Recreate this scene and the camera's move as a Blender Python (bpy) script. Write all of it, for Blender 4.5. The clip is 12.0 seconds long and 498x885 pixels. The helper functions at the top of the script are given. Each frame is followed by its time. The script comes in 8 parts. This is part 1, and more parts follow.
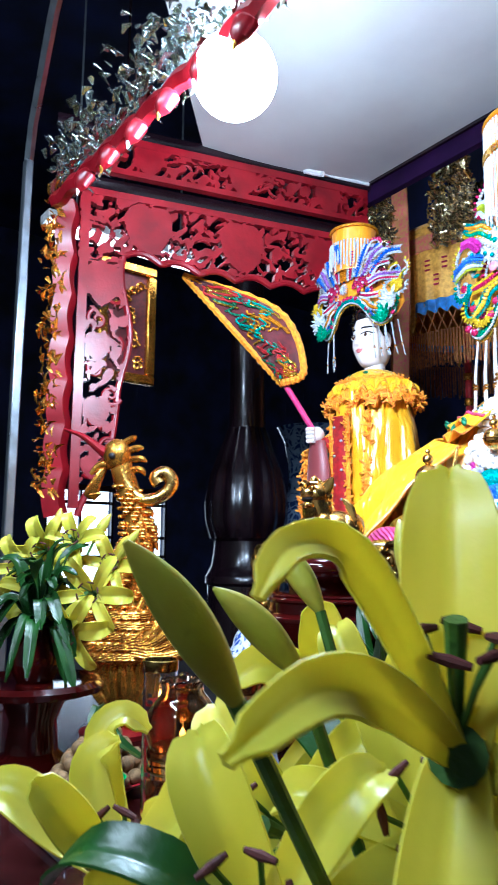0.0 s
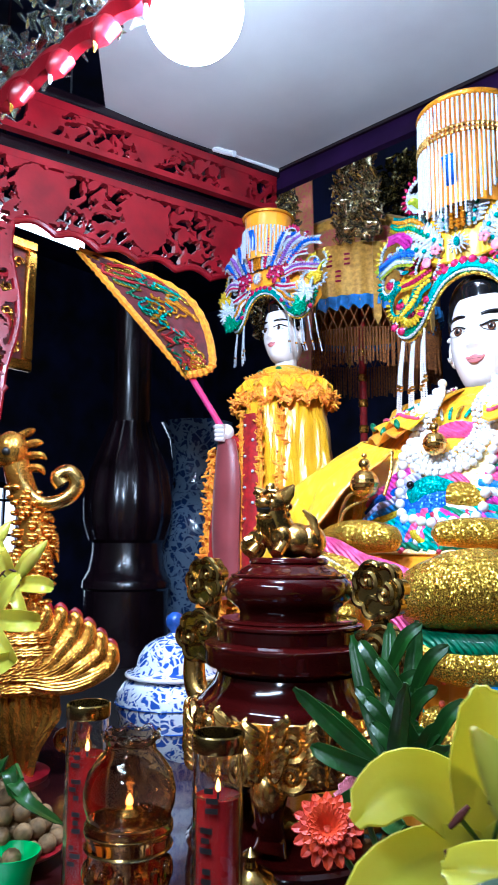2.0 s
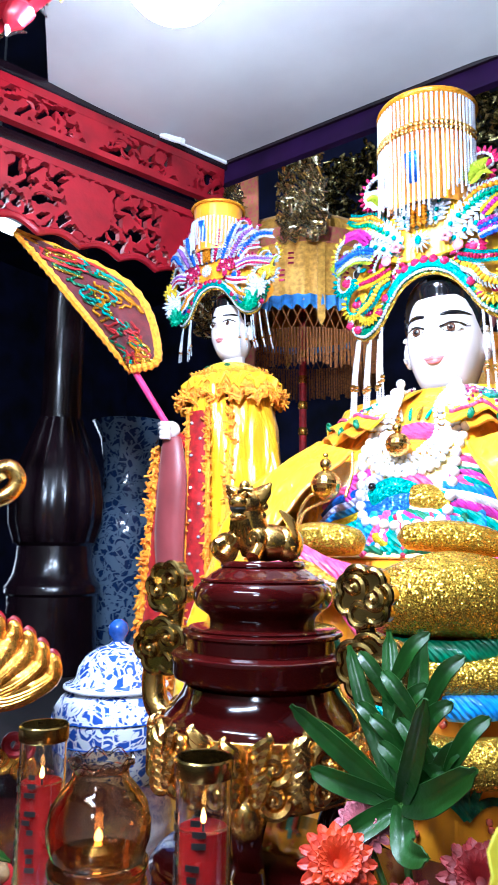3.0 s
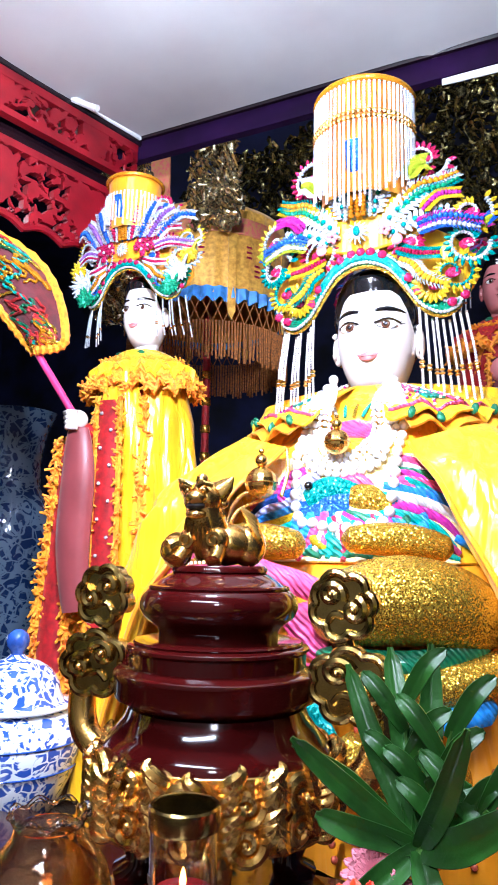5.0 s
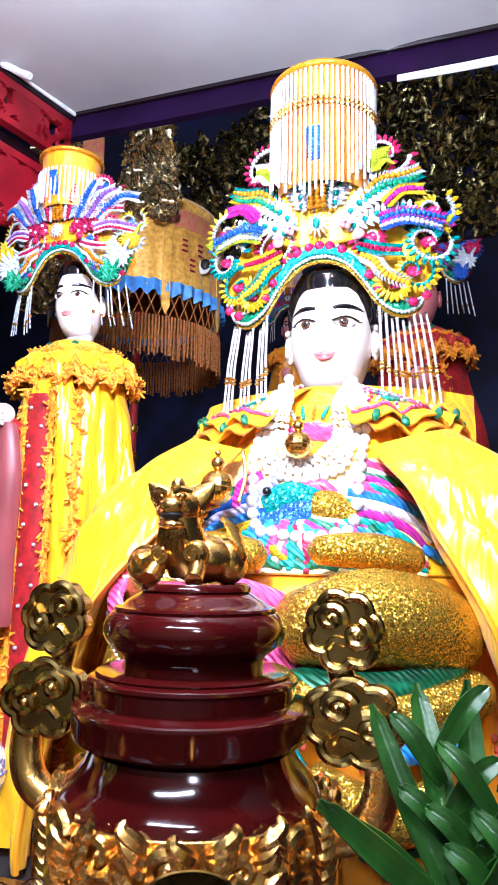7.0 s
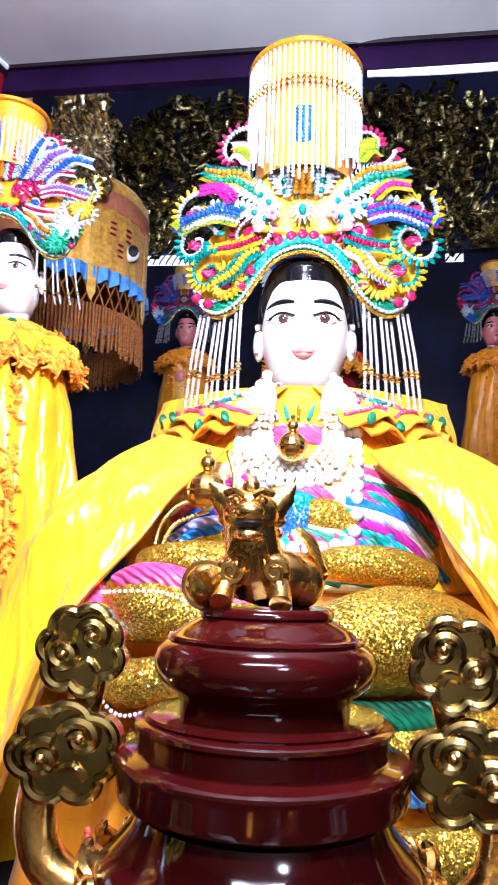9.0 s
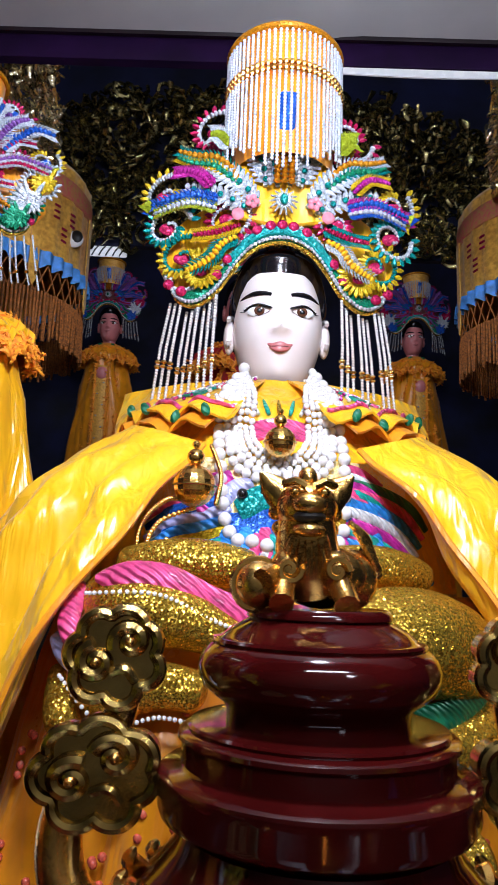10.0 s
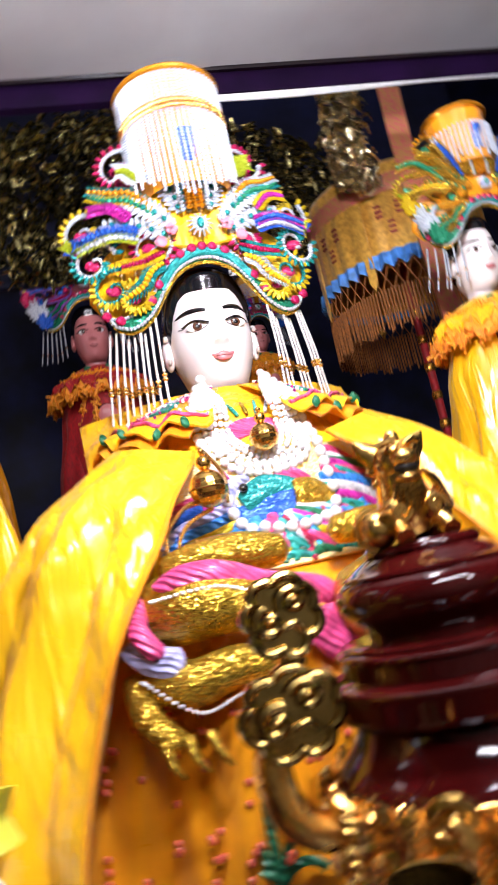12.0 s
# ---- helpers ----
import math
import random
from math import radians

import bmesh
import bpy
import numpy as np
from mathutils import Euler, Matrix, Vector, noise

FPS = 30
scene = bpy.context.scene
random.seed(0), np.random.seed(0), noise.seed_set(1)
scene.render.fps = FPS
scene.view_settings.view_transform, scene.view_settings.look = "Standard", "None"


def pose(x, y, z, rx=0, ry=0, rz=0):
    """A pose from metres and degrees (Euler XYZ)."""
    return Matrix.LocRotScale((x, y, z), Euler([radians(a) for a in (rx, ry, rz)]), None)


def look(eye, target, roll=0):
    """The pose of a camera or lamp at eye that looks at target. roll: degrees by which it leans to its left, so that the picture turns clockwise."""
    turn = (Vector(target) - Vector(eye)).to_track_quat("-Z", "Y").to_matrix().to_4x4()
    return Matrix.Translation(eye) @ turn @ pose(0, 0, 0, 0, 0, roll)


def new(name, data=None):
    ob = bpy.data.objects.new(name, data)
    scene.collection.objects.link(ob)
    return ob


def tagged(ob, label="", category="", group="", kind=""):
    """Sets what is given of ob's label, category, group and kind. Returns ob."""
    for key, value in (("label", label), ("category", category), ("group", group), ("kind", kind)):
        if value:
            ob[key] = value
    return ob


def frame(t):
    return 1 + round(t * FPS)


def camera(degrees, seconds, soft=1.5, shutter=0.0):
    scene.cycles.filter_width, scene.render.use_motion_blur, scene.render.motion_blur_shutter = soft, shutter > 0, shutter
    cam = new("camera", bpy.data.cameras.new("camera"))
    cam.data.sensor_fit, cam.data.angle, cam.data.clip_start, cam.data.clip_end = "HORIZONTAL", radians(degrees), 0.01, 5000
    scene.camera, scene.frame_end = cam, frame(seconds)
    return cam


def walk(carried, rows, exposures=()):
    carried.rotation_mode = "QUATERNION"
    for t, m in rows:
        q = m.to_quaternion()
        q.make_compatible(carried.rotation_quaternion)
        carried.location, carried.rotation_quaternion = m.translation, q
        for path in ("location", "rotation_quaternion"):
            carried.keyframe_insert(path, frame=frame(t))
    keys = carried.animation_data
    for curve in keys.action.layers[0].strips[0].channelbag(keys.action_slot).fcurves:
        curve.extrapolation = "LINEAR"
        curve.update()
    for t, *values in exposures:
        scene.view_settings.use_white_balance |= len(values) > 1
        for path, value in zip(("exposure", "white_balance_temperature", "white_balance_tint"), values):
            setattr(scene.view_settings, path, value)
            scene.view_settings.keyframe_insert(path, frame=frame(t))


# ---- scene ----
cam = camera(38.5, 12.0, soft=1.5, shutter=0.5)
PATH = [
    (0, (0.797, -0.292, 1.331), (-0.770, 0.905, 1.632), 0.4),
    (0.5, (0.749, -0.298, 1.341), (-0.752, 0.991, 1.638), 0.4),
    (1, (0.703, -0.298, 1.349), (-0.731, 1.065, 1.638), 0.2),
    (1.5, (0.648, -0.296, 1.362), (-0.723, 1.132, 1.647), 0.1),
    (2, (0.590, -0.290, 1.362), (-0.705, 1.208, 1.651), 0.3),
    (2.5, (0.536, -0.286, 1.360), (-0.672, 1.281, 1.654), 0.4),
    (3, (0.489, -0.279, 1.360), (-0.623, 1.356, 1.661), 0.5),
    (3.2, (0.471, -0.271, 1.359), (-0.608, 1.385, 1.662), 0.6),
    (5, (0.346, -0.238, 1.360), (-0.454, 1.566, 1.670), 0.9),
    (5.5, (0.324, -0.222, 1.363), (-0.426, 1.606, 1.677), 0.9),
    (6, (0.301, -0.208, 1.366), (-0.398, 1.638, 1.684), 0.9),
    (6.5, (0.271, -0.190, 1.368), (-0.352, 1.683, 1.689), 1.0),
    (7, (0.240, -0.176, 1.372), (-0.322, 1.715, 1.693), 1.0),
    (7.2, (0.229, -0.171, 1.374), (-0.317, 1.724, 1.696), 1.1),
    (8.8, (0.057, -0.106, 1.380), (-0.203, 1.847, 1.720), 1.7),
    (9, (0.034, -0.096, 1.377), (-0.163, 1.864, 1.725), 1.7),
    (9.5, (-0.023, -0.073, 1.373), (-0.073, 1.894, 1.730), 1.9),
    (10, (-0.078, -0.050, 1.370), (-0.018, 1.916, 1.734), 2.0),
    (10.5, (-0.127, -0.038, 1.368), (0.053, 1.918, 1.744), 2.1),
    (11, (-0.184, -0.037, 1.362), (0.140, 1.900, 1.752), 2.1),
    (11.5, (-0.236, -0.054, 1.358), (0.198, 1.860, 1.746), 1.9),
    (11.7, (-0.252, -0.076, 1.358), (0.212, 1.838, 1.733), 0.6),
    (12, (-0.297, -0.125, 1.348), (0.186, 1.775, 1.708), -12.4),
]
EXPOSURES = [(0, -0.32, 5300, 7), (2.5, -0.52, 5200, 10), (3.0, 0.1, 5400, 11), (5.0, 0.2, 5800, 17), (6.5, 0.22, 5900, 20), (9.0, 0.16, 5800, 22), (9.5, 0.10, 5800, 22), (10.0, -1.0, 6200, 19), (10.5, -1.55, 6600, 20), (11.0, -1.55, 6700, 21), (11.5, -1.1, 6700, 21), (11.7, -0.9, 6700, 21), (12.0, -0.35, 6800, 24)]
walk(cam, [(t, look(eye, target, roll)) for t, eye, target, roll in PATH], EXPOSURES)

# ---- light: dim cool daylight from the yard, one bare cool bulb under the canopy ----
world = bpy.data.worlds.new("world")
scene.world = world
world.use_nodes = True
_bg = world.node_tree.nodes["Background"]
_bg.inputs["Color"].default_value = (0.22, 0.36, 0.95, 1)
_bg.inputs["Strength"].default_value = 0.06


def lamp(name, kind, m, energy, color, size):
    data = bpy.data.lights.new(name, kind)
    data.energy, data.color = energy, color
    if kind == "AREA":
        data.shape, data.size, data.size_y = "RECTANGLE", size[0], size[1]
    else:
        data.shadow_soft_size = size
    ob = new(name, data)
    ob.matrix_world = m
    return ob


BULB = Vector((-0.02, 0.30, 2.05))
lamp("bulb_light", "POINT", Matrix.Translation(BULB), 68, (0.78, 0.89, 1.0), 0.045)
# unseen fill lamp added behind the viewer, to brighten gold and lower front
lamp("hall_fill_light", "POINT", Matrix.Translation((0.75, -1.3, 2.35)), 44, (0.92, 0.95, 1.0), 0.12)
# unseen lamp added behind the gilded frieze to brighten the rear statues
lamp("rear_fill_light", "AREA", look((0.1, 3.25, 3.75), (0.1, 4.8, 2.7)), 34, (0.92, 0.95, 1.0), (2.2, 0.15))
# strip light over the aisle, in front of the altar
lamp("aisle_tube_light", "AREA", look((0.05, -1.0, 2.75), (0.0, 0.9, 1.4)), 52, (0.85, 0.93, 1.0), (1.2, 0.12))


# ---- materials ----
def mat(name, color, rough=0.5, metal=0.0, var=0.12, scale=30.0, bump=0.15, coat=0.0, sheen=0.0, second=None, fine=400.0, sub=0.0):
    m = bpy.data.materials.new(name)
    m.use_nodes = True
    nt = m.node_tree
    b = nt.nodes["Principled BSDF"]
    tc = nt.nodes.new("ShaderNodeTexCoord")
    n1 = nt.nodes.new("ShaderNodeTexNoise")
    n1.inputs["Scale"].default_value, n1.inputs["Detail"].default_value = scale, 6
    n2 = nt.nodes.new("ShaderNodeTexNoise")
    n2.inputs["Scale"].default_value, n2.inputs["Detail"].default_value = fine, 3
    for n in (n1, n2):
        nt.links.new(tc.outputs["Object"], n.inputs["Vector"])
    ramp = nt.nodes.new("ShaderNodeValToRGB")
    c2 = second or tuple(c * (1 - 2.5 * var) for c in color)
    hi = tuple(min(1, c * (1 + var)) for c in color)
    ramp.color_ramp.elements[0].position, ramp.color_ramp.elements[1].position = 0.32, 0.68
    ramp.color_ramp.elements[0].color = (*[max(0, c) for c in c2], 1)
    ramp.color_ramp.elements[1].color = (*hi, 1)
    nt.links.new(n1.outputs["Fac"], ramp.inputs["Fac"])
    nt.links.new(ramp.outputs["Color"], b.inputs["Base Color"])
    rr = nt.nodes.new("ShaderNodeMapRange")
    rr.inputs["To Min"].default_value, rr.inputs["To Max"].default_value = max(0.02, rough - 0.08), min(1, rough + 0.1)
    nt.links.new(n1.outputs["Fac"], rr.inputs["Value"])
    nt.links.new(rr.outputs["Result"], b.inputs["Roughness"])
    b.inputs["Metallic"].default_value = metal
    if coat:
        b.inputs["Coat Weight"].default_value, b.inputs["Coat Roughness"].default_value = coat, 0.06
    if sheen:
        b.inputs["Sheen Weight"].default_value = sheen
    if sub:
        b.inputs["Subsurface Weight"].default_value = sub
        b.inputs["Subsurface Radius"].default_value = (0.02, 0.015, 0.006)
        b.inputs["Subsurface Scale"].default_value = 0.3
    if bump:
        bp = nt.nodes.new("ShaderNodeBump")
        bp.inputs["Strength"].default_value, bp.inputs["Distance"].default_value = bump, 0.002
        nt.links.new(n2.outputs["Fac"], bp.inputs["Height"])
        nt.links.new(bp.outputs["Normal"], b.inputs["Normal"])
    return m


def satin(m, strength=0.95):
    """Soft hanging folds and fine creases for a satin cloth."""
    nt = m.node_tree
    b = nt.nodes["Principled BSDF"]
    b.inputs["Specular IOR Level"].default_value = 0.75
    tc = nt.nodes.new("ShaderNodeTexCoord")
    mp = nt.nodes.new("ShaderNodeMapping")
    mp.inputs["Scale"].default_value = (1, 1, 0.14)
    nt.links.new(tc.outputs["Object"], mp.inputs["Vector"])
    n = nt.nodes.new("ShaderNodeTexNoise")
    n.inputs["Scale"].default_value, n.inputs["Detail"].default_value, n.inputs["Distortion"].default_value = 26, 2.6, 0.5
    nt.links.new(mp.outputs["Vector"], n.inputs["Vector"])
    bp = nt.nodes.new("ShaderNodeBump")
    bp.inputs["Strength"].default_value, bp.inputs["Distance"].default_value = strength, 0.02
    nt.links.new(n.outputs["Fac"], bp.inputs["Height"])
    nt.links.new(bp.outputs["Normal"], b.inputs["Normal"])
    return m


def sequin(name, color, cell=420.0, tilt=0.9, metal=0.6, rough=0.22, second=None):
    """Cloth of small sequins: every cell is tilted its own way."""
    m = bpy.data.materials.new(name)
    m.use_nodes = True
    nt = m.node_tree
    b = nt.nodes["Principled BSDF"]
    tc = nt.nodes.new("ShaderNodeTexCoord")
    v = nt.nodes.new("ShaderNodeTexVoronoi")
    v.inputs["Scale"].default_value = cell
    nt.links.new(tc.outputs["Object"], v.inputs["Vector"])
    sub = nt.nodes.new("ShaderNodeVectorMath")
    sub.operation = "SUBTRACT"
    sub.inputs[1].default_value = (0.5, 0.5, 0.5)
    nt.links.new(v.outputs["Color"], sub.inputs[0])
    sc = nt.nodes.new("ShaderNodeVectorMath")
    sc.operation = "SCALE"
    sc.inputs["Scale"].default_value = tilt
    nt.links.new(sub.outputs[0], sc.inputs[0])
    geo = nt.nodes.new("ShaderNodeNewGeometry")
    add = nt.nodes.new("ShaderNodeVectorMath")
    nt.links.new(geo.outputs["Normal"], add.inputs[0])
    nt.links.new(sc.outputs[0], add.inputs[1])
    nm = nt.nodes.new("ShaderNodeVectorMath")
    nm.operation = "NORMALIZE"
    nt.links.new(add.outputs[0], nm.inputs[0])
    nt.links.new(nm.outputs[0], b.inputs["Normal"])
    mix = nt.nodes.new("ShaderNodeMix")
    mix.data_type = "RGBA"
    mix.inputs[6].default_value = (*(second or tuple(c * 0.45 for c in color)), 1)
    mix.inputs[7].default_value = (*color, 1)
    sep = nt.nodes.new("ShaderNodeSeparateColor")
    nt.links.new(v.outputs["Color"], sep.inputs[0])
    nt.links.new(sep.outputs[0], mix.inputs[0])
    nt.links.new(mix.outputs[2], b.inputs["Base Color"])
    b.inputs["Metallic"].default_value, b.inputs["Roughness"].default_value = metal, rough
    return m


def threads(name, color, rough=0.35, scale=300.0, second=None):
    """Rows of bright stitches, such as sequin feathers have."""
    m = mat(name, color, rough, 0.15, 0.2, 60, 0, 0.3, second=second)
    nt = m.node_tree
    tc = nt.nodes.new("ShaderNodeTexCoord")
    w = nt.nodes.new("ShaderNodeTexWave")
    w.inputs["Scale"].default_value, w.inputs["Distortion"].default_value, w.inputs["Detail"].default_value = scale / 6.3, 2.5, 1
    w.bands_direction = "DIAGONAL"
    nt.links.new(tc.outputs["Object"], w.inputs["Vector"])
    bp = nt.nodes.new("ShaderNodeBump")
    bp.inputs["Strength"].default_value, bp.inputs["Distance"].default_value = 0.8, 0.003
    nt.links.new(w.outputs["Fac"], bp.inputs["Height"])
    nt.links.new(bp.outputs["Normal"], nt.nodes["Principled BSDF"].inputs["Normal"])
    return m


def china(name, scale=26.0, pale=(0.8, 0.85, 0.92), ink=(0.03, 0.09, 0.42)):
    """White porcelain with blue brushwork."""
    m = mat(name, (0.78, 0.84, 0.92), 0.08, 0, 0.03, 8, 0, 0.6)
    nt = m.node_tree
    b = nt.nodes["Principled BSDF"]
    tc = nt.nodes.new("ShaderNodeTexCoord")
    n = nt.nodes.new("ShaderNodeTexNoise")
    n.inputs["Scale"].default_value, n.inputs["Detail"].default_value, n.inputs["Distortion"].default_value = scale, 2, 2.2
    w = nt.nodes.new("ShaderNodeTexVoronoi")
    w.feature = "DISTANCE_TO_EDGE"
    w.inputs["Scale"].default_value = scale * 1.3
    for q in (n, w):
        nt.links.new(tc.outputs["Object"], q.inputs["Vector"])
    r1 = nt.nodes.new("ShaderNodeValToRGB")
    e = r1.color_ramp.elements
    e[0].position, e[1].position = 0.47, 0.53
    e[0].color, e[1].color = (0, 0, 0, 1), (1, 1, 1, 1)
    r2 = nt.nodes.new("ShaderNodeValToRGB")
    e = r2.color_ramp.elements
    e[0].position, e[1].position = 0.03, 0.07
    e[0].color, e[1].color = (0, 0, 0, 1), (1, 1, 1, 1)
    nt.links.new(n.outputs["Fac"], r1.inputs["Fac"])
    nt.links.new(w.outputs["Distance"], r2.inputs["Fac"])
    mul = nt.nodes.new("ShaderNodeMath")
    mul.operation = "MULTIPLY"
    nt.links.new(r1.outputs["Color"], mul.inputs[0])
    nt.links.new(r2.outputs["Color"], mul.inputs[1])
    mix = nt.nodes.new("ShaderNodeMix")
    mix.data_type = "RGBA"
    mix.inputs[6].default_value = (*pale, 1)
    mix.inputs[7].default_value = (*ink, 1)
    nt.links.new(mul.outputs[0], mix.inputs[0])
    nt.links.new(mix.outputs[2], b.inputs["Base Color"])
    return m


def glass(name, color, rough=0.03):
    m = bpy.data.materials.new(name)
    m.use_nodes = True
    b = m.node_tree.nodes["Principled BSDF"]
    b.inputs["Base Color"].default_value = (*color, 1)
    b.inputs["Roughness"].default_value, b.inputs["IOR"].default_value = rough, 1.45
    b.inputs["Transmission Weight"].default_value = 1
    return m


def glow(name, color, strength):
    m = bpy.data.materials.new(name)
    m.use_nodes = True
    b = m.node_tree.nodes["Principled BSDF"]
    b.inputs["Base Color"].default_value = (*color, 1)
    b.inputs["Emission Color"].default_value = (*color, 1)
    b.inputs["Emission Strength"].default_value = strength
    return m


RED = mat("red_lacquer", (0.27, 0.005, 0.012), 0.32, 0, 0.15, 12, 0.25, 0.12, fine=120)
DARKRED = mat("dark_red_paint", (0.014, 0.003, 0.026), 0.75, 0, 0.2, 8, 0.3)
DARKRED.node_tree.nodes["Principled BSDF"].inputs["Specular IOR Level"].default_value = 0.1
WINE = mat("wine_lacquer", (0.036, 0.0022, 0.002), 0.08, 0, 0.15, 14, 0.03, fine=60)
DARK = mat("dark_lacquer_wood", (0.012, 0.005, 0.008), 0.2, 0, 0.25, 8, 0.1, 0.3)
WALL = mat("navy_timber_wall", (0.008, 0.012, 0.06), 0.7, 0, 0.35, 3, 0.3)
CEIL = mat("white_ceiling_board", (0.52, 0.52, 0.52), 0.34, 0, 0.05, 2.2, 0.1, second=(0.40, 0.38, 0.39))
GOLD = mat("polished_gold", (0.85, 0.50, 0.13), 0.24, 1.0, 0.1, 40, 0.3, fine=160)
GILT = mat("gilded_carving", (0.80, 0.40, 0.06), 0.24, 0.9, 0.25, 25, 0.7, fine=140, second=(0.50, 0.18, 0.02))
OLDGILT = mat("aged_gilding", (0.50, 0.42, 0.18), 0.2, 0.95, 0.4, 30, 0.8, fine=150)
FOIL = mat("bright_gilt_foil", (0.70, 0.62, 0.42), 0.18, 0.95, 0.3, 40, 0.6, second=(0.40, 0.30, 0.12), fine=150)
BRASS = mat("antique_gold", (0.48, 0.33, 0.10), 0.2, 1.0, 0.15, 22, 0.05, second=(0.30, 0.19, 0.05))
SATIN = satin(mat("yellow_satin", (0.93, 0.52, 0.004), 0.27, 0.0, 0.03, 6, 0, 0.0, 0.1, second=(0.92, 0.45, 0.003)))
ORANGE = satin(mat("orange_satin", (0.94, 0.33, 0.004), 0.3, 0, 0.1, 14, 0, 0.0, 0.1), 0.5)
FRINGE = mat("orange_fringe", (0.95, 0.42, 0.01), 0.6, 0, 0.1, 120, 0.5, 0, 0.1, second=(0.88, 0.20, 0.008))
REDCLOTH = mat("red_velvet", (0.48, 0.007, 0.010), 0.6, 0, 0.2, 60, 0.4, 0, 0.08)
MAROON = mat("maroon_cloth", (0.14, 0.01, 0.015), 0.7, 0, 0.2, 50, 0.4, 0, 0.4)
PORC = mat("painted_white_face", (0.84, 0.745, 0.71), 0.22, 0, 0.01, 6, 0.0, 0.3)
PINKFACE = mat("painted_pink_face", (0.74, 0.25, 0.25), 0.3, 0, 0.04, 6, 0.0, 0.25)
HAIR = mat("black_gloss_paint", (0.006, 0.006, 0.008), 0.12, 0, 0.1, 20, 0.3, 0.6, fine=90)
LIP = mat("lip_paint", (0.58, 0.17, 0.17), 0.3, 0, 0.05, 30, 0)
IRIS = mat("brown_paint", (0.10, 0.038, 0.02), 0.12, 0, 0.05, 30, 0, 0.5)
WHITE = mat("white_paint", (0.82, 0.82, 0.82), 0.25, 0, 0.02, 30, 0, 0.3)
PEARL = mat("pearl", (0.80, 0.76, 0.74), 0.16, 0.05, 0.04, 60, 0, 0.6)
BEAD = mat("crystal_bead", (0.66, 0.72, 0.80), 0.1, 0.25, 0.08, 120, 0, 0.5)
SEQ_CREAM = sequin("cream_sequins", (0.90, 0.82, 0.55), 420, 0.5, 0.2, 0.35, second=(0.92, 0.62, 0.10))
SEQ_GOLD = sequin("gold_sequins", (0.80, 0.52, 0.06), 520, 1.0, 0.8, 0.24, second=(0.42, 0.22, 0.015))
SEQ_TEAL = sequin("teal_sequins", (0.0, 0.36, 0.33), 480, 0.8, 0.4)
SEQ_GREEN = sequin("green_sequins", (0.01, 0.36, 0.18), 480, 0.8, 0.4)
SEQ_SILVER = sequin("silver_sequins", (0.80, 0.86, 0.93), 600, 1.0, 0.4)
SEQ_RED = sequin("red_sequins", (0.66, 0.02, 0.12), 520, 0.8, 0.4)
SEQ_MAG = sequin("magenta_sequins", (0.70, 0.04, 0.42), 520, 0.8, 0.4)
SEQ_BLUE = sequin("blue_sequins", (0.03, 0.16, 0.72), 520, 0.8, 0.4)
SEQ_YEL = sequin("yellow_sequins", (0.88, 0.60, 0.02), 520, 0.6, 0.4)
SEQ_PURP = sequin("violet_sequins", (0.40, 0.16, 0.60), 520, 0.8, 0.4)
SEQ_LIME = sequin("lime_sequins", (0.55, 0.66, 0.04), 520, 0.6, 0.4)
SEQ_ORNG = sequin("orange_sequins", (0.85, 0.32, 0.01), 520, 0.6, 0.4)
TH_PINK = threads("pink_stitching", (0.85, 0.08, 0.25))
TH_BLUE = threads("blue_stitching", (0.03, 0.28, 0.78))
TH_TEAL = threads("teal_stitching", (0.0, 0.36, 0.30))
TH_GREEN = threads("green_stitching", (0.005, 0.16, 0.07))
TH_WHITE = threads("pale_stitching", (0.85, 0.86, 0.86))
TH_CRIM = threads("crimson_stitching", (0.45, 0.015, 0.06))
TH_MAG = threads("magenta_stitching", (0.6, 0.03, 0.33))
TH_LILAC = threads("lilac_stitching", (0.5, 0.5, 0.82))
CHINA = china("blue_white_porcelain", 30)
# large vase: white and blue both darkened, shade put into the glaze colour
CHINA_SHADED = china("blue_white_porcelain_shaded", 17, (0.13, 0.19, 0.28), (0.012, 0.03, 0.10))
BLUEGLAZE = mat("blue_glaze", (0.03, 0.10, 0.42), 0.08, 0, 0.2, 40, 0, 0.5)
GLASS = glass("clear_glass", (0.95, 0.95, 0.93))
# clear globe glass; the amber tint carries its dark reflection
GLASS_REFLECT = glass("reflection_tinted_glass", (0.80, 0.58, 0.36), 0.03)
AMBER = glass("amber_glass", (0.72, 0.36, 0.10), 0.08)
WAX = mat("red_wax", (0.26, 0.006, 0.006), 0.25, 0, 0.12, 25, 0.05, 0.4, sub=0.2)
MATTDARK = mat("dark_altar_cloth", (0.01, 0.006, 0.008), 0.85, 0, 0.3, 12, 0.4)
BLACKPAINT = mat("black_paint", (0.01, 0.008, 0.008), 0.5, 0, 0.1, 30, 0.1)
FLAME = glow("flame", (1.0, 0.42, 0.08), 14)
BULBGLOW = glow("bulb_glow", (0.9, 0.95, 1.0), 60)
DAY = glow("bright_yard", (0.85, 0.93, 1.0), 4)
PETAL = mat("yellow_lily_petal", (0.82, 0.74, 0.10), 0.36, 0, 0.08, 16, 0.1, 0, 0.1, second=(0.60, 0.62, 0.05), fine=180, sub=0.3)
_nt = PETAL.node_tree
_tr, _mx = _nt.nodes.new("ShaderNodeBsdfTranslucent"), _nt.nodes.new("ShaderNodeMixShader")
_tr.inputs["Color"].default_value = (0.88, 0.76, 0.10, 1)
_mx.inputs[0].default_value = 0.42
_out = _nt.nodes["Material Output"]
_nt.links.new(_nt.nodes["Principled BSDF"].outputs[0], _mx.inputs[1])
_nt.links.new(_tr.outputs[0], _mx.inputs[2])
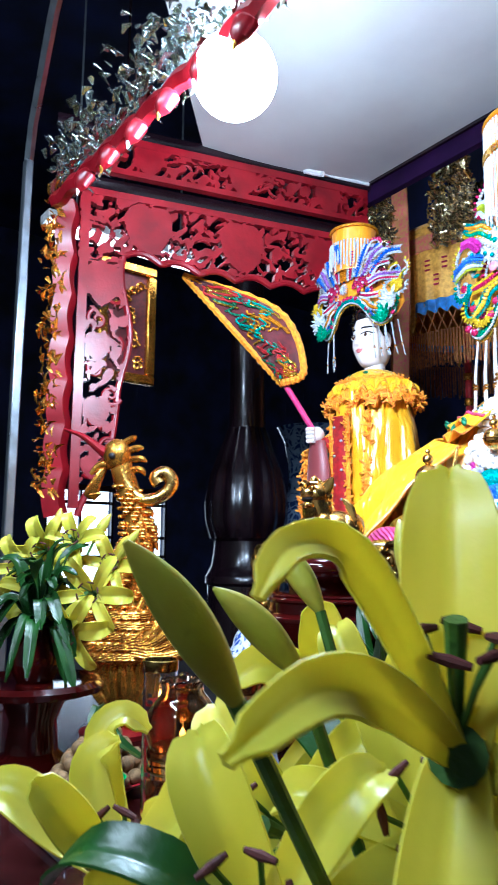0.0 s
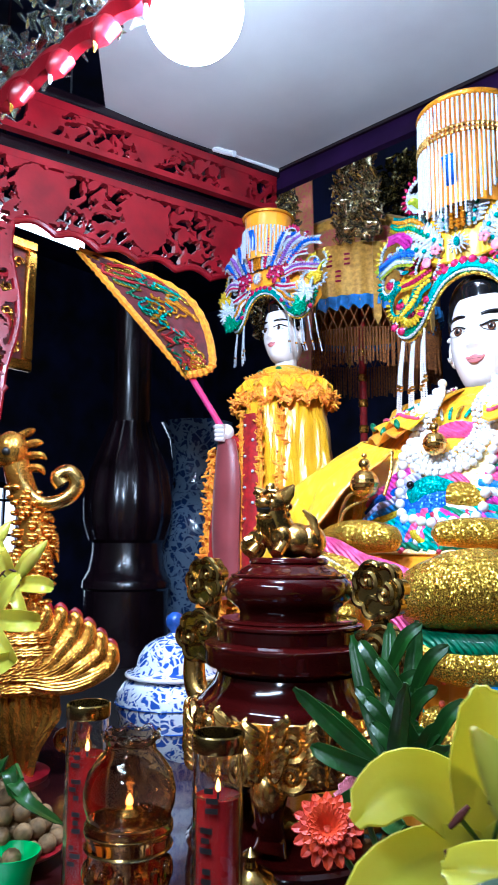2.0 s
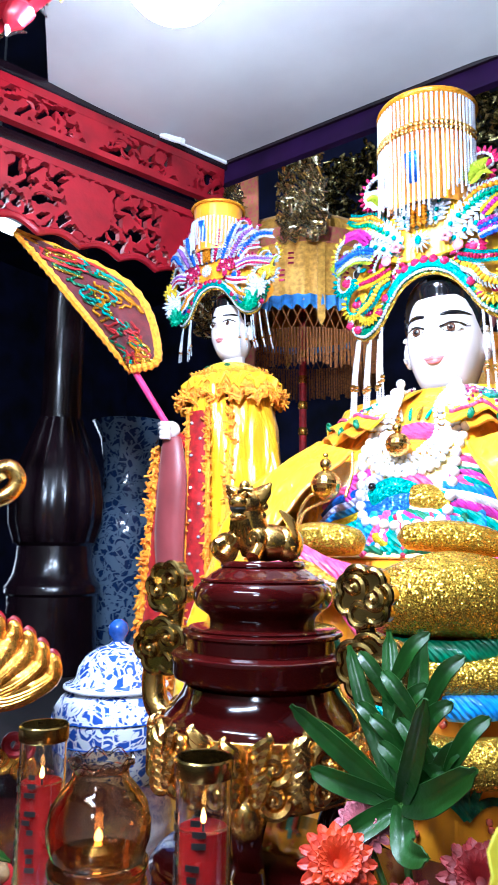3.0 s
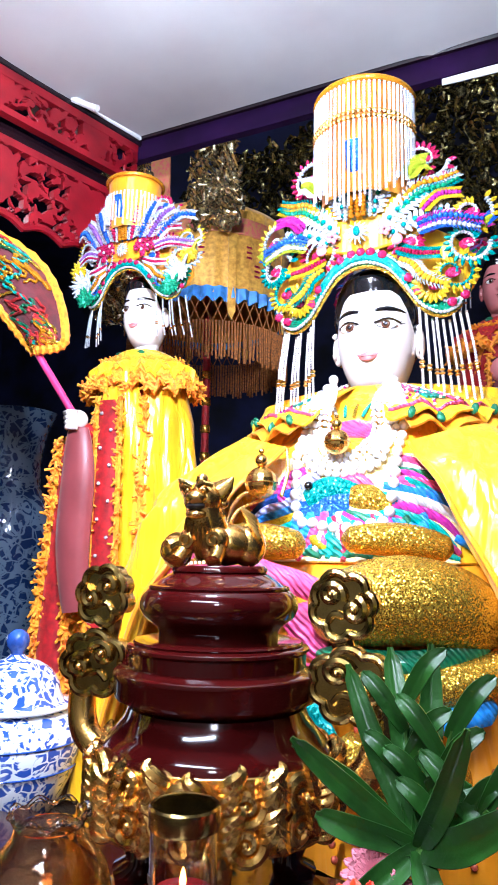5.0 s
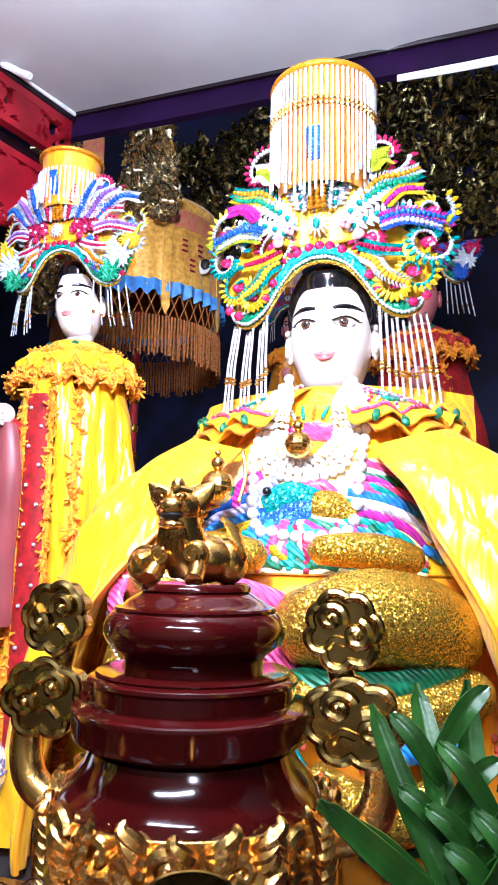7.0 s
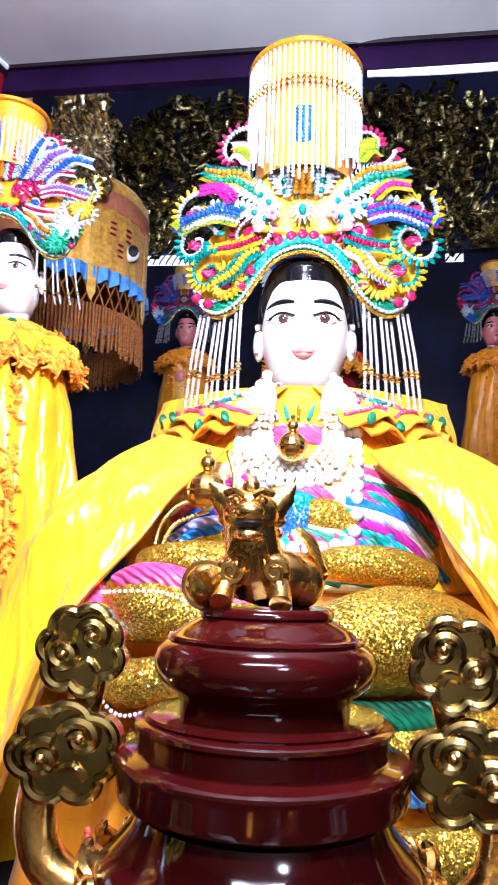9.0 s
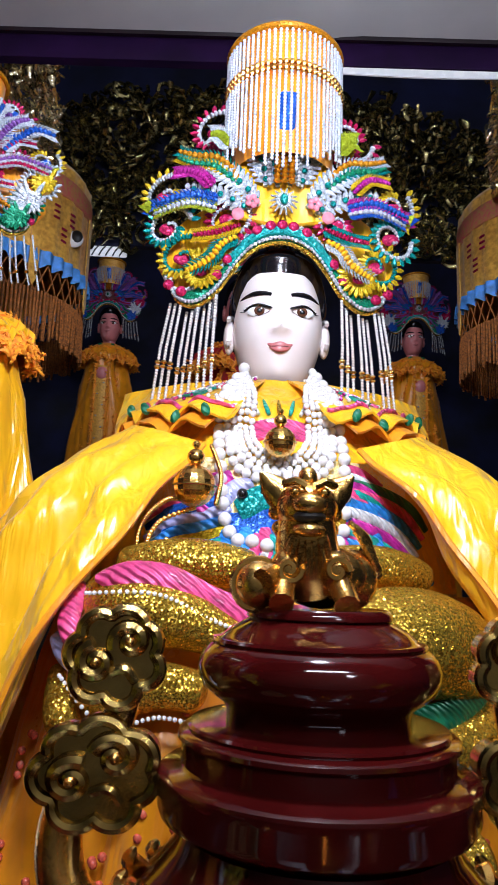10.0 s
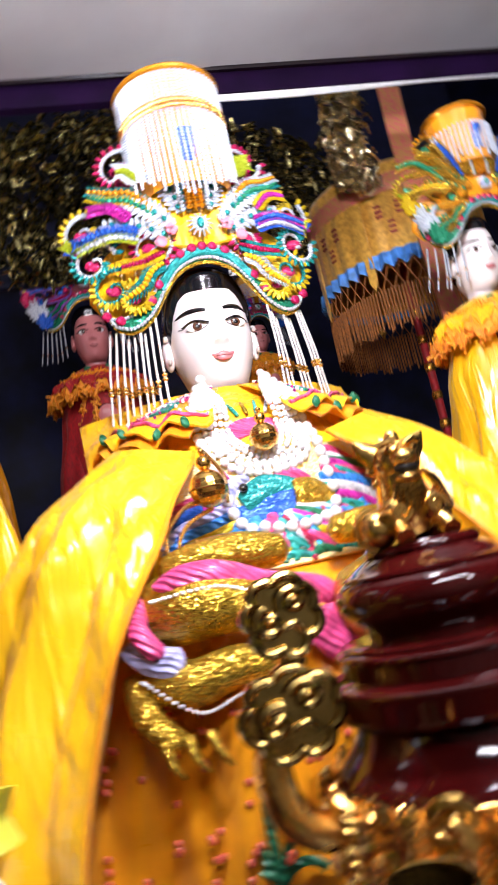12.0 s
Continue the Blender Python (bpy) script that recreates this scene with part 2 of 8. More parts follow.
_nt.links.new(_mx.outputs[0], _out.inputs["Surface"])
BUDM = mat("lily_bud", (0.36, 0.40, 0.035), 0.42, 0, 0.2, 35, 0.2, second=(0.46, 0.33, 0.04), fine=200)
LEAF = mat("dark_green_leaf", (0.012, 0.062, 0.006), 0.34, 0, 0.25, 25, 0.3, second=(0.007, 0.032, 0.004), fine=150)
STEM = mat("green_stem", (0.05, 0.13, 0.018), 0.45, 0, 0.2, 40, 0.2)
ANTHER = mat("brown_anther", (0.08, 0.012, 0.008), 0.8, 0, 0.2, 80, 0.5)
GERBERA = mat("orange_petal", (0.62, 0.055, 0.006), 0.5, 0, 0.15, 60, 0.2, second=(0.5, 0.02, 0.006))
CARNATION = mat("red_petal", (0.20, 0.003, 0.004), 0.6, 0, 0.2, 60, 0.3)
PINKPETAL = mat("pink_petal", (0.75, 0.22, 0.28), 0.5, 0, 0.15, 60, 0.2)
FRUIT = mat("brown_fruit_skin", (0.26, 0.15, 0.06), 0.7, 0, 0.2, 90, 0.5, fine=300)
GREENPL = mat("green_plastic", (0.02, 0.45, 0.10), 0.35, 0, 0.05, 20, 0)
PINKPOLE = mat("pink_pole_paint", (0.80, 0.05, 0.22), 0.4, 0, 0.05, 20, 0.05)
SLEEVE = mat("dusty_pink_satin", (0.28, 0.05, 0.055), 0.4, 0, 0.1, 12, 0.1, 0, 0.1)
STEEL = mat("brushed_steel", (0.42, 0.46, 0.5), 0.3, 0.9, 0.1, 20, 0.1)
BROCADE = mat("gold_brocade", (0.80, 0.45, 0.07), 0.4, 0.15, 0.2, 70, 0.5, 0, 0.2, second=(0.60, 0.26, 0.03))
PINKBROC = mat("pink_brocade", (0.60, 0.10, 0.12), 0.5, 0.1, 0.2, 90, 0.5, second=(0.6, 0.32, 0.08))
BLUETRIM = mat("blue_ruffle", (0.08, 0.32, 0.80), 0.5, 0, 0.2, 40, 0.3)
BROWNFR = mat("brown_tassel_thread", (0.42, 0.13, 0.02), 0.6, 0, 0.3, 160, 0.8)
PALEWALL = mat("cream_reflector_wall", (0.62, 0.58, 0.50), 0.8, 0, 0.1, 3, 0.3)
TABLE = mat("lacquered_table", (0.035, 0.006, 0.006), 0.16, 0, 0.3, 10, 0.1, 0.5)


# ---- mesh helpers ----
class Geo:
    """Gathers vertices and faces in world metres; every face keeps a material slot."""

    def __init__(self):
        self.v, self.f, self.m = [], [], []

    def add(self, verts, faces, slot=0):
        n = len(self.v)
        self.v.extend(tuple(p) for p in verts)
        self.f.extend(tuple(i + n for i in f) for f in faces)
        self.m.extend([slot] * len(faces))
        return self

    def grid(self, fn, nu, nv, slot=0, wrap_u=False, wrap_v=False):
        cu, cv = (nu if wrap_u else nu + 1), (nv if wrap_v else nv + 1)
        verts = [fn(i / nu, j / nv) for i in range(cu) for j in range(cv)]
        faces = []
        for i in range(nu):
            for j in range(nv):
                a, b = i % cu, (i + 1) % cu
                c, d = j % cv, (j + 1) % cv
                faces.append((a * cv + c, b * cv + c, b * cv + d, a * cv + d))
        return self.add(verts, faces, slot)

    def sheet(self, fn, nu, nv, thick=0.002, slot=0):
        """A sheet with two sides and closed edges."""
        pts = [[Vector(fn(i / nu, j / nv)) for j in range(nv + 1)] for i in range(nu + 1)]
        nor = [[None] * (nv + 1) for _ in range(nu + 1)]
        for i in range(nu + 1):
            for j in range(nv + 1):
                du = pts[min(i + 1, nu)][j] - pts[max(i - 1, 0)][j]
                dv = pts[i][min(j + 1, nv)] - pts[i][max(j - 1, 0)]
                n = du.cross(dv)
                nor[i][j] = n.normalized() if n.length > 1e-12 else Vector((0, 0, 1))
        w = nv + 1
        top = [pts[i][j] + nor[i][j] * thick / 2 for i in range(nu + 1) for j in range(w)]
        bot = [pts[i][j] - nor[i][j] * thick / 2 for i in range(nu + 1) for j in range(w)]
        k = len(top)
        faces = []
        for i in range(nu):
            for j in range(nv):
                a, b, c, d = i * w + j, (i + 1) * w + j, (i + 1) * w + j + 1, i * w + j + 1
                faces += [(a, b, c, d), (k + d, k + c, k + b, k + a)]
        for i in range(nu):
            a, b = i * w, (i + 1) * w
            faces += [(a, k + a, k + b, b), (b + nv, k + b + nv, k + a + nv, a + nv)]
        for j in range(nv):
            a, b = j, j + 1
            faces += [(b, k + b, k + a, a), (nu * w + a, k + nu * w + a, k + nu * w + b, nu * w + b)]
        return self.add(top + bot, faces, slot)

    def lathe(self, profile, center, seg=40, slot=0, squash=1.0, flute=0, depth=0.0):
        cx, cy, cz = center
        verts = []
        for r, z in profile:
            for k in range(seg):
                a = 2 * math.pi * k / seg
                q = r * (1 + depth * math.cos(flute * a)) if flute else r
                verts.append((cx + q * math.cos(a), cy + q * math.sin(a) * squash, cz + z))
        faces = []
        for i in range(len(profile) - 1):
            for k in range(seg):
                a, b = i * seg + k, i * seg + (k + 1) % seg
                faces.append((a, b, b + seg, a + seg))
        if profile[0][0] > 1e-6:
            faces.append(tuple(range(seg))[::-1])
        if profile[-1][0] > 1e-6:
            n = (len(profile) - 1) * seg
            faces.append(tuple(range(n, n + seg)))
        return self.add(verts, faces, slot)

    def ball(self, c, r, nu=12, nv=8, slot=0, turn=None):
        rx, ry, rz = (r, r, r) if isinstance(r, (int, float)) else r
        c = Vector(c)

        def fn(u, v):
            a, b = 2 * math.pi * u, math.pi * (v - 0.5)
            p = Vector((rx * math.cos(b) * math.cos(a), ry * math.cos(b) * math.sin(a), rz * math.sin(b)))
            return c + (turn @ p if turn else p)

        return self.grid(fn, nu, nv, slot, wrap_u=True)

    def tube(self, pts, rad, seg=8, slot=0, flat=1.0, up=None):
        """A tube along points; rad is a number or a function of 0..1. flat squashes it along its normal."""
        pts = [Vector(p) for p in pts]
        n = len(pts)
        verts, faces = [], []
        normal = None
        for i, p in enumerate(pts):
            t = (pts[min(i + 1, n - 1)] - pts[max(i - 1, 0)]).normalized()
            if normal is None:
                ref = Vector(up) if up else (Vector((0, 0, 1)) if abs(t.z) < 0.9 else Vector((0, 1, 0)))
                normal = (ref - t * ref.dot(t)).normalized()
            else:
                ref = Vector(up) if up else normal
                normal = (ref - t * ref.dot(t))
                normal = normal.normalized() if normal.length > 1e-6 else Vector((1, 0, 0))
            side = t.cross(normal)
            r = rad(i / (n - 1)) if callable(rad) else rad
            for k in range(seg):
                a = 2 * math.pi * k / seg
                verts.append(p + side * (r * math.cos(a)) + normal * (r * flat * math.sin(a)))
        for i in range(n - 1):
            for k in range(seg):
                a, b = i * seg + k, i * seg + (k + 1) % seg
                faces.append((a, b, b + seg, a + seg))
        faces += [tuple(range(seg))[::-1], tuple(range((n - 1) * seg, n * seg))]
        return self.add(verts, faces, slot)

    def box(self, lo, hi, slot=0, bevel=0.003):
        """A box with chamfered edges."""
        lo, hi = Vector(lo), Vector(hi)
        b = min(bevel, min((hi - lo)) * 0.3)
        verts, index = [], {}
        for sx in (0, 1):
            for sy in (0, 1):
                for sz in (0, 1):
                    for ax in range(3):
                        p = [(hi if s else lo)[k] for k, s in enumerate((sx, sy, sz))]
                        for k, s in enumerate((sx, sy, sz)):
                            if k != ax:
                                p[k] += -b if s else b
                        index[sx, sy, sz, ax] = len(verts)
                        verts.append(p)
        faces = []
        for ax in range(3):
            o = [k for k in range(3) if k != ax]
            for s in (0, 1):
                ring = []
                for a, c in ((0, 0), (1, 0), (1, 1), (0, 1)):
                    key = [0, 0, 0]
                    key[ax], key[o[0]], key[o[1]] = s, a, c
                    ring.append(index[(*key, ax)])
                faces.append(tuple(ring) if (s == 1) == (ax != 1) else tuple(ring[::-1]))
        for ax in range(3):
            o = [k for k in range(3) if k != ax]
            for a in (0, 1):
                for c in (0, 1):
                    k0, k1 = [0, 0, 0], [0, 0, 0]
                    k0[ax], k1[ax] = 0, 1
                    k0[o[0]] = k1[o[0]] = a
                    k0[o[1]] = k1[o[1]] = c
                    ring = [index[(*k0, o[0])], index[(*k1, o[0])], index[(*k1, o[1])], index[(*k0, o[1])]]
                    faces.append(tuple(ring))
        for sx in (0, 1):
            for sy in (0, 1):
                for sz in (0, 1):
                    faces.append(tuple(index[sx, sy, sz, k] for k in range(3)))
        return self.add(verts, faces, slot)

    def plate(self, outline, place, thick, rim=0.006, slot=0):
        """A slab of a flat outline (2D points), with rounded edges; place turns (a, b, h) into the world."""
        n = len(outline)
        cx, cy = sum(p[0] for p in outline) / n, sum(p[1] for p in outline) / n
        far = max(math.hypot(p[0] - cx, p[1] - cy) for p in outline)
        rings = []
        for k, h in ((1 - rim / far, -thick / 2), (1, -thick / 2 + rim), (1, thick / 2 - rim), (1 - rim / far, thick / 2)):
            rings.append([place(cx + (a - cx) * k, cy + (b - cy) * k, h) for a, b in outline])
        verts = [p for r in rings for p in r]
        faces = []
        for i in range(3):
            for j in range(n):
                a, b = i * n + j, i * n + (j + 1) % n
                faces.append((a, b, b + n, a + n))
        k = len(verts)
        verts += [place(cx, cy, -thick / 2), place(cx, cy, thick / 2)]
        for j in range(n):
            faces.append((k, (j + 1) % n, j))
            faces.append((k + 1, 3 * n + j, 3 * n + (j + 1) % n))
        return self.add(verts, faces, slot)

    def mirrored(self, x0):
        g = Geo()
        g.v = [(2 * x0 - p[0], p[1], p[2]) for p in self.v]
        g.f = [f[::-1] for f in self.f]
        g.m = list(self.m)
        return g


def origin(ob):
    """Where a thing's or a part's own zero lies in the world, while building."""
    p = Vector((0, 0, 0))
    while ob:
        p += ob.location
        ob = ob.parent
    return p


def make_mesh(name, geo, mats, zero, angle=38):
    me = bpy.data.meshes.new(name)
    me.from_pydata([tuple(Vector(p) - zero) for p in geo.v], [], geo.f)
    for m in mats:
        me.materials.append(m)
    me.polygons.foreach_set("material_index", geo.m)
    me.polygons.foreach_set("use_smooth", [True] * len(geo.f))
    bm = bmesh.new()
    bm.from_mesh(me)
    bmesh.ops.recalc_face_normals(bm, faces=bm.faces)
    bm.to_mesh(me)
    bm.free()
    me.set_sharp_from_angle(angle=radians(angle))
    me.update()
    return me


def part(name, geo, material, parent, label="", angle=38):
    mats = material if isinstance(material, (list, tuple)) else [material]
    ob = new(name, make_mesh(name, geo, mats, origin(parent), angle))
    ob.parent = parent
    if label:
        tagged(ob, label)
    return ob


def thing(name, at, label, category, group="", kind=""):
    ob = new(name)
    ob.location = at
    ob.empty_display_size = 0.05
    return tagged(ob, label, category, group, kind)


def solid(name, geo, material, at, label, category, group="", kind="", angle=38):
    """A thing that is one mesh."""
    mats = material if isinstance(material, (list, tuple)) else [material]
    ob = new(name, make_mesh(name, geo, mats, Vector(at), angle))
    ob.location = at
    return tagged(ob, label, category, group, kind)


def bez(pts, n=24):
    """A smooth curve through the points (Catmull-Rom)."""
    pts = [Vector(p) for p in pts]
    out = []
    seg = len(pts) - 1
    for k in range(n + 1):
        s = k / n * seg
        i = min(int(s), seg - 1)
        t = s - i
        p0, p1, p2, p3 = pts[max(i - 1, 0)], pts[i], pts[i + 1], pts[min(i + 2, seg)]
        out.append(0.5 * ((2 * p1) + (p2 - p0) * t + (2 * p0 - 5 * p1 + 4 * p2 - p3) * t * t + (3 * p1 - p0 - 3 * p2 + p3) * t ** 3))
    return out


def smooth(a, b, x):
    t = min(1, max(0, (x - a) / (b - a)))
    return t * t * (3 - 2 * t)


def lerp(table, x):
    """Value at x in a short table of (x, value)."""
    if x <= table[0][0]:
        return table[0][1]
    for (a, p), (b, q) in zip(table, table[1:]):
        if x <= b:
            t = (x - a) / (b - a)
            t = t * t * (3 - 2 * t)
            return p + (q - p) * t
    return table[-1][1]


def spiral(turns, r0, n=26, sign=1):
    """A flat scroll that winds into its middle, in (a, b)."""
    return [(r0 * (1 - 0.85 * k / n) * math.cos(sign * 2 * math.pi * turns * k / n), r0 * (1 - 0.85 * k / n) * math.sin(sign * 2 * math.pi * turns * k / n)) for k in range(n + 1)]


def beaded(pts, r, n, seg=6):
    """A string of n threaded beads along points: one skin that swells at every bead."""
    pts = [Vector(p) for p in pts]
    ln = [0]
    for a, b in zip(pts, pts[1:]):
        ln.append(ln[-1] + (b - a).length)
    out, m = [], 4 * n
    for k in range(m + 1):
        d = ln[-1] * k / m
        i = max(j for j in range(len(pts) - 1) if ln[j] <= d + 1e-9)
        out.append(pts[i].lerp(pts[i + 1], (d - ln[i]) / max(1e-9, ln[i + 1] - ln[i])))

    def swell(t):
        full = r(t) if callable(r) else r
        return full * (0.35 + 0.65 * abs(math.sin(math.pi * n * t)) ** 0.6)

    return Geo().tube(out, swell, seg)


# ---- structure ----
def slab(name, lo, hi, material, label, category):
    g = Geo().box(lo, hi, 0, 0.004)
    return solid(name, g, material, ((lo[0] + hi[0]) / 2, (lo[1] + hi[1]) / 2, lo[2]), label, category, kind="structure")


slab("floor", (-6.5, -3.2, -0.1), (4.0, 6.6, 0.0), DARK, "dark polished floor of the temple hall", "floor")
slab("wall_north", (-6.5, 6.4, 0.0), (4.0, 6.55, 4.5), WALL, "dark timber wall behind the altar", "wall")
slab("wall_east", (3.6, -3.2, 0.0), (3.75, 6.4, 4.5), WALL, "dark timber side wall of the hall", "wall")
# south wall is unseen, kept pale to give the gold something bright to reflect
slab("wall_south", (-6.5, -3.2, 0.0), (4.0, -3.05, 4.5), PALEWALL, "unseen cream wall behind the viewer, added for its reflections", "wall")
slab("roof_ceiling", (-6.5, -3.2, 4.5), (4.0, 6.6, 4.62), WALL, "dark boarded roof above the hall", "ceiling")


# side wall with lattice windows towards the bright yard
def side_wall():
    w = tagged(new("wall_west"), "dark timber wall with barred windows to a bright yard", "wall", kind="structure")
    w.location = (-6.0, 0, 0)
    g = Geo()
    opens = [(2.40, 3.12), (3.36, 3.76), (5.48, 5.78)]
    ys = [-3.05]
    for a, b in opens:
        ys += [a, b]
    ys.append(6.4)
    for a, b in zip(ys[0::2], ys[1::2]):
        g.box((-6.12, a, 0), (-6.0, b, 4.5))
    for a, b in opens:
        g.box((-6.12, a, 0), (-6.0, b, 0.9)).box((-6.12, a, 1.95), (-6.0, b, 4.5))
    part("wall_panel", g, WALL, w)
    for a, b in opens:
        f = Geo()
        f.box((-6.0, a - 0.05, 0.86), (-5.96, b + 0.05, 0.92)).box((-6.0, a - 0.05, 1.93), (-5.96, b + 0.05, 1.99))
        part("window_frame", f, DARK, w)
        n = max(2, int((b - a) / 0.28))
        for k in range(n + 1):
            y = a + (b - a) * k / n
            part("window_bar", Geo().box((-6.04, y - 0.014, 0.9), (-6.0, y + 0.014, 1.96)), DARK, w)
        for z in (1.25, 1.45, 1.8):
            part("window_bar", Geo().box((-6.05, a, z), (-6.02, b, z + 0.03)), DARK, w)


side_wall()
solid("backdrop", Geo().box((-6.9, -1.5, 0.3), (-6.85, 6.2, 3.0)), DAY, (-6.87, 1.5, 0.3), "bright overexposed yard beyond the windows", "backdrop", kind="structure")

# canopy ceiling: board panels over the altar with a seam, slightly sagging
SIDE_A, SIDE_D = Vector((-0.735, 1.36, 0)), Vector((-0.266, -0.964, 0)).normalized()
SIDE_N = Vector((SIDE_D.y, -SIDE_D.x, 0))


def back_edge(x):
    """Where the ceiling meets the rear beam."""
    return 1.367 - 0.038 * (x + 0.735)


def canopy():
    g = Geo()

    def fn(u, v):
        x = -0.92 + 3.0 * u
        y = back_edge(x) - (back_edge(x) - 0.285 - 0.9 * max(0.0, -x - 0.3)) * v
        return (x, y, 2.545 + 0.012 * math.sin(x * 2.7 + 0.4) * math.sin(v * 3.1) - 0.008 * math.exp(-((x - 0.12 + 0.3 * v) / 0.03) ** 2))

    g.sheet(fn, 90, 40, 0.012)
    solid("ceiling", g, CEIL, (0, 0.6, 2.54), "white painted board ceiling of the altar canopy", "ceiling", kind="structure")


canopy()


def beam(name, a, b, w, h, material, label, cat="beam"):
    """A level bar from a to b, w thick across and h high above the points."""
    a, b = Vector(a), Vector(b)
    d = (b - a).normalized()
    s = Vector((-d.y, d.x, 0)) * (w / 2)
    g = Geo()
    c = 0.006
    verts = []
    for p in (a, b):
        for sx, z in ((-1, c), (-1, h - c), (-0.8, h), (0.8, h), (1, h - c), (1, c), (0.8, 0), (-0.8, 0)):
            verts.append(p + s * sx + Vector((0, 0, z)))
    faces = [(k, (k + 1) % 8, 8 + (k + 1) % 8, 8 + k) for k in range(8)] + [tuple(range(8)), tuple(range(15, 7, -1))]
    g.add(verts, faces)
    return solid(name, g, material, (a + b) / 2, label, cat, kind="structure")


beam("trim_1", (-0.80, back_edge(-0.80) + 0.014, 2.478), (1.7, back_edge(1.7) + 0.014, 2.478), 0.03, 0.062, DARKRED, "dark red painted beam at the back of the canopy", "beam")
beam("trim_2", (-0.80, back_edge(-0.8) - 0.009, 2.530), (1.7, back_edge(1.7) - 0.009, 2.530), 0.012, 0.02, DARK, "thin dark moulding under the ceiling", "moulding")


# ---- statues and their dress ----
def moved(g, m):
    g.v = [tuple(m @ Vector(p)) for p in g.v]
    return g


def piece(name, mesh, loc, parent, turn=None):
    """One more piece on a shared mesh, at a world place."""
    ob = new(name, mesh)
    ob.parent = parent
    ob.location = Vector(loc) - origin(parent)
    if turn is not None:
        ob.rotation_euler = turn
    return ob


def bead_mesh(name, r, material, nu=10, nv=6):
    return make_mesh(name, Geo().ball((0, 0, 0), r, nu, nv), [material], Vector((0, 0, 0)))


def head_point(a, b):
    """The skin of a statue's head about its middle, by turn a and height b; the face looks to -y."""
    q = max(0.0, math.cos(b)) ** (0.50 if b < 0 else 0.50 - 0.02 * smooth(0, 0.5, b))
    x, y, z = 0.0765 * q * math.cos(a), 0.090 * q * math.sin(a), 0.118 * math.sin(b)
    jaw = 1 - 0.15 * smooth(0.0, 0.118, -z)
    x *= jaw
    if y < 0:
        y *= 1 - 0.06 * smooth(0.03, 0.118, -z)
        f = smooth(0, 0.05, -y)
        nose = 0.0150 * math.exp(-(x / 0.0090) ** 2) * (math.exp(-((z + 0.021) / 0.010) ** 2) + 0.50 * math.exp(-((z - 0.004) / 0.018) ** 2))
        nose += 0.008 * math.exp(-((abs(x) - 0.011) / 0.0055) ** 2 - ((z + 0.025) / 0.006) ** 2)
        socket = -0.005 * math.exp(-((abs(x) - 0.034) / 0.018) ** 2 - ((z - 0.012) / 0.012) ** 2)
        cheek = 0.004 * math.exp(-((abs(x) - 0.042) / 0.02) ** 2 - ((z + 0.03) / 0.025) ** 2)
        chin = 0.006 * math.exp(-(x / 0.018) ** 2 - ((z + 0.095) / 0.016) ** 2)
        y -= f * (nose + socket + cheek + chin)
    return Vector((x, y, z))


def skin_y(x, z):
    best = None
    lo, hi = -math.pi + 0.02, -0.02
    b = math.asin(max(-1, min(1, z / 0.118)))
    for _ in range(2):
        for k in range(60):
            a = lo + (hi - lo) * k / 59
            p = head_point(a, b)
            if best is None or abs(p.x - x) < abs(best.x - x):
                best = p
    return best.y


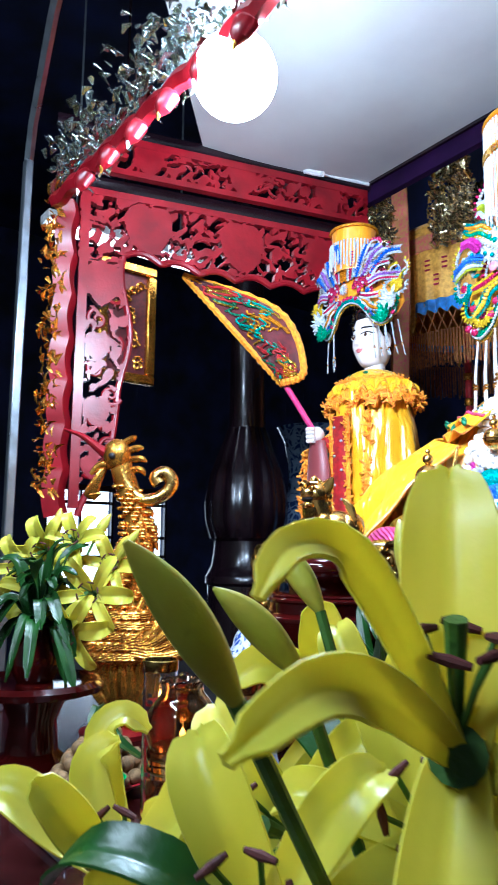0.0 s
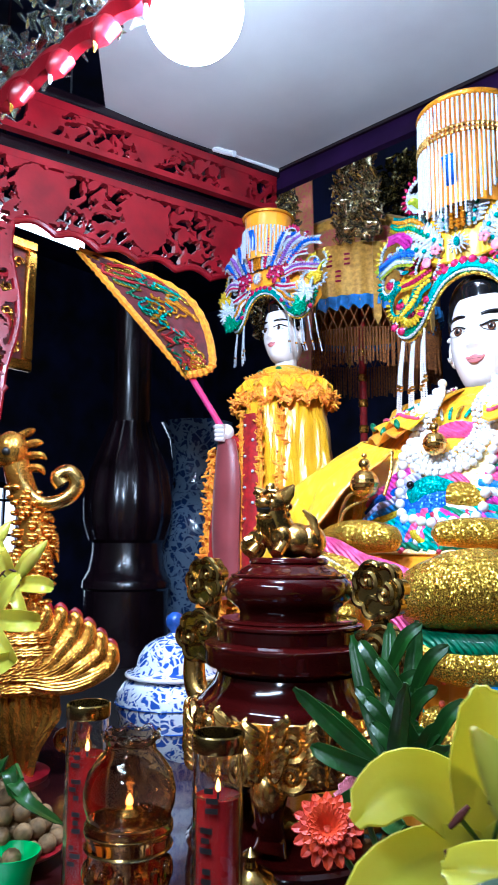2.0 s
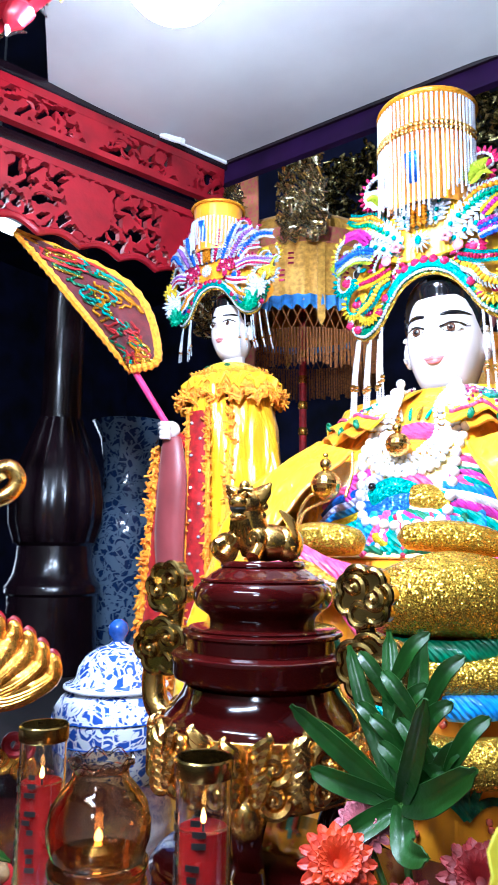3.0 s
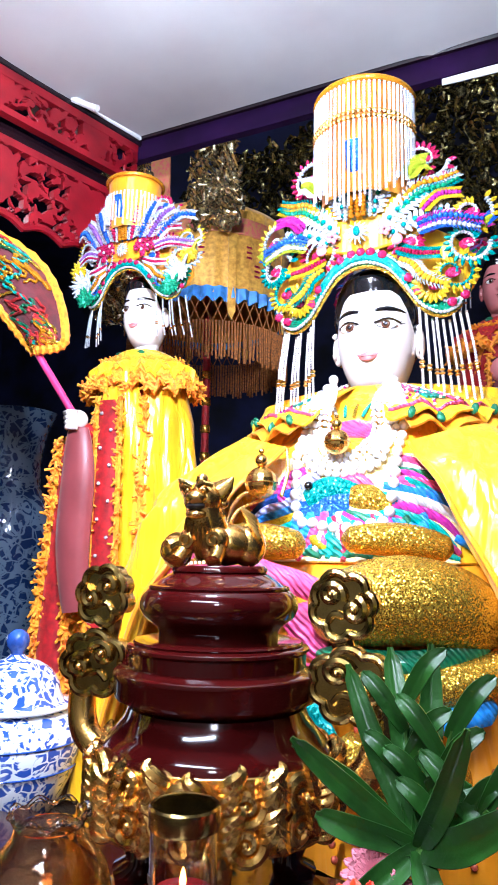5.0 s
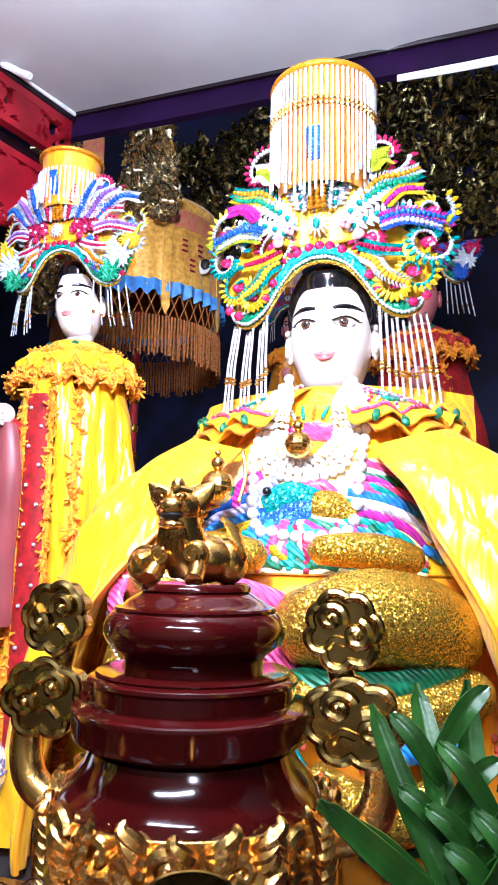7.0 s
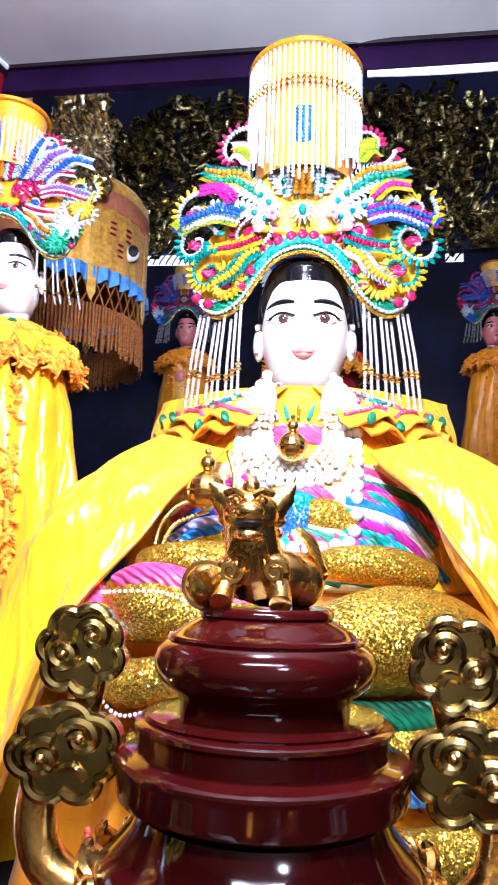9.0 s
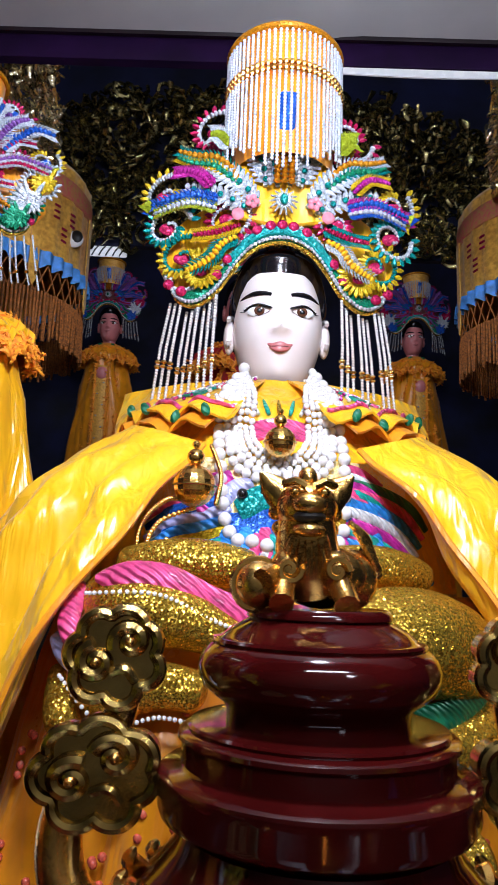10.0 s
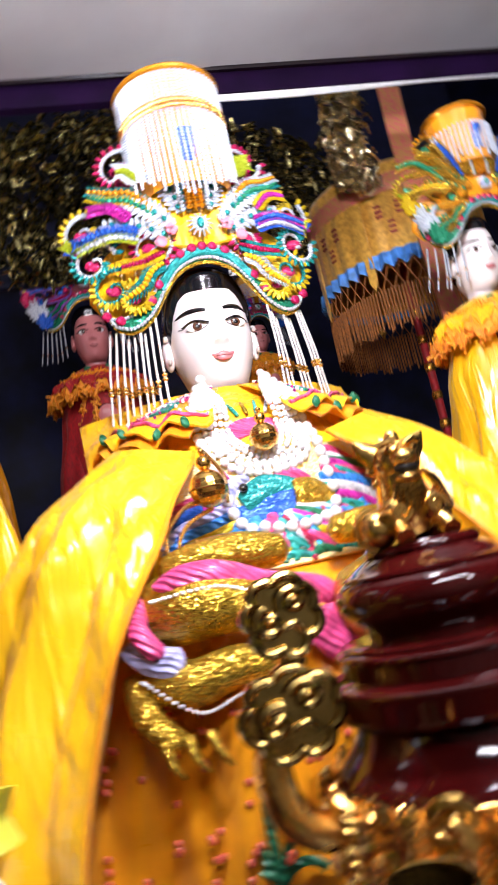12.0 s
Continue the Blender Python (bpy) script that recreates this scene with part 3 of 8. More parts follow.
def head(g, m, skin=0, hair=1, lip=2, iris=3, white=4):
    """Head, ears, hair and painted features, added to g through the matrix m."""
    h = Geo()
    h.grid(lambda u, v: head_point(2 * math.pi * u, math.pi * (v - 0.5)), 96, 72, skin, wrap_u=True)
    for s in (-1, 1):
        h.ball((s * 0.0815, 0.008, -0.010), (0.0105, 0.018, 0.033), 14, 12, skin)
        h.tube([(s * 0.0835, -0.006 + 0.012 * math.cos(q), -0.004 + 0.026 * math.sin(q)) for q in [math.pi * (-0.75 + 1.5 * k / 14) for k in range(15)]], 0.0042, 7, skin)
    def scalp(u, v):
        a = 2 * math.pi * u
        f = math.sin(a)
        zl = lerp([(-1, 0.083), (-0.80, 0.086), (-0.62, 0.079), (-0.42, 0.050), (-0.30, 0.022), (-0.14, 0.004), (0.0, 0.002), (0.3, -0.05), (1, -0.07)], f)
        b0 = math.asin(max(-0.9, min(0.95, zl / 0.118)))
        b = b0 + (math.pi / 2 - b0) * v
        p = head_point(a, b)
        g9 = smooth(0.0, 0.16, v)
        return Vector((p.x * (0.995 + 0.125 * g9), p.y * (0.99 + 0.13 * g9), p.z * (0.99 + 0.19 * g9) + 0.006 * g9))

    h.grid(scalp, 72, 24, hair, wrap_u=True)
    h.lathe([(0.047, -0.17), (0.044, -0.13), (0.046, -0.09), (0.05, -0.05)], (0, 0.012, 0), 24, skin)
    for s in (-1, 1):
        def on(x, z, d=0.0012):
            return Vector((s * x, skin_y(s * x, z) - d, z))
        h.tube([on(0.016 + 0.050 * k / 10, 0.0355 + 0.0085 * math.sin(math.pi * (0.15 + 0.62 * k / 10))) for k in range(11)], lambda t: 0.0064 * (1 - t) ** 0.5 * (0.35 + t * 1.2 if t < 0.5 else 0.95) + 0.0006, 8, hair, 0.45, (0, -1, 0))
        h.ball(on(0.035, 0.011, -0.0010), (0.0190, 0.0060, 0.0100), 18, 10, white)
        h.ball(on(0.0345, 0.0112, 0.0036), (0.0088, 0.0026, 0.0086), 14, 8, iris)
        h.ball(on(0.0345, 0.0112, 0.0054), (0.0046, 0.0014, 0.0046), 10, 6, hair)
        # small white dot modelled as the glint on each eye
        h.ball(on(0.0315, 0.0145, 0.0066), (0.0016, 0.0006, 0.0016), 8, 5, white)
        h.tube([on(0.0155 + 0.043 * k / 10, 0.0120 + 0.0100 * math.sin(math.pi * (0.03 + 0.85 * k / 10)), 0.0042) for k in range(11)], lambda t: 0.0024 - 0.0008 * abs(t - 0.6), 6, hair)
        for q in range(5):
            h.tube([on(0.044 + 0.0035 * q, 0.0205 - 0.0016 * q, 0.004), on(0.047 + 0.0045 * q, 0.0245 - 0.0018 * q, 0.005)], 0.0007, 4, hair)
        h.tube([on(0.018 + 0.034 * k / 8, 0.0090 - 0.0065 * math.sin(math.pi * k / 8), 0.002) for k in range(9)], 0.0006, 5, hair)
    y = skin_y(0.0, -0.053)
    h.tube([Vector((0.0225 * (k / 6 - 1), y - 0.0015 + 0.006 * (k / 6 - 1) ** 2, -0.0505 + 0.003 * abs(k / 6 - 1) ** 2 + 0.0016 * math.cos(math.pi * 2 * (k / 6 - 1)))) for k in range(13)], lambda t: 0.0052 * math.sin(math.pi * min(0.97, max(0.03, t))) ** 0.7 + 0.0004, 8, lip, 0.7, (0, -1, 0))
    h.tube([Vector((0.0165 * (k / 6 - 1), y - 0.002 + 0.005 * (k / 6 - 1) ** 2, -0.0570 + 0.004 * abs(k / 6 - 1) ** 2)) for k in range(13)], lambda t: 0.0060 * math.sin(math.pi * min(0.97, max(0.03, t))) ** 0.7 + 0.0004, 8, lip, 0.75, (0, -1, 0))
    h.ball((0, y - 0.004, -0.0535), (0.0145, 0.0030, 0.0004), 10, 4, iris)
    moved(h, m)
    g.v, n = g.v + h.v, len(g.v)
    g.f += [tuple(i + n for i in f) for f in h.f]
    g.m += h.m
    return g


FACE_MATS = [PORC, HAIR, LIP, IRIS, WHITE]


def chest_y(x, z):
    c = lerp([(0.90, 0.765), (1.15, 0.775), (1.24, 0.80), (1.31, 0.845), (1.37, 0.895), (1.45, 0.925), (1.53, 0.955), (1.60, 1.02), (1.70, 1.11)], z)
    return c + 1.9 * x * x


def main_statue():
    g = Geo()
    head(g, Matrix.Translation((0.004, 1.187, 1.803)) @ Matrix.Diagonal((1.06, 1.0, 1.0, 1.0)))
    g.grid(lambda u, v: (
        lerp([(0, 0.30), (0.6, 0.27), (0.82, 0.21), (0.95, 0.10), (1, 0.05)], v) * math.cos(2 * math.pi * u),
        1.17 + lerp([(0, 0.30), (0.6, 0.2), (0.82, 0.13), (0.95, 0.07), (1, 0.05)], v) * math.sin(2 * math.pi * u),
        0.93 + 0.75 * v), 32, 20, 5, wrap_u=True)
    g.lathe([(0.30, 0.003), (0.30, 0.02)], (0, 1.17, 0.915), 32, 5)
    solid("statue", g, FACE_MATS + [ORANGE], (0, 1.17, 0.915), "seated white-faced temple statue with glossy black painted hair", "statue")


main_statue()


# embroidered robe of the seated statue
def on_chest(x, z, d=0.0):
    return Vector((x, chest_y(x, z) - d, z))


def ribbon(pts, w, d=0.005):
    """A padded embroidered strip that lies on the robe along (x, z) points."""
    path = [on_chest(p[0], p[1], 0.009) for p in bez([(a, b, 0) for a, b in pts], 18)]
    return Geo().tube(path, lambda t: w * (0.35 + 0.65 * math.sin(math.pi * min(0.93, 0.16 + 0.84 * t)) ** 0.8), 10, 0, d / w, (0, -1, 0.25))


def robe():
    r = thing("embroidered_robe", (0, 0.95, 0.95), "yellow satin robe embroidered with bright sequin feathers and gold dragon coils", "robe")
    rng = random.Random(4)
    part("robe_front", Geo().sheet(lambda u, v: (lambda x, z: (x, chest_y(x, z) + 0.005 * math.sin(x * 70 + z * 16) * smooth(1.25, 1.05, z) + 0.002 * math.sin(x * 130), z))(-0.27 + 0.54 * u, 1.69 - 0.34 * v), 50, 40, 0.006), SATIN, r)
    part("skirt", Geo().sheet(lambda u, v: (lambda x, z: (x * (1 + 0.25 * v), chest_y(x, z) + (0.016 * math.sin(x * 52 + 1.3 * math.sin(z * 9)) + 0.006 * math.sin(x * 118 + 2 * z)) * smooth(0.0, 0.5, v) + 0.010, z))(-0.31 + 0.62 * u, 1.345 - 0.42 * v), 70, 30, 0.006), ORANGE, r, "orange satin skirt of the robe", angle=80)
    part("chest_panel", Geo().sheet(lambda u, v: on_chest(-0.19 + 0.38 * u, 1.535 - 0.185 * v, 0.004), 40, 24, 0.004), SEQ_CREAM, r, "cream sequin ground of the embroidery")
    # pink yoke and neck band
    part("yoke", Geo().sheet(lambda u, v: on_chest(-0.042 + 0.084 * u, 1.598 - 0.035 * v + 0.008 * math.sin(math.pi * u), 0.008), 16, 6, 0.004), TH_PINK, r, "pink stitched yoke")
    part("neck_band", Geo().tube([(0.052 * math.cos(a), 1.185 + 0.052 * math.sin(a), 1.678) for a in [2 * math.pi * k / 32 for k in range(33)]], 0.007, 8), REDCLOTH, r)
    for k in range(5):
        x = -0.032 + 0.016 * k
        part("stitched_ray", ribbon([(x, 1.612), (x * 1.5, 1.642)], 0.0035, 0.003), [TH_WHITE, TH_TEAL, SEQ_GOLD, TH_TEAL, TH_WHITE][k], r)
    # feathers that fan out over the chest
    cols = [TH_BLUE, TH_PINK, TH_WHITE, TH_TEAL, TH_CRIM, TH_BLUE, TH_MAG, TH_GREEN, TH_WHITE, TH_PINK, TH_BLUE, TH_TEAL]
    for k in range(12):
        a = math.radians(-118 + 11.0 * k)
        x0, z0 = -0.02 + 0.045 * math.cos(a), 1.452 + 0.03 * math.sin(a)
        L = 0.085 + 0.012 * math.sin(k * 2.1)
        x1, z1 = x0 + L * math.cos(a), z0 + L * 0.78 * math.sin(a)
        part("sequin_feather", ribbon([(x0, z0), ((x0 + x1) / 2 + 0.008, (z0 + z1) / 2 + 0.006), (x1, z1)], 0.0085), cols[k], r)
    part("blue_patch", Geo().sheet(lambda u, v: on_chest(-0.165 + 0.185 * u, 1.468 - 0.075 * v - 0.016 * math.sin(math.pi * u), 0.008), 24, 12, 0.004), SEQ_BLUE, r, "bright blue sequin ground")
    for k in range(9):
        z = 1.505 - 0.0135 * k
        x = 0.088 - 0.008 * k
        part("sequin_feather", ribbon([(x, z), (x + 0.055, z - 0.010), (x + 0.105, z - 0.030), (x + 0.135, z - 0.062)], 0.0090), [TH_GREEN, TH_PINK, TH_BLUE, TH_WHITE, TH_MAG, TH_TEAL, TH_BLUE, TH_PINK, SEQ_YEL][k], r)
    for k in range(5):
        z = 1.515 - 0.012 * k
        part("sequin_feather", ribbon([(0.095, z + 0.012), (0.12, z + 0.004), (0.15, z - 0.012)], 0.0070), [TH_PINK, TH_WHITE, TH_MAG, TH_TEAL, TH_PINK][k], r)
    for k in range(8):
        z = 1.492 - 0.0155 * k
        part("sequin_feather", ribbon([(-0.07, z), (-0.11, z - 0.014), (-0.15, z - 0.022), (-0.19, z - 0.046)], 0.0095), [TH_PINK, SEQ_BLUE, TH_LILAC, TH_BLUE, SEQ_YEL, TH_TEAL, TH_BLUE, TH_MAG][k], r)
    for k in range(12):
        x = -0.18 + 0.033 * k
        part("sequin_feather", ribbon([(x, 1.392), (x + 0.018, 1.383), (x + 0.040, 1.366)], 0.0085), [SEQ_YEL, TH_TEAL, TH_PINK, TH_BLUE][k % 4], r)
    for k in range(9):
        x = -0.075 + 0.026 * k
        part("sequin_feather", ribbon([(x, 1.432), (x + 0.002, 1.405), (x + 0.006, 1.372)], 0.010), [TH_BLUE, TH_BLUE, TH_PINK, TH_WHITE, TH_TEAL, TH_CRIM, TH_MAG, TH_GREEN, TH_BLUE][k], r)
    for k in range(8):
        x = -0.15 + 0.042 * k
        part("green_frond", ribbon([(x, 1.360 + 0.006 * (k % 2)), (x + 0.02, 1.366), (x + 0.046, 1.357)], 0.007), [TH_GREEN, TH_TEAL][k % 2], r)
    # bird's head in padded stitching
    part("bird_crest", ribbon([(-0.105, 1.452), (-0.10, 1.49), (-0.07, 1.508)], 0.016), TH_MAG, r)
    part("bird_cheek", ribbon([(-0.082, 1.462), (-0.066, 1.488), (-0.04, 1.496)], 0.012), TH_LILAC, r)
    part("bird_neck", ribbon([(-0.06, 1.455), (-0.02, 1.475), (0.03, 1.47)], 0.020), SEQ_TEAL, r)
    part("bird_beak", ribbon([(0.0, 1.486), (0.03, 1.488), (0.055, 1.475)], 0.011), TH_PINK, r)
    part("bird_wing", ribbon([(0.02, 1.458), (0.05, 1.455), (0.085, 1.44)], 0.024, 0.012), SEQ_GOLD, r, "gold sequin wing patch")
    part("bird_eye", Geo().ball(on_chest(-0.055, 1.478, 0.018), 0.008, 12, 8), HAIR, r, "glossy black bead eye")
    part("gold_lattice_patch", Geo().sheet(lambda u, v: on_chest(-0.155 + 0.06 * u, 1.475 - 0.085 * v, 0.004), 8, 8, 0.004), SEQ_GOLD, r)

    # dragon coils: padded gold tubes over the lap
    def coil(pts, rad, m, label=""):
        part("dragon_coil", Geo().tube(bez(pts, 40), lambda t: rad(t) * min(1, math.sin(math.pi * min(0.995, max(0.005, t))) * 3.2) ** 0.5, 20, 0), m, r, label)

    coil([(-0.21, 0.865, 1.375), (-0.12, 0.835, 1.382), (-0.03, 0.835, 1.375)], lambda t: 0.030 * math.sin(math.pi * (0.12 + 0.78 * t)) ** 0.5, SEQ_GOLD, "gold sequin dragon coil")
    coil([(-0.215, 0.86, 1.325), (-0.175, 0.81, 1.325), (-0.11, 0.79, 1.315), (-0.03, 0.80, 1.282)], lambda t: 0.050 * (1 - 0.62 * t ** 1.5), SEQ_GOLD, "gold sequin dragon coil")
    coil([(0.03, 0.83, 1.385), (0.12, 0.85, 1.385), (0.19, 0.88, 1.37)], lambda t: 0.026 * math.sin(math.pi * (0.12 + 0.78 * t)) ** 0.5, SEQ_GOLD)
    coil([(0.005, 0.80, 1.275), (0.07, 0.775, 1.29), (0.135, 0.785, 1.30), (0.20, 0.83, 1.285), (0.235, 0.88, 1.255)], lambda t: 0.063 * math.sin(math.pi * (0.16 + 0.66 * t)) ** 0.6, SEQ_GOLD, "gold sequin dragon coil")
    coil([(-0.24, 0.85, 1.255), (-0.20, 0.80, 1.235), (-0.14, 0.785, 1.245), (-0.09, 0.79, 1.235)], lambda t: 0.034 * (1 - 0.35 * t), SEQ_GOLD)
    coil([(-0.255, 0.86, 1.25), (-0.255, 0.82, 1.20), (-0.22, 0.80, 1.165)], lambda t: 0.028 * (1 - 0.5 * t), SEQ_GOLD)
    for k in range(3):
        coil([(-0.245 + 0.028 * k, 0.80, 1.178), (-0.24 + 0.03 * k, 0.785, 1.15), (-0.228 + 0.03 * k, 0.785, 1.132)], lambda t: 0.009 * (1 - 0.8 * t), SEQ_GOLD)
    coil([(0.02, 0.775, 1.205), (0.10, 0.765, 1.185), (0.20, 0.79, 1.19), (0.27, 0.85, 1.21)], lambda t: 0.030, SEQ_GOLD)
    coil([(0.04, 0.765, 1.095), (0.12, 0.75, 1.07), (0.22, 0.77, 1.08)], lambda t: 0.034, SEQ_GOLD)
    # borders along the coils
    def band(pts, w, m, label=""):
        part("stitched_border", Geo().tube(bez(pts, 30), lambda t: w * min(1, math.sin(math.pi * min(0.99, max(0.01, t))) * 2.4) ** 0.6, 10, 0, 0.5, (0, -1, 0.3)), m, r, label)

    band([(-0.225, 0.80, 1.36), (-0.15, 0.785, 1.362), (-0.085, 0.785, 1.335), (-0.03, 0.79, 1.32), (0.02, 0.80, 1.30)], 0.019, TH_PINK, "pink sequin band")
    band([(-0.03, 0.785, 1.285), (0.0, 0.785, 1.245), (0.03, 0.785, 1.225)], 0.030, TH_PINK)
    band([(-0.245, 0.83, 1.355), (-0.252, 0.80, 1.31), (-0.23, 0.79, 1.275)], 0.013, TH_PINK)
    band([(-0.262, 0.83, 1.30), (-0.245, 0.81, 1.275), (-0.205, 0.785, 1.262)], 0.020, TH_LILAC)
    band([(0.01, 0.77, 1.222), (0.08, 0.75, 1.218), (0.16, 0.765, 1.22), (0.215, 0.81, 1.235), (0.25, 0.86, 1.26)], 0.017, TH_GREEN, "dark green sequin border")
    band([(0.12, 0.755, 1.145), (0.18, 0.765, 1.15), (0.25, 0.81, 1.165)], 0.022, TH_BLUE)
    band([(0.0, 0.765, 1.16), (0.03, 0.75, 1.12), (0.09, 0.745, 1.03)], 0.013, SEQ_TEAL)
    # pearl beading along the pink band
    bm1 = bead_mesh("edge_bead", 0.0028, PEARL, 6, 4)
    for p in bez([(-0.232, 0.79, 1.343), (-0.15, 0.768, 1.345), (-0.085, 0.768, 1.318), (-0.03, 0.772, 1.30)], 34):
        piece("edge_bead", bm1, p + Vector((0, -0.004, 0)), r)
    for p in bez([(-0.258, 0.80, 1.25), (-0.20, 0.763, 1.205), (-0.14, 0.762, 1.215), (-0.09, 0.765, 1.205)], 30):
        piece("edge_bead", bm1, p, r)
    # skirt: pink studs, green plants
    stud = bead_mesh("sequin_stud", 0.0055, sequin("coral_sequins", (0.85, 0.14, 0.08), 300, 0.4, 0.0), 8, 5)
    for k in range(150):
        x = rng.choice((-1, 1)) * (0.03 + 0.036 * rng.randrange(8) + rng.uniform(-0.006, 0.006))
        z = rng.uniform(0.95, 1.22)
        piece("sequin_stud", stud, on_chest(x, z, 0.012) + Vector((0.25 * x * (1.345 - z) / 0.42, 0, 0)), r)
    for s in (-1, 1):
        for k in range(5):
            x = s * 0.14
            a = (k - 2) * 0.55
            part("embroidered_plant", Geo().tube([on_chest(x + (0.05 * math.sin(a) * t) * (1.2), 0.985 + 0.095 * t * math.cos(a * (0.6 + 0.7 * t)), 0.012) for t in [i / 10 for i in range(11)]], 0.006, 8, 0, 0.6, (0, -1, 0)), TH_GREEN, r, "green stitched plant")
    return r


robe()


def cape(side):
    c = thing("cape", (side * 0.36, 1.0, 0.95), "glossy yellow satin cape draped from the shoulder in soft folds", "cape", "capes of the seated statue")
    inner = bez([(0.112, 0.958, 1.552), (0.165, 0.880, 1.47), (0.228, 0.825, 1.36), (0.278, 0.795, 1.26), (0.335, 0.79, 1.10), (0.355, 0.785, 0.93)], 40)
    mid = bez([(0.19, 0.985, 1.575), (0.295, 0.905, 1.478), (0.355, 0.89, 1.37), (0.405, 0.89, 1.25), (0.43, 0.87, 1.10), (0.45, 0.86, 0.93)], 40)
    outer = bez([(0.228, 1.06, 1.592), (0.345, 1.03, 1.505), (0.415, 1.03, 1.39), (0.45, 1.04, 1.25), (0.475, 1.04, 1.10), (0.49, 1.04, 0.93)], 40)
    back = bez([(0.20, 1.22, 1.605), (0.30, 1.24, 1.50), (0.37, 1.25, 1.35), (0.42, 1.25, 1.20), (0.45, 1.25, 1.05), (0.46, 1.25, 0.93)], 40)

    def fn(u, v):
        j = min(40, int(round(v * 40)))
        p = bez([inner[j], mid[j], outer[j], back[j]], 60)[min(60, int(round(u * 60)))]
        out = Vector((p.x, p.y - 1.12, 0)).normalized()
        w = (0.019 * math.sin(u * 19 + 2.2 * math.sin(2.3 * v) + side) + 0.011 * math.sin(u * 37 + 3 * v + 1.2 * math.sin(5 * v)) + 0.005 * math.sin(v * 15 + u * 11) + 0.004 * math.sin(u * 67 + 2 * math.sin(4 * v))) * smooth(0.0, 0.40, v)
        w += 0.005 * math.sin(u * 30 - v * 26) * (1 - smooth(0.2, 0.6, v)) * smooth(0, 0.12, v)
        p = p + out * w
        return (side * p.x, p.y, p.z)

    pts = {}

    def cached(u, v):
        key = (round(u * 60), round(v * 40))
        if key not in pts:
            pts[key] = fn(u, v)
        return pts[key]

    part("drape", Geo().sheet(cached, 60, 40, 0.005), SATIN, c, angle=80)
    part("hem_cord", Geo().tube([cached(0, k / 40) for k in range(41)], 0.0045, 6), ORANGE, c)


for side in (-1, 1):
    cape(side)


def collar():
    c = thing("collar", (0, 1.12, 1.6), "ruffled yellow satin shoulder collar with beaded pink and teal patches", "collar")

    def edge(u, v, lift=0.0):
        a = 2 * math.pi * u - math.pi / 2
        front = max(0, -math.sin(a))
        rx, ry = 0.062 + (0.252 - 0.062) * v, 0.058 + (0.165 - 0.058) * v
        gap = 0.0
        z = 1.692 - 0.070 * v ** 1.3 - 0.02 * v * front + (0.010 * math.sin(a * 17) + 0.004 * math.sin(a * 31)) * smooth(0.6, 1, v)
        return Vector((rx * math.cos(a), 1.165 + ry * math.sin(a) - 0.04 * v * front, z + gap + lift))

    part("ruffle", Geo().sheet(lambda u, v: edge(0.045 + 0.91 * u, v), 130, 14, 0.004), SATIN, c, angle=80)
    part("lower_ruffle", Geo().sheet(lambda u, v: edge(0.07 + 0.86 * u, 0.70 + 0.36 * v, -0.016), 130, 5, 0.004), ORANGE, c, angle=80)
    part("piping", Geo().tube([edge(0.05 + 0.9 * k / 200, 0.86, 0.006) for k in range(201)], 0.0036, 6), TH_PINK, c, "pink beaded piping")
    for k, (u, v, m) in enumerate([(0.115, 0.30, TH_PINK), (0.14, 0.5, TH_TEAL), (0.17, 0.32, TH_WHITE), (0.20, 0.52, TH_PINK), (0.225, 0.35, TH_TEAL), (0.885, 0.30, TH_PINK), (0.86, 0.5, TH_TEAL), (0.83, 0.32, TH_WHITE), (0.80, 0.52, TH_PINK), (0.775, 0.35, TH_TEAL)]):
        part("bead_patch", Geo().sheet(lambda a, b: edge(u - 0.02 + 0.04 * a, v - 0.16 + 0.30 * b, 0.006), 8, 8, 0.004), m, c)
    rng = random.Random(19)
    whites, pinks = bead_mesh("collar_bead", 0.0034, PEARL, 6, 4), bead_mesh("collar_bead", 0.0030, SEQ_MAG, 6, 4)
    for k in range(230):
        u = rng.choice((rng.uniform(0.06, 0.26), rng.uniform(0.74, 0.94)))
        piece("collar_bead", whites if k % 3 else pinks, edge(u, rng.uniform(0.12, 0.80), 0.007), c)
    mesh = make_mesh("leaf_sequin", Geo().ball((0, 0, 0), (0.007, 0.003, 0.011), 8, 5), [TH_GREEN], Vector((0, 0, 0)))
    for u in (0.075, 0.11, 0.16, 0.205, 0.24, 0.76, 0.795, 0.84, 0.89, 0.925):
        piece("leaf_sequin", mesh, edge(u, 0.98, 0.002) + Vector((0, -0.006, 0)), c, (0, (u * 37) % 1.0 - 0.5, 0))


collar()


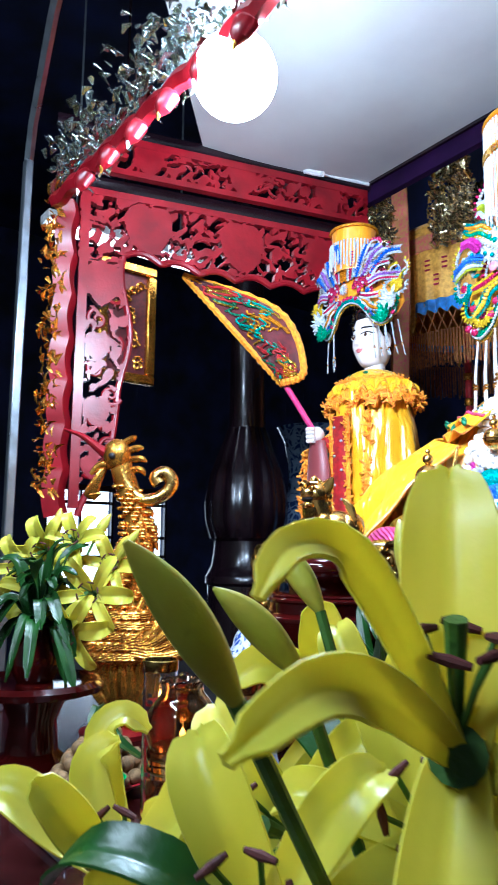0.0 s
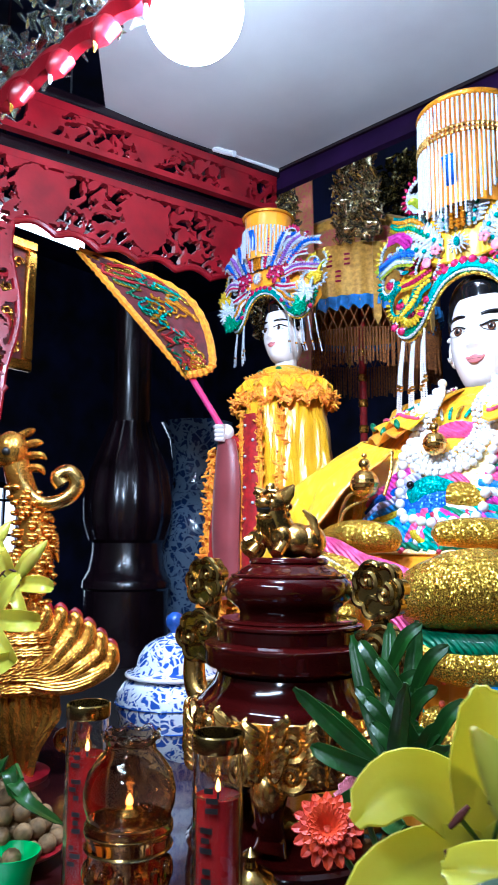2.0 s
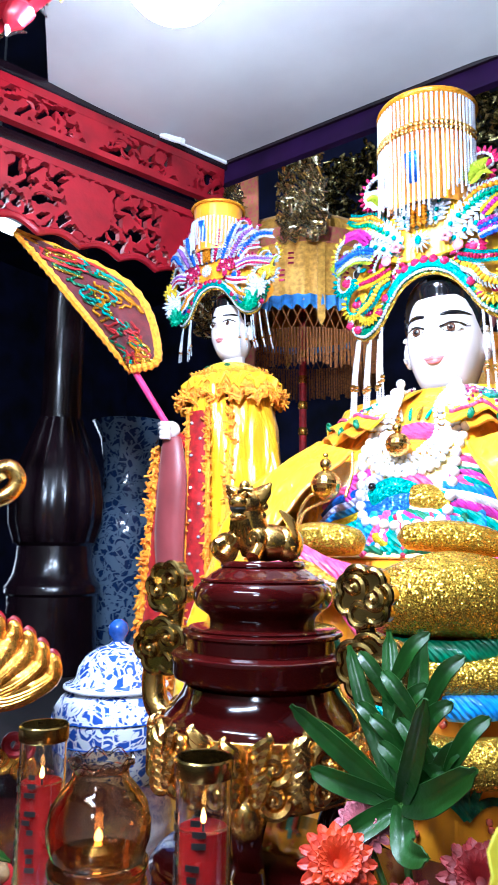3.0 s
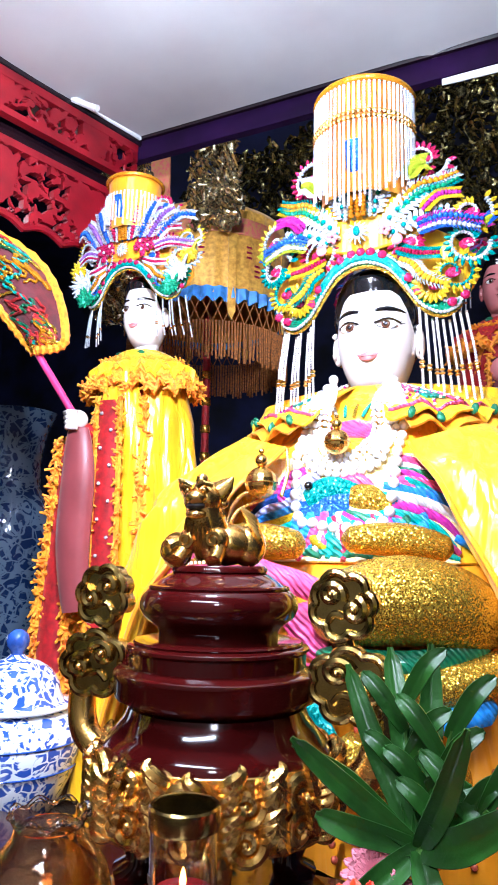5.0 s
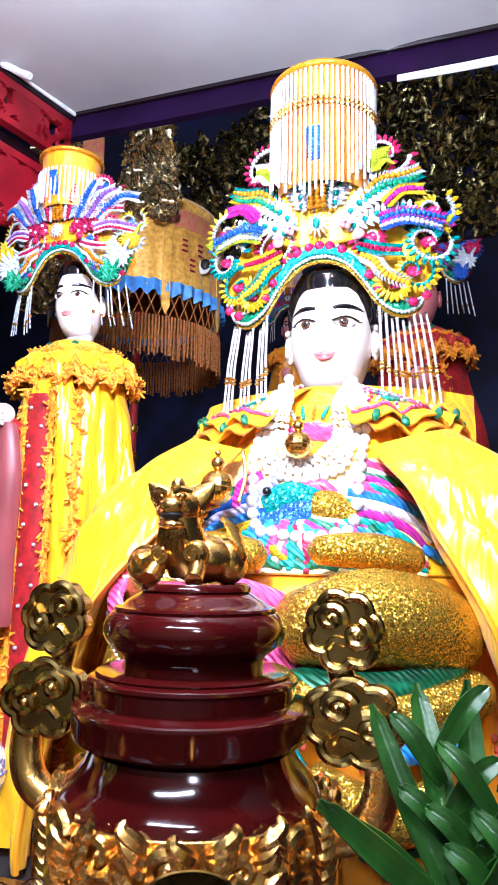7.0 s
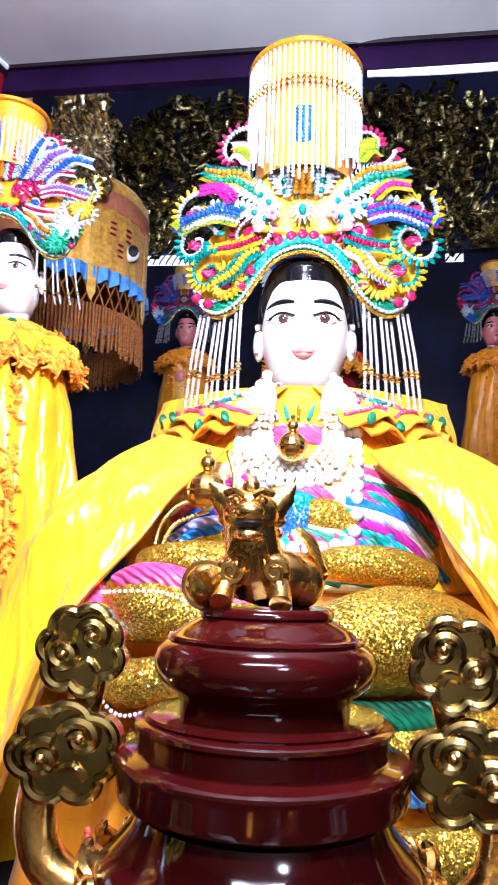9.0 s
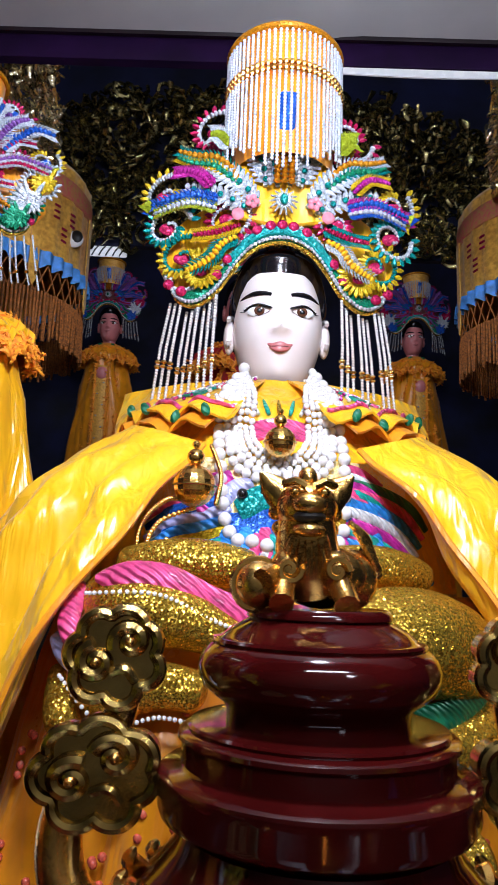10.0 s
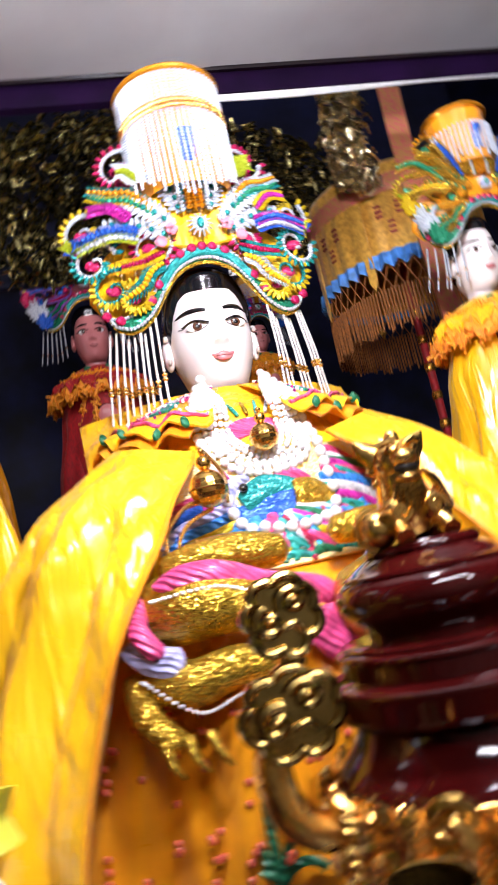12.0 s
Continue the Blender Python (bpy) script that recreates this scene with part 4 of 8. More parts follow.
# pearl strands and gold ball pendants
def necklace():
    n = thing("pearl_necklace", (0, 0.95, 1.5), "many-stranded white pearl necklace looped over the chest", "necklace")
    rng = random.Random(9)
    small, mid, big = bead_mesh("pearl", 0.0052, PEARL, 10, 7), bead_mesh("pearl", 0.0075, PEARL, 12, 8), bead_mesh("pearl", 0.0098, PEARL, 12, 8)

    def strand(w, bottom, mesh, step, cx=0.0, top=1.70):
        pts = bez([(-0.056, 0, top), (-w * 0.92, 0, top - 0.055), (-w, 0, top - 0.11), (-w * 0.86 + cx * 0.5, 0, bottom + 0.028), (-w * 0.5 + cx, 0, bottom + 0.007), (cx, 0, bottom), (w * 0.5 + cx, 0, bottom + 0.007), (w * 0.86 + cx * 0.5, 0, bottom + 0.028), (w, 0, top - 0.11), (w * 0.92, 0, top - 0.055), (0.056, 0, top)], 200)
        last = None
        for p in pts:
            lift = 0.014 + 0.030 * smooth(1.56, 1.66, p.z)
            q = Vector((p.x, on_chest(p.x, p.z, lift).y, p.z))
            if last is None or (q - last).length > step:
                piece("pearl", mesh, q + Vector((rng.uniform(-1, 1), rng.uniform(-1, 0.5), rng.uniform(-1, 1))) * 0.0008, n)
                last = q

    strand(0.043, 1.532, small, 0.0100)
    strand(0.052, 1.524, small, 0.0100)
    strand(0.061, 1.516, small, 0.0100)
    strand(0.070, 1.508, mid, 0.0140)
    strand(0.079, 1.498, mid, 0.0140)
    strand(0.092, 1.405, big, 0.0188, 0.010)
    return n


necklace()


def ball_pendant(at, r, chain):
    p = thing("ball_pendant", at, "faceted gold mirror-ball pendant with a small ball above it", "pendant", "gold ball pendants")
    x, y, z = at
    g = Geo().ball((x, y, z + r), r, 18, 12)
    part("ball", g, GOLD, p, angle=5)
    part("small_ball", Geo().ball((x, y, z + 2.35 * r), r * 0.42, 12, 8), GOLD, p)
    part("tip", Geo().ball((x, y, z + 2.95 * r), r * 0.2, 8, 6), GOLD, p)
    part("girdle", Geo().tube([(x + r * 1.01 * math.cos(a), y + r * 1.01 * math.sin(a), z + r) for a in [2 * math.pi * k / 28 for k in range(29)]], 0.0014, 5), BRASS, p)
    if chain:
        mesh = bead_mesh("chain_bead", 0.0036, GOLD, 7, 5)
        for pts in chain:
            for q in bez(pts, 34):
                piece("chain_bead", mesh, q, p)


ball_pendant((-0.005, 0.925, 1.530), 0.0225, [])
ball_pendant((-0.118, 0.862, 1.452), 0.0275, [
    [(-0.118, 0.87, 1.452), (-0.16, 0.86, 1.432), (-0.175, 0.865, 1.40), (-0.155, 0.865, 1.385), (-0.15, 0.86, 1.41)],
    [(-0.118, 0.87, 1.456), (-0.15, 0.865, 1.462), (-0.185, 0.88, 1.43), (-0.19, 0.88, 1.385)],
    [(-0.09, 0.885, 1.46), (-0.085, 0.90, 1.50), (-0.10, 0.935, 1.545)]])


# ---- crowns ----
def crown(m, pal, label, fine=True, tassel=PEARL, hat=ORANGE):
    """A tall opera crown: winged brim, curls, feathers, a barrel hat with bead strings."""
    base = m @ Vector((0, 1.12, 1.93))
    c = thing("crown", base, label, "crown")
    rng = random.Random(7)

    def put(name, g, material, parent=None, lab="", angle=38):
        return part(name, moved(g, m), material, parent or c, lab, angle)

    def bow(x):
        return 1.055 + 1.35 * x * x

    inner = [(-0.184, 1.872), (-0.178, 1.842), (-0.160, 1.824), (-0.1375, 1.820), (-0.113, 1.834), (-0.096, 1.854), (-0.0825, 1.875), (-0.055, 1.908), (-0.025, 1.924), (0, 1.928)]
    inner = inner + [(-x, z) for x, z in inner[-2::-1]]
    line = bez([(x, bow(x), z) for x, z in inner], 70)
    centre = Vector((0, 1.06, 1.86))

    def band(u, v):
        p = line[min(70, int(round(u * 70)))]
        up = Vector((p.x * 0.35, 0, 1)).normalized() if abs(p.x) < 0.14 else Vector((p.x * 2, 0, 0.55)).normalized()
        q = p + up * (0.036 * v) * (1 if abs(p.x) < 0.17 else 0.8)
        return Vector((q.x, bow(q.x) - 0.006 * math.sin(math.pi * v), q.z))

    put("brim_band", Geo().sheet(band, 70, 4, 0.005), SEQ_GREEN, None, "green sequin brim band")
    for v9 in (0.16, 0.86):
        put("brim_stitching", beaded([band(k / 70, v9) + Vector((0, -0.006, 0)) for k in range(71)], 0.0040, 74), SEQ_SILVER)
    put("brim_edge", Geo().tube(line, 0.0042, 8), SEQ_GOLD)
    put("brim_inner_band", Geo().tube([band(k / 70, 0.48) + Vector((0, -0.005, 0)) for k in range(22, 49)], 0.0085, 8, 0, 0.5, (0, -1, 0)), SEQ_TEAL)
    gem = make_mesh("gem", moved(Geo().ball((0, 0, 0), (0.0095, 0.006, 0.0095), 10, 6), Matrix.Diagonal((m.to_scale().x,) * 3 + (1,))), [pal["gem"]], Vector((0, 0, 0)))
    for u in (0.06, 0.13, 0.24, 0.32, 0.41, 0.455, 0.5, 0.545, 0.59, 0.68, 0.76, 0.87, 0.94):
        piece("gem", gem, m @ (band(u, 0.72) + Vector((0, -0.008, 0))), c)
    # satin backing of both wings
    for s in (-1, 1):
        out = [(0.02, 1.965), (0.05, 1.95), (0.085, 1.905), (0.11, 1.865), (0.15, 1.845), (0.19, 1.865), (0.212, 1.905), (0.205, 1.95), (0.17, 1.985), (0.12, 2.01), (0.07, 2.03), (0.03, 2.02)]
        put("wing_backing", Geo().plate([(s * a, b) for a, b in (out if s > 0 else out[::-1])], lambda a, b, h: (a, bow(a) + 0.016 + h, b), 0.012, 0.004), pal["back"])

    def curl(x, z, r, turns, sign, mt, fringe, start=0.0, y=0.0):
        pts = []
        for a, b in spiral(turns, r * 1.12, 24, sign):
            ca, sa = math.cos(start), math.sin(start)
            px, pz = x + a * ca - b * sa, z + a * sa + b * ca
            pts.append(Vector((px, bow(px) - 0.012 + y, pz)))
        ob = put("curl", beaded(pts, lambda t: 0.0058 * (1 - 0.4 * t), 30), mt)
        g = Geo().tube([p + Vector((0, 0.002, 0)) for p in pts], 0.0026, 5)
        fill = pal["f5"]
        put("curl_heart", Geo().ball((x, bow(x) - 0.006 + y, z), (r * 0.42, 0.004, r * 0.30), 12, 6), fill, ob)
        for k in range(0, 19):
            p = pts[k]
            d = Vector((p.x - x, 0, p.z - z)).normalized()
            e = p + d * 0.0155
            g.tube([p, p + d * 0.009, e], lambda t: 0.0046 * math.sin(math.pi * (0.25 + 0.7 * t)) + 0.0005, 5)
        put("curl_fringe", g, fringe, ob)

    def feather(x0, z0, x1, z1, w, mt, gemm, bend=0.0, y=-0.02):
        a, b = Vector((x0, 0, z0)), Vector((x1, 0, z1))
        d = (b - a)
        side = Vector((-d.z, 0, d.x)).normalized()
        g, gm = Geo(), Geo()

        def at(t):
            p = a + d * t + side * (bend * math.sin(math.pi * t))
            return Vector((p.x, bow(p.x) + y, p.z))

        g.tube([at(k / 12) for k in range(13)], lambda t: 0.004 * (1 - 0.6 * t), 6)
        dn = d.normalized()
        for k in range(1, 11):
            t = k / 11
            ww = w * math.sin(math.pi * (0.12 + 0.8 * t)) ** 0.7
            for s in (-1, 1):
                p = at(t)
                q = p + side * (s * ww) + dn * (0.5 * ww)
                g.tube([p, (p + q) / 2 + Vector((0, -0.003, 0)), q], lambda t: 0.0046 * math.sin(math.pi * min(0.9, 0.2 + 0.7 * t)) + 0.0008, 6, 0, 0.6, (0, -1, 0))
            if k % 2:
                gm.ball(at(t) + Vector((0, -0.006, 0)), (0.0052, 0.0034, 0.0052), 8, 5)
        ob = put("feather", g, mt)
        put("feather_stone", gm, gemm, ob)

    plume_count = [0]

    def strip(pts, w, mt):
        put("plume", beaded(bez([(x, bow(x) + y, z) for x, y, z in pts], 22), lambda t: 0.80 * w * math.sin(math.pi * (0.12 + 0.78 * t)) ** 0.6, 13, 8), mt)
        line2 = bez([(x, bow(x) + y, z) for x, y, z in pts], 22)
        g = Geo()
        for i in range(1, 22):
            t = (line2[i + 1] - line2[i - 1]).normalized()
            nrm = Vector((-t.z, 0, t.x))
            for s9 in (-1, 1):
                q = line2[i] + nrm * (s9 * w * 0.6)
                g.tube([q, q + (nrm * s9 + t * 0.6) * w * 0.6, q + (nrm * s9 + t * 0.9) * w * 1.0], lambda t: 0.0024 * (1 - 0.7 * t), 4)
        plume_count[0] += 1
        put("plume_fringe", g, (SEQ_SILVER, SEQ_TEAL, SEQ_YEL, SEQ_MAG, SEQ_BLUE, SEQ_LIME)[plume_count[0] % 6] if fine else pal["c1"])

    for s in (-1, 1):
        curl(s * 0.092, 1.968, 0.036, 1.3, s, pal["c1"], pal["f1"], 0.4)
        curl(s * 0.168, 1.905, 0.036, 1.2, -s, pal["c2"], pal["f2"], 1.0)
        curl(s * 0.195, 1.962, 0.038, 1.25, -s, pal["c1"], pal["f3"], 0.2, -0.006)
        curl(s * 0.205, 2.028, 0.036, 1.2, -s, pal["c1"], pal["f4"], 0.9)
        curl(s * 0.135, 1.875, 0.026, 1.2, s, pal["c3"], pal["f2"], 2.0, -0.004)
        curl(s * 0.118, 2.145, 0.042, 1.3, -s, pal["c1"], pal["f1"], 0.0, 0.02)
        curl(s * 0.102, 2.125, 0.022, 1.2, -s, pal["c3"], pal["f5"], 0.0, 0.02)
        feather(s * 0.040, 1.985, s * 0.130, 2.062, 0.024, pal["w1"], pal["s1"], s * 0.01)
        feather(s * 0.055, 1.975, s * 0.175, 2.028, 0.020, pal["w1"], pal["s1"], s * 0.008)
        feather(s * 0.030, 2.02, s * 0.074, 2.11, 0.024, pal["w2"], pal["s1"], s * 0.012)
        feather(s * 0.01, 2.02, s * 0.028, 2.105, 0.014, pal["w2"], pal["s1"], 0)
        strip([(s * 0.07, -0.02, 2.035), (s * 0.11, -0.022, 2.075), (s * 0.15, -0.02, 2.088), (s * 0.185, -0.016, 2.108)], 0.0085, pal["p1"])
        strip([(s * 0.075, -0.022, 2.02), (s * 0.115, -0.026, 2.058), (s * 0.155, -0.024, 2.072), (s * 0.186, -0.018, 2.094)], 0.0075, pal["p2"])
        strip([(s * 0.12, -0.03, 2.02), (s * 0.15, -0.032, 2.05), (s * 0.19, -0.03, 2.058)], 0.0085, pal["p3"])
        strip([(s * 0.11, -0.03, 1.992), (s * 0.16, -0.034, 2.008), (s * 0.228, -0.03, 2.006)], 0.0085, pal["p4"])
        strip([(s * 0.11, -0.03, 1.978), (s * 0.16, -0.036, 1.992), (s * 0.222, -0.03, 1.988)], 0.0070, pal["w1"])
        strip([(s * 0.09, -0.02, 2.095), (s * 0.11, -0.02, 2.12), (s * 0.128, -0.02, 2.125)], 0.012, pal["p5"])
        strip([(s * 0.075, -0.02, 1.93), (s * 0.10, -0.026, 1.915), (s * 0.12, -0.026, 1.89), (s * 0.16, -0.02, 1.875)], 0.0095, pal["p6"])
        strip([(s * 0.07, -0.022, 1.95), (s * 0.11, -0.03, 1.935), (s * 0.15, -0.03, 1.935)], 0.008, pal["f1"])
        for k in range(3):
            strip([(s * 0.222, -0.02, 2.0), (s * (0.232 + 0.004 * k), -0.02, 1.995 + 0.012 * k)], 0.008, SEQ_LIME)
        blossom = Geo()
        for k in range(5):
            a = 2 * math.pi * k / 5
            blossom.ball((s * 0.052 + 0.0075 * math.cos(a), bow(0.05) - 0.034, 1.985 + 0.0075 * math.sin(a)), (0.0055, 0.003, 0.0055), 8, 5)
        put("blossom", blossom, PINKPETAL if fine else pal["f1"])
        put("blossom", Geo().ball((s * 0.075, bow(0.075) - 0.036, 1.962), (0.011, 0.004, 0.011), 10, 6), PINKPETAL if fine else pal["f1"])
    panel = [(-0.075, 1.965), (-0.03, 1.955), (0.03, 1.955), (0.075, 1.965), (0.082, 2.02), (0.07, 2.10), (0.03, 2.13), (-0.03, 2.13), (-0.07, 2.10), (-0.082, 2.02)]
    put("front_panel", Geo().plate(panel, lambda a, b, h: (a, 1.046 + 1.2 * a * a + h, b), 0.012, 0.004), pal["back"])
    star = Geo()
    star.ball((0, 1.020, 1.985), (0.010, 0.006, 0.010), 10, 6)
    for k in range(14):
        a = 2 * math.pi * k / 14
        star.tube([(0.004 * math.cos(a), 1.02, 1.985 + 0.004 * math.sin(a)), (0.014 * math.cos(a), 1.016, 1.985 + 0.014 * math.sin(a)), (0.024 * math.cos(a), 1.022, 1.985 + 0.024 * math.sin(a))], lambda t: 0.004 * (1 - 0.7 * t), 6)
    ob = put("star_ornament", star, SEQ_SILVER, None, "silver sequin star")
    put("star_stone", Geo().ball((0, 1.012, 1.985), (0.007, 0.005, 0.010), 10, 6), pal["s1"], ob)
    for x in (-0.012, 0.0, 0.012):
        put("gold_bar", beaded([(x, 1.02, 2.018), (x, 1.018, 2.075)], 0.0066, 7, 8), SEQ_ORNG)
    for s in (-1, 1):
        put("silver_bar", beaded([(s * 0.024, 1.024, 2.015), (s * 0.028, 1.022, 2.10)], 0.0048, 12), SEQ_SILVER)
    put("blue_panel", Geo().tube([(0, 1.012, 2.08), (0, 0.995, 2.11), (0, 0.985, 2.16)], lambda t: 0.014, 10, 0, 0.3, (0, -1, 0)), SEQ_BLUE)

    if not fine:
        # spiky roundels beside the ears and a fan of tall plumes
        for s in (-1, 1):
            for x9, z9, r9, mt9 in ((s * 0.185, 1.905, 0.060, SEQ_SILVER), (s * 0.165, 1.855, 0.045, pal["c2"]), (s * 0.215, 1.965, 0.045, pal["f4"])):
                g = Geo().ball((x9, bow(x9) - 0.022, z9), (r9 * 0.35, 0.010, r9 * 0.35), 10, 6)
                for k in range(22):
                    a, q = k * 2.4, r9 * (0.45 + 0.55 * ((k * 7) % 11) / 10)
                    d = Vector((math.cos(a), -0.25, math.sin(a)))
                    c9 = Vector((x9, bow(x9) - 0.022, z9))
                    g.tube([c9 + d * r9 * 0.2, c9 + d * q * 0.7, c9 + d * q], lambda t: 0.007 * math.sin(math.pi * (0.2 + 0.72 * t)), 5)
                put("roundel", g, mt9)
            for k in range(4):
                strip([(s * (0.03 + 0.03 * k), -0.03, 2.02), (s * (0.045 + 0.045 * k), -0.035, 2.09), (s * (0.05 + 0.060 * k), -0.03, 2.165 - 0.022 * k)], 0.013, [pal["p3"], SEQ_BLUE, pal["p5"], pal["p2"]][k])

    # barrel hat
    cy, rx, ry, z0, z1 = (1.085, 0.094, 0.094, 2.06, 2.285) if fine else (1.085, 0.088, 0.088, 2.06, 2.232)

    def wall(u, v):
        a = 2 * math.pi * u
        k = 0.93 + 0.07 * v
        return (rx * k * math.cos(a), cy + ry * k * math.sin(a), z0 + (z1 - z0) * v)

    g = Geo().grid(wall, 48, 8, 0, wrap_u=True)
    g.lathe([(0.098, 0.0), (0.099, 0.006), (0.085, 0.012), (0.0, 0.016)], (0, cy, z1), 48)
    put("hat_barrel", g, hat, None, "orange satin barrel of the crown")
    put("hat_rim", Geo().tube([((rx + 0.006) * math.cos(a), cy + (ry + 0.006) * math.sin(a), z1 + 0.003) for a in [2 * math.pi * k / 60 for k in range(61)]], 0.0062, 8), SEQ_ORNG, None, "orange beaded rim")
    n = 32 if fine else 22
    for k in range(n):
        a = math.radians(-180 + 180 * (k + 0.5) / n)
        x, y = (rx + 0.008) * math.cos(a), cy + (ry + 0.008) * math.sin(a)
        drop = (0.205 + 0.055 * math.cos(a + math.pi / 2) ** 4 + 0.010 * math.sin(k * 2.7)) if fine else 0.165 + 0.012 * math.sin(k * 2.7)
        z_top = z1 - 0.004 if fine else z1 - 0.055
        string = put("bead_string", beaded([(x, y, z_top), (x + rng.uniform(-1, 1) * 0.0015, y - 0.003, z1 - drop)], 0.0031 if fine else 0.0038, 38 if fine else 26), BEAD)
        if fine:
            put("gold_bead", beaded([(x, y - 0.001, z1 - 0.064), (x, y - 0.002, z1 - 0.086)], 0.0056, 2), GOLD, string)
    for s in (-1, 1):
        for k in range(9 if fine else 6):
            t = k / (8 if fine else 5)
            x0 = s * (0.106 + 0.080 * t)
            z0b = 1.838 - 0.022 * math.sin(math.pi * min(1, t * 1.05))
            row = (k % 3) * 0.010
            x1 = x0 + s * (0.003 + 0.022 * t)
            pts = [(x0, bow(x0) + row, z0b), ((x0 + x1) / 2 + s * 0.001, bow(x0) + row + 0.002, z0b - 0.08), (x1, bow(x0) + row + 0.01, (1.655 if fine else 1.70) + rng.uniform(-0.006, 0.006))]
            string = put("tassel_string", beaded(pts, 0.0031, 34), tassel)
            ends = [Vector(pts[1]).lerp(Vector(pts[2]), q) for q in (0.22, 0.38)]
            put("gold_bead", beaded(ends, 0.0058, 2), GOLD, string)
    return c


def fit_matrix(loc, s, yaw=0.0):
    """Main-statue head space (brow at 0, 1.1, 1.80) carried to another statue."""
    return Matrix.Translation(loc) @ Matrix.Rotation(yaw, 4, "Z") @ Matrix.Scale(s, 4) @ Matrix.Translation((0, -1.1, -1.80))


PAL_MAIN = dict(gem=SEQ_RED, back=SATIN, c1=SEQ_SILVER, c2=SEQ_TEAL, c3=SEQ_YEL, f1=SEQ_RED, f2=SEQ_YEL, f3=SEQ_TEAL, f4=SEQ_YEL, f5=SEQ_RED, w1=SEQ_SILVER, w2=SEQ_SILVER, s1=SEQ_TEAL, p1=SEQ_ORNG, p2=SEQ_GREEN, p3=SEQ_MAG, p4=SEQ_BLUE, p5=SEQ_LIME, p6=SATIN)
PAL_ATT = dict(gem=SEQ_RED, back=ORANGE, c1=SEQ_SILVER, c2=SEQ_GREEN, c3=SEQ_BLUE, f1=SEQ_RED, f2=SEQ_GREEN, f3=SEQ_SILVER, f4=SEQ_YEL, f5=SEQ_BLUE, w1=SEQ_RED, w2=SEQ_BLUE, s1=SEQ_SILVER, p1=SEQ_ORNG, p2=SEQ_BLUE, p3=SEQ_RED, p4=SEQ_PURP, p5=SEQ_PURP, p6=SEQ_ORNG)
PAL_GOLD = dict(gem=SEQ_RED, back=ORANGE, c1=SEQ_GOLD, c2=SEQ_GREEN, c3=SEQ_GOLD, f1=SEQ_ORNG, f2=SEQ_GREEN, f3=SEQ_GOLD, f4=SEQ_YEL, f5=SEQ_GREEN, w1=SEQ_GOLD, w2=SEQ_ORNG, s1=SEQ_GREEN, p1=SEQ_ORNG, p2=SEQ_GREEN, p3=SEQ_GOLD, p4=SEQ_YEL, p5=SEQ_GOLD, p6=SEQ_GREEN)
PAL_DARK = dict(gem=SEQ_RED, back=MAROON, c1=SEQ_PURP, c2=SEQ_BLUE, c3=SEQ_GREEN, f1=SEQ_RED, f2=SEQ_GREEN, f3=SEQ_BLUE, f4=SEQ_RED, f5=SEQ_BLUE, w1=SEQ_BLUE, w2=SEQ_RED, s1=SEQ_GREEN, p1=SEQ_ORNG, p2=SEQ_BLUE, p3=SEQ_MAG, p4=SEQ_BLUE, p5=SEQ_PURP, p6=SEQ_GREEN)
crown(Matrix.Translation((0, 0.032, 0.0)) @ fit_matrix((0, 1.1, 1.80), 1.015), PAL_MAIN, "tall white-beaded crown with silver, teal and gold sequin wings")


def tufts(path, r, n, seed=1):
    """A curly woollen fringe along a path: many short crossing loops in one mesh."""
    rng = random.Random(seed)
    path = [Vector(p) for p in path]
    g = Geo().tube(path, r * 0.55, 6)
    for k in range(n):
        s = k / n * (len(path) - 1)
        i = int(s)
        p = path[i].lerp(path[min(i + 1, len(path) - 1)], s - i)
        d = Vector((rng.uniform(-1, 1), rng.uniform(-1, 0.6), rng.uniform(-1, 1))).normalized()
        e = Vector((rng.uniform(-1, 1), rng.uniform(-1, 0.6), rng.uniform(-1, 1))).normalized()
        g.tube([p, p + d * r * 0.9, p + d * r * 1.1 + e * r * 0.8], lambda t: r * 0.34 * (1 - 0.4 * t), 5)
    return g


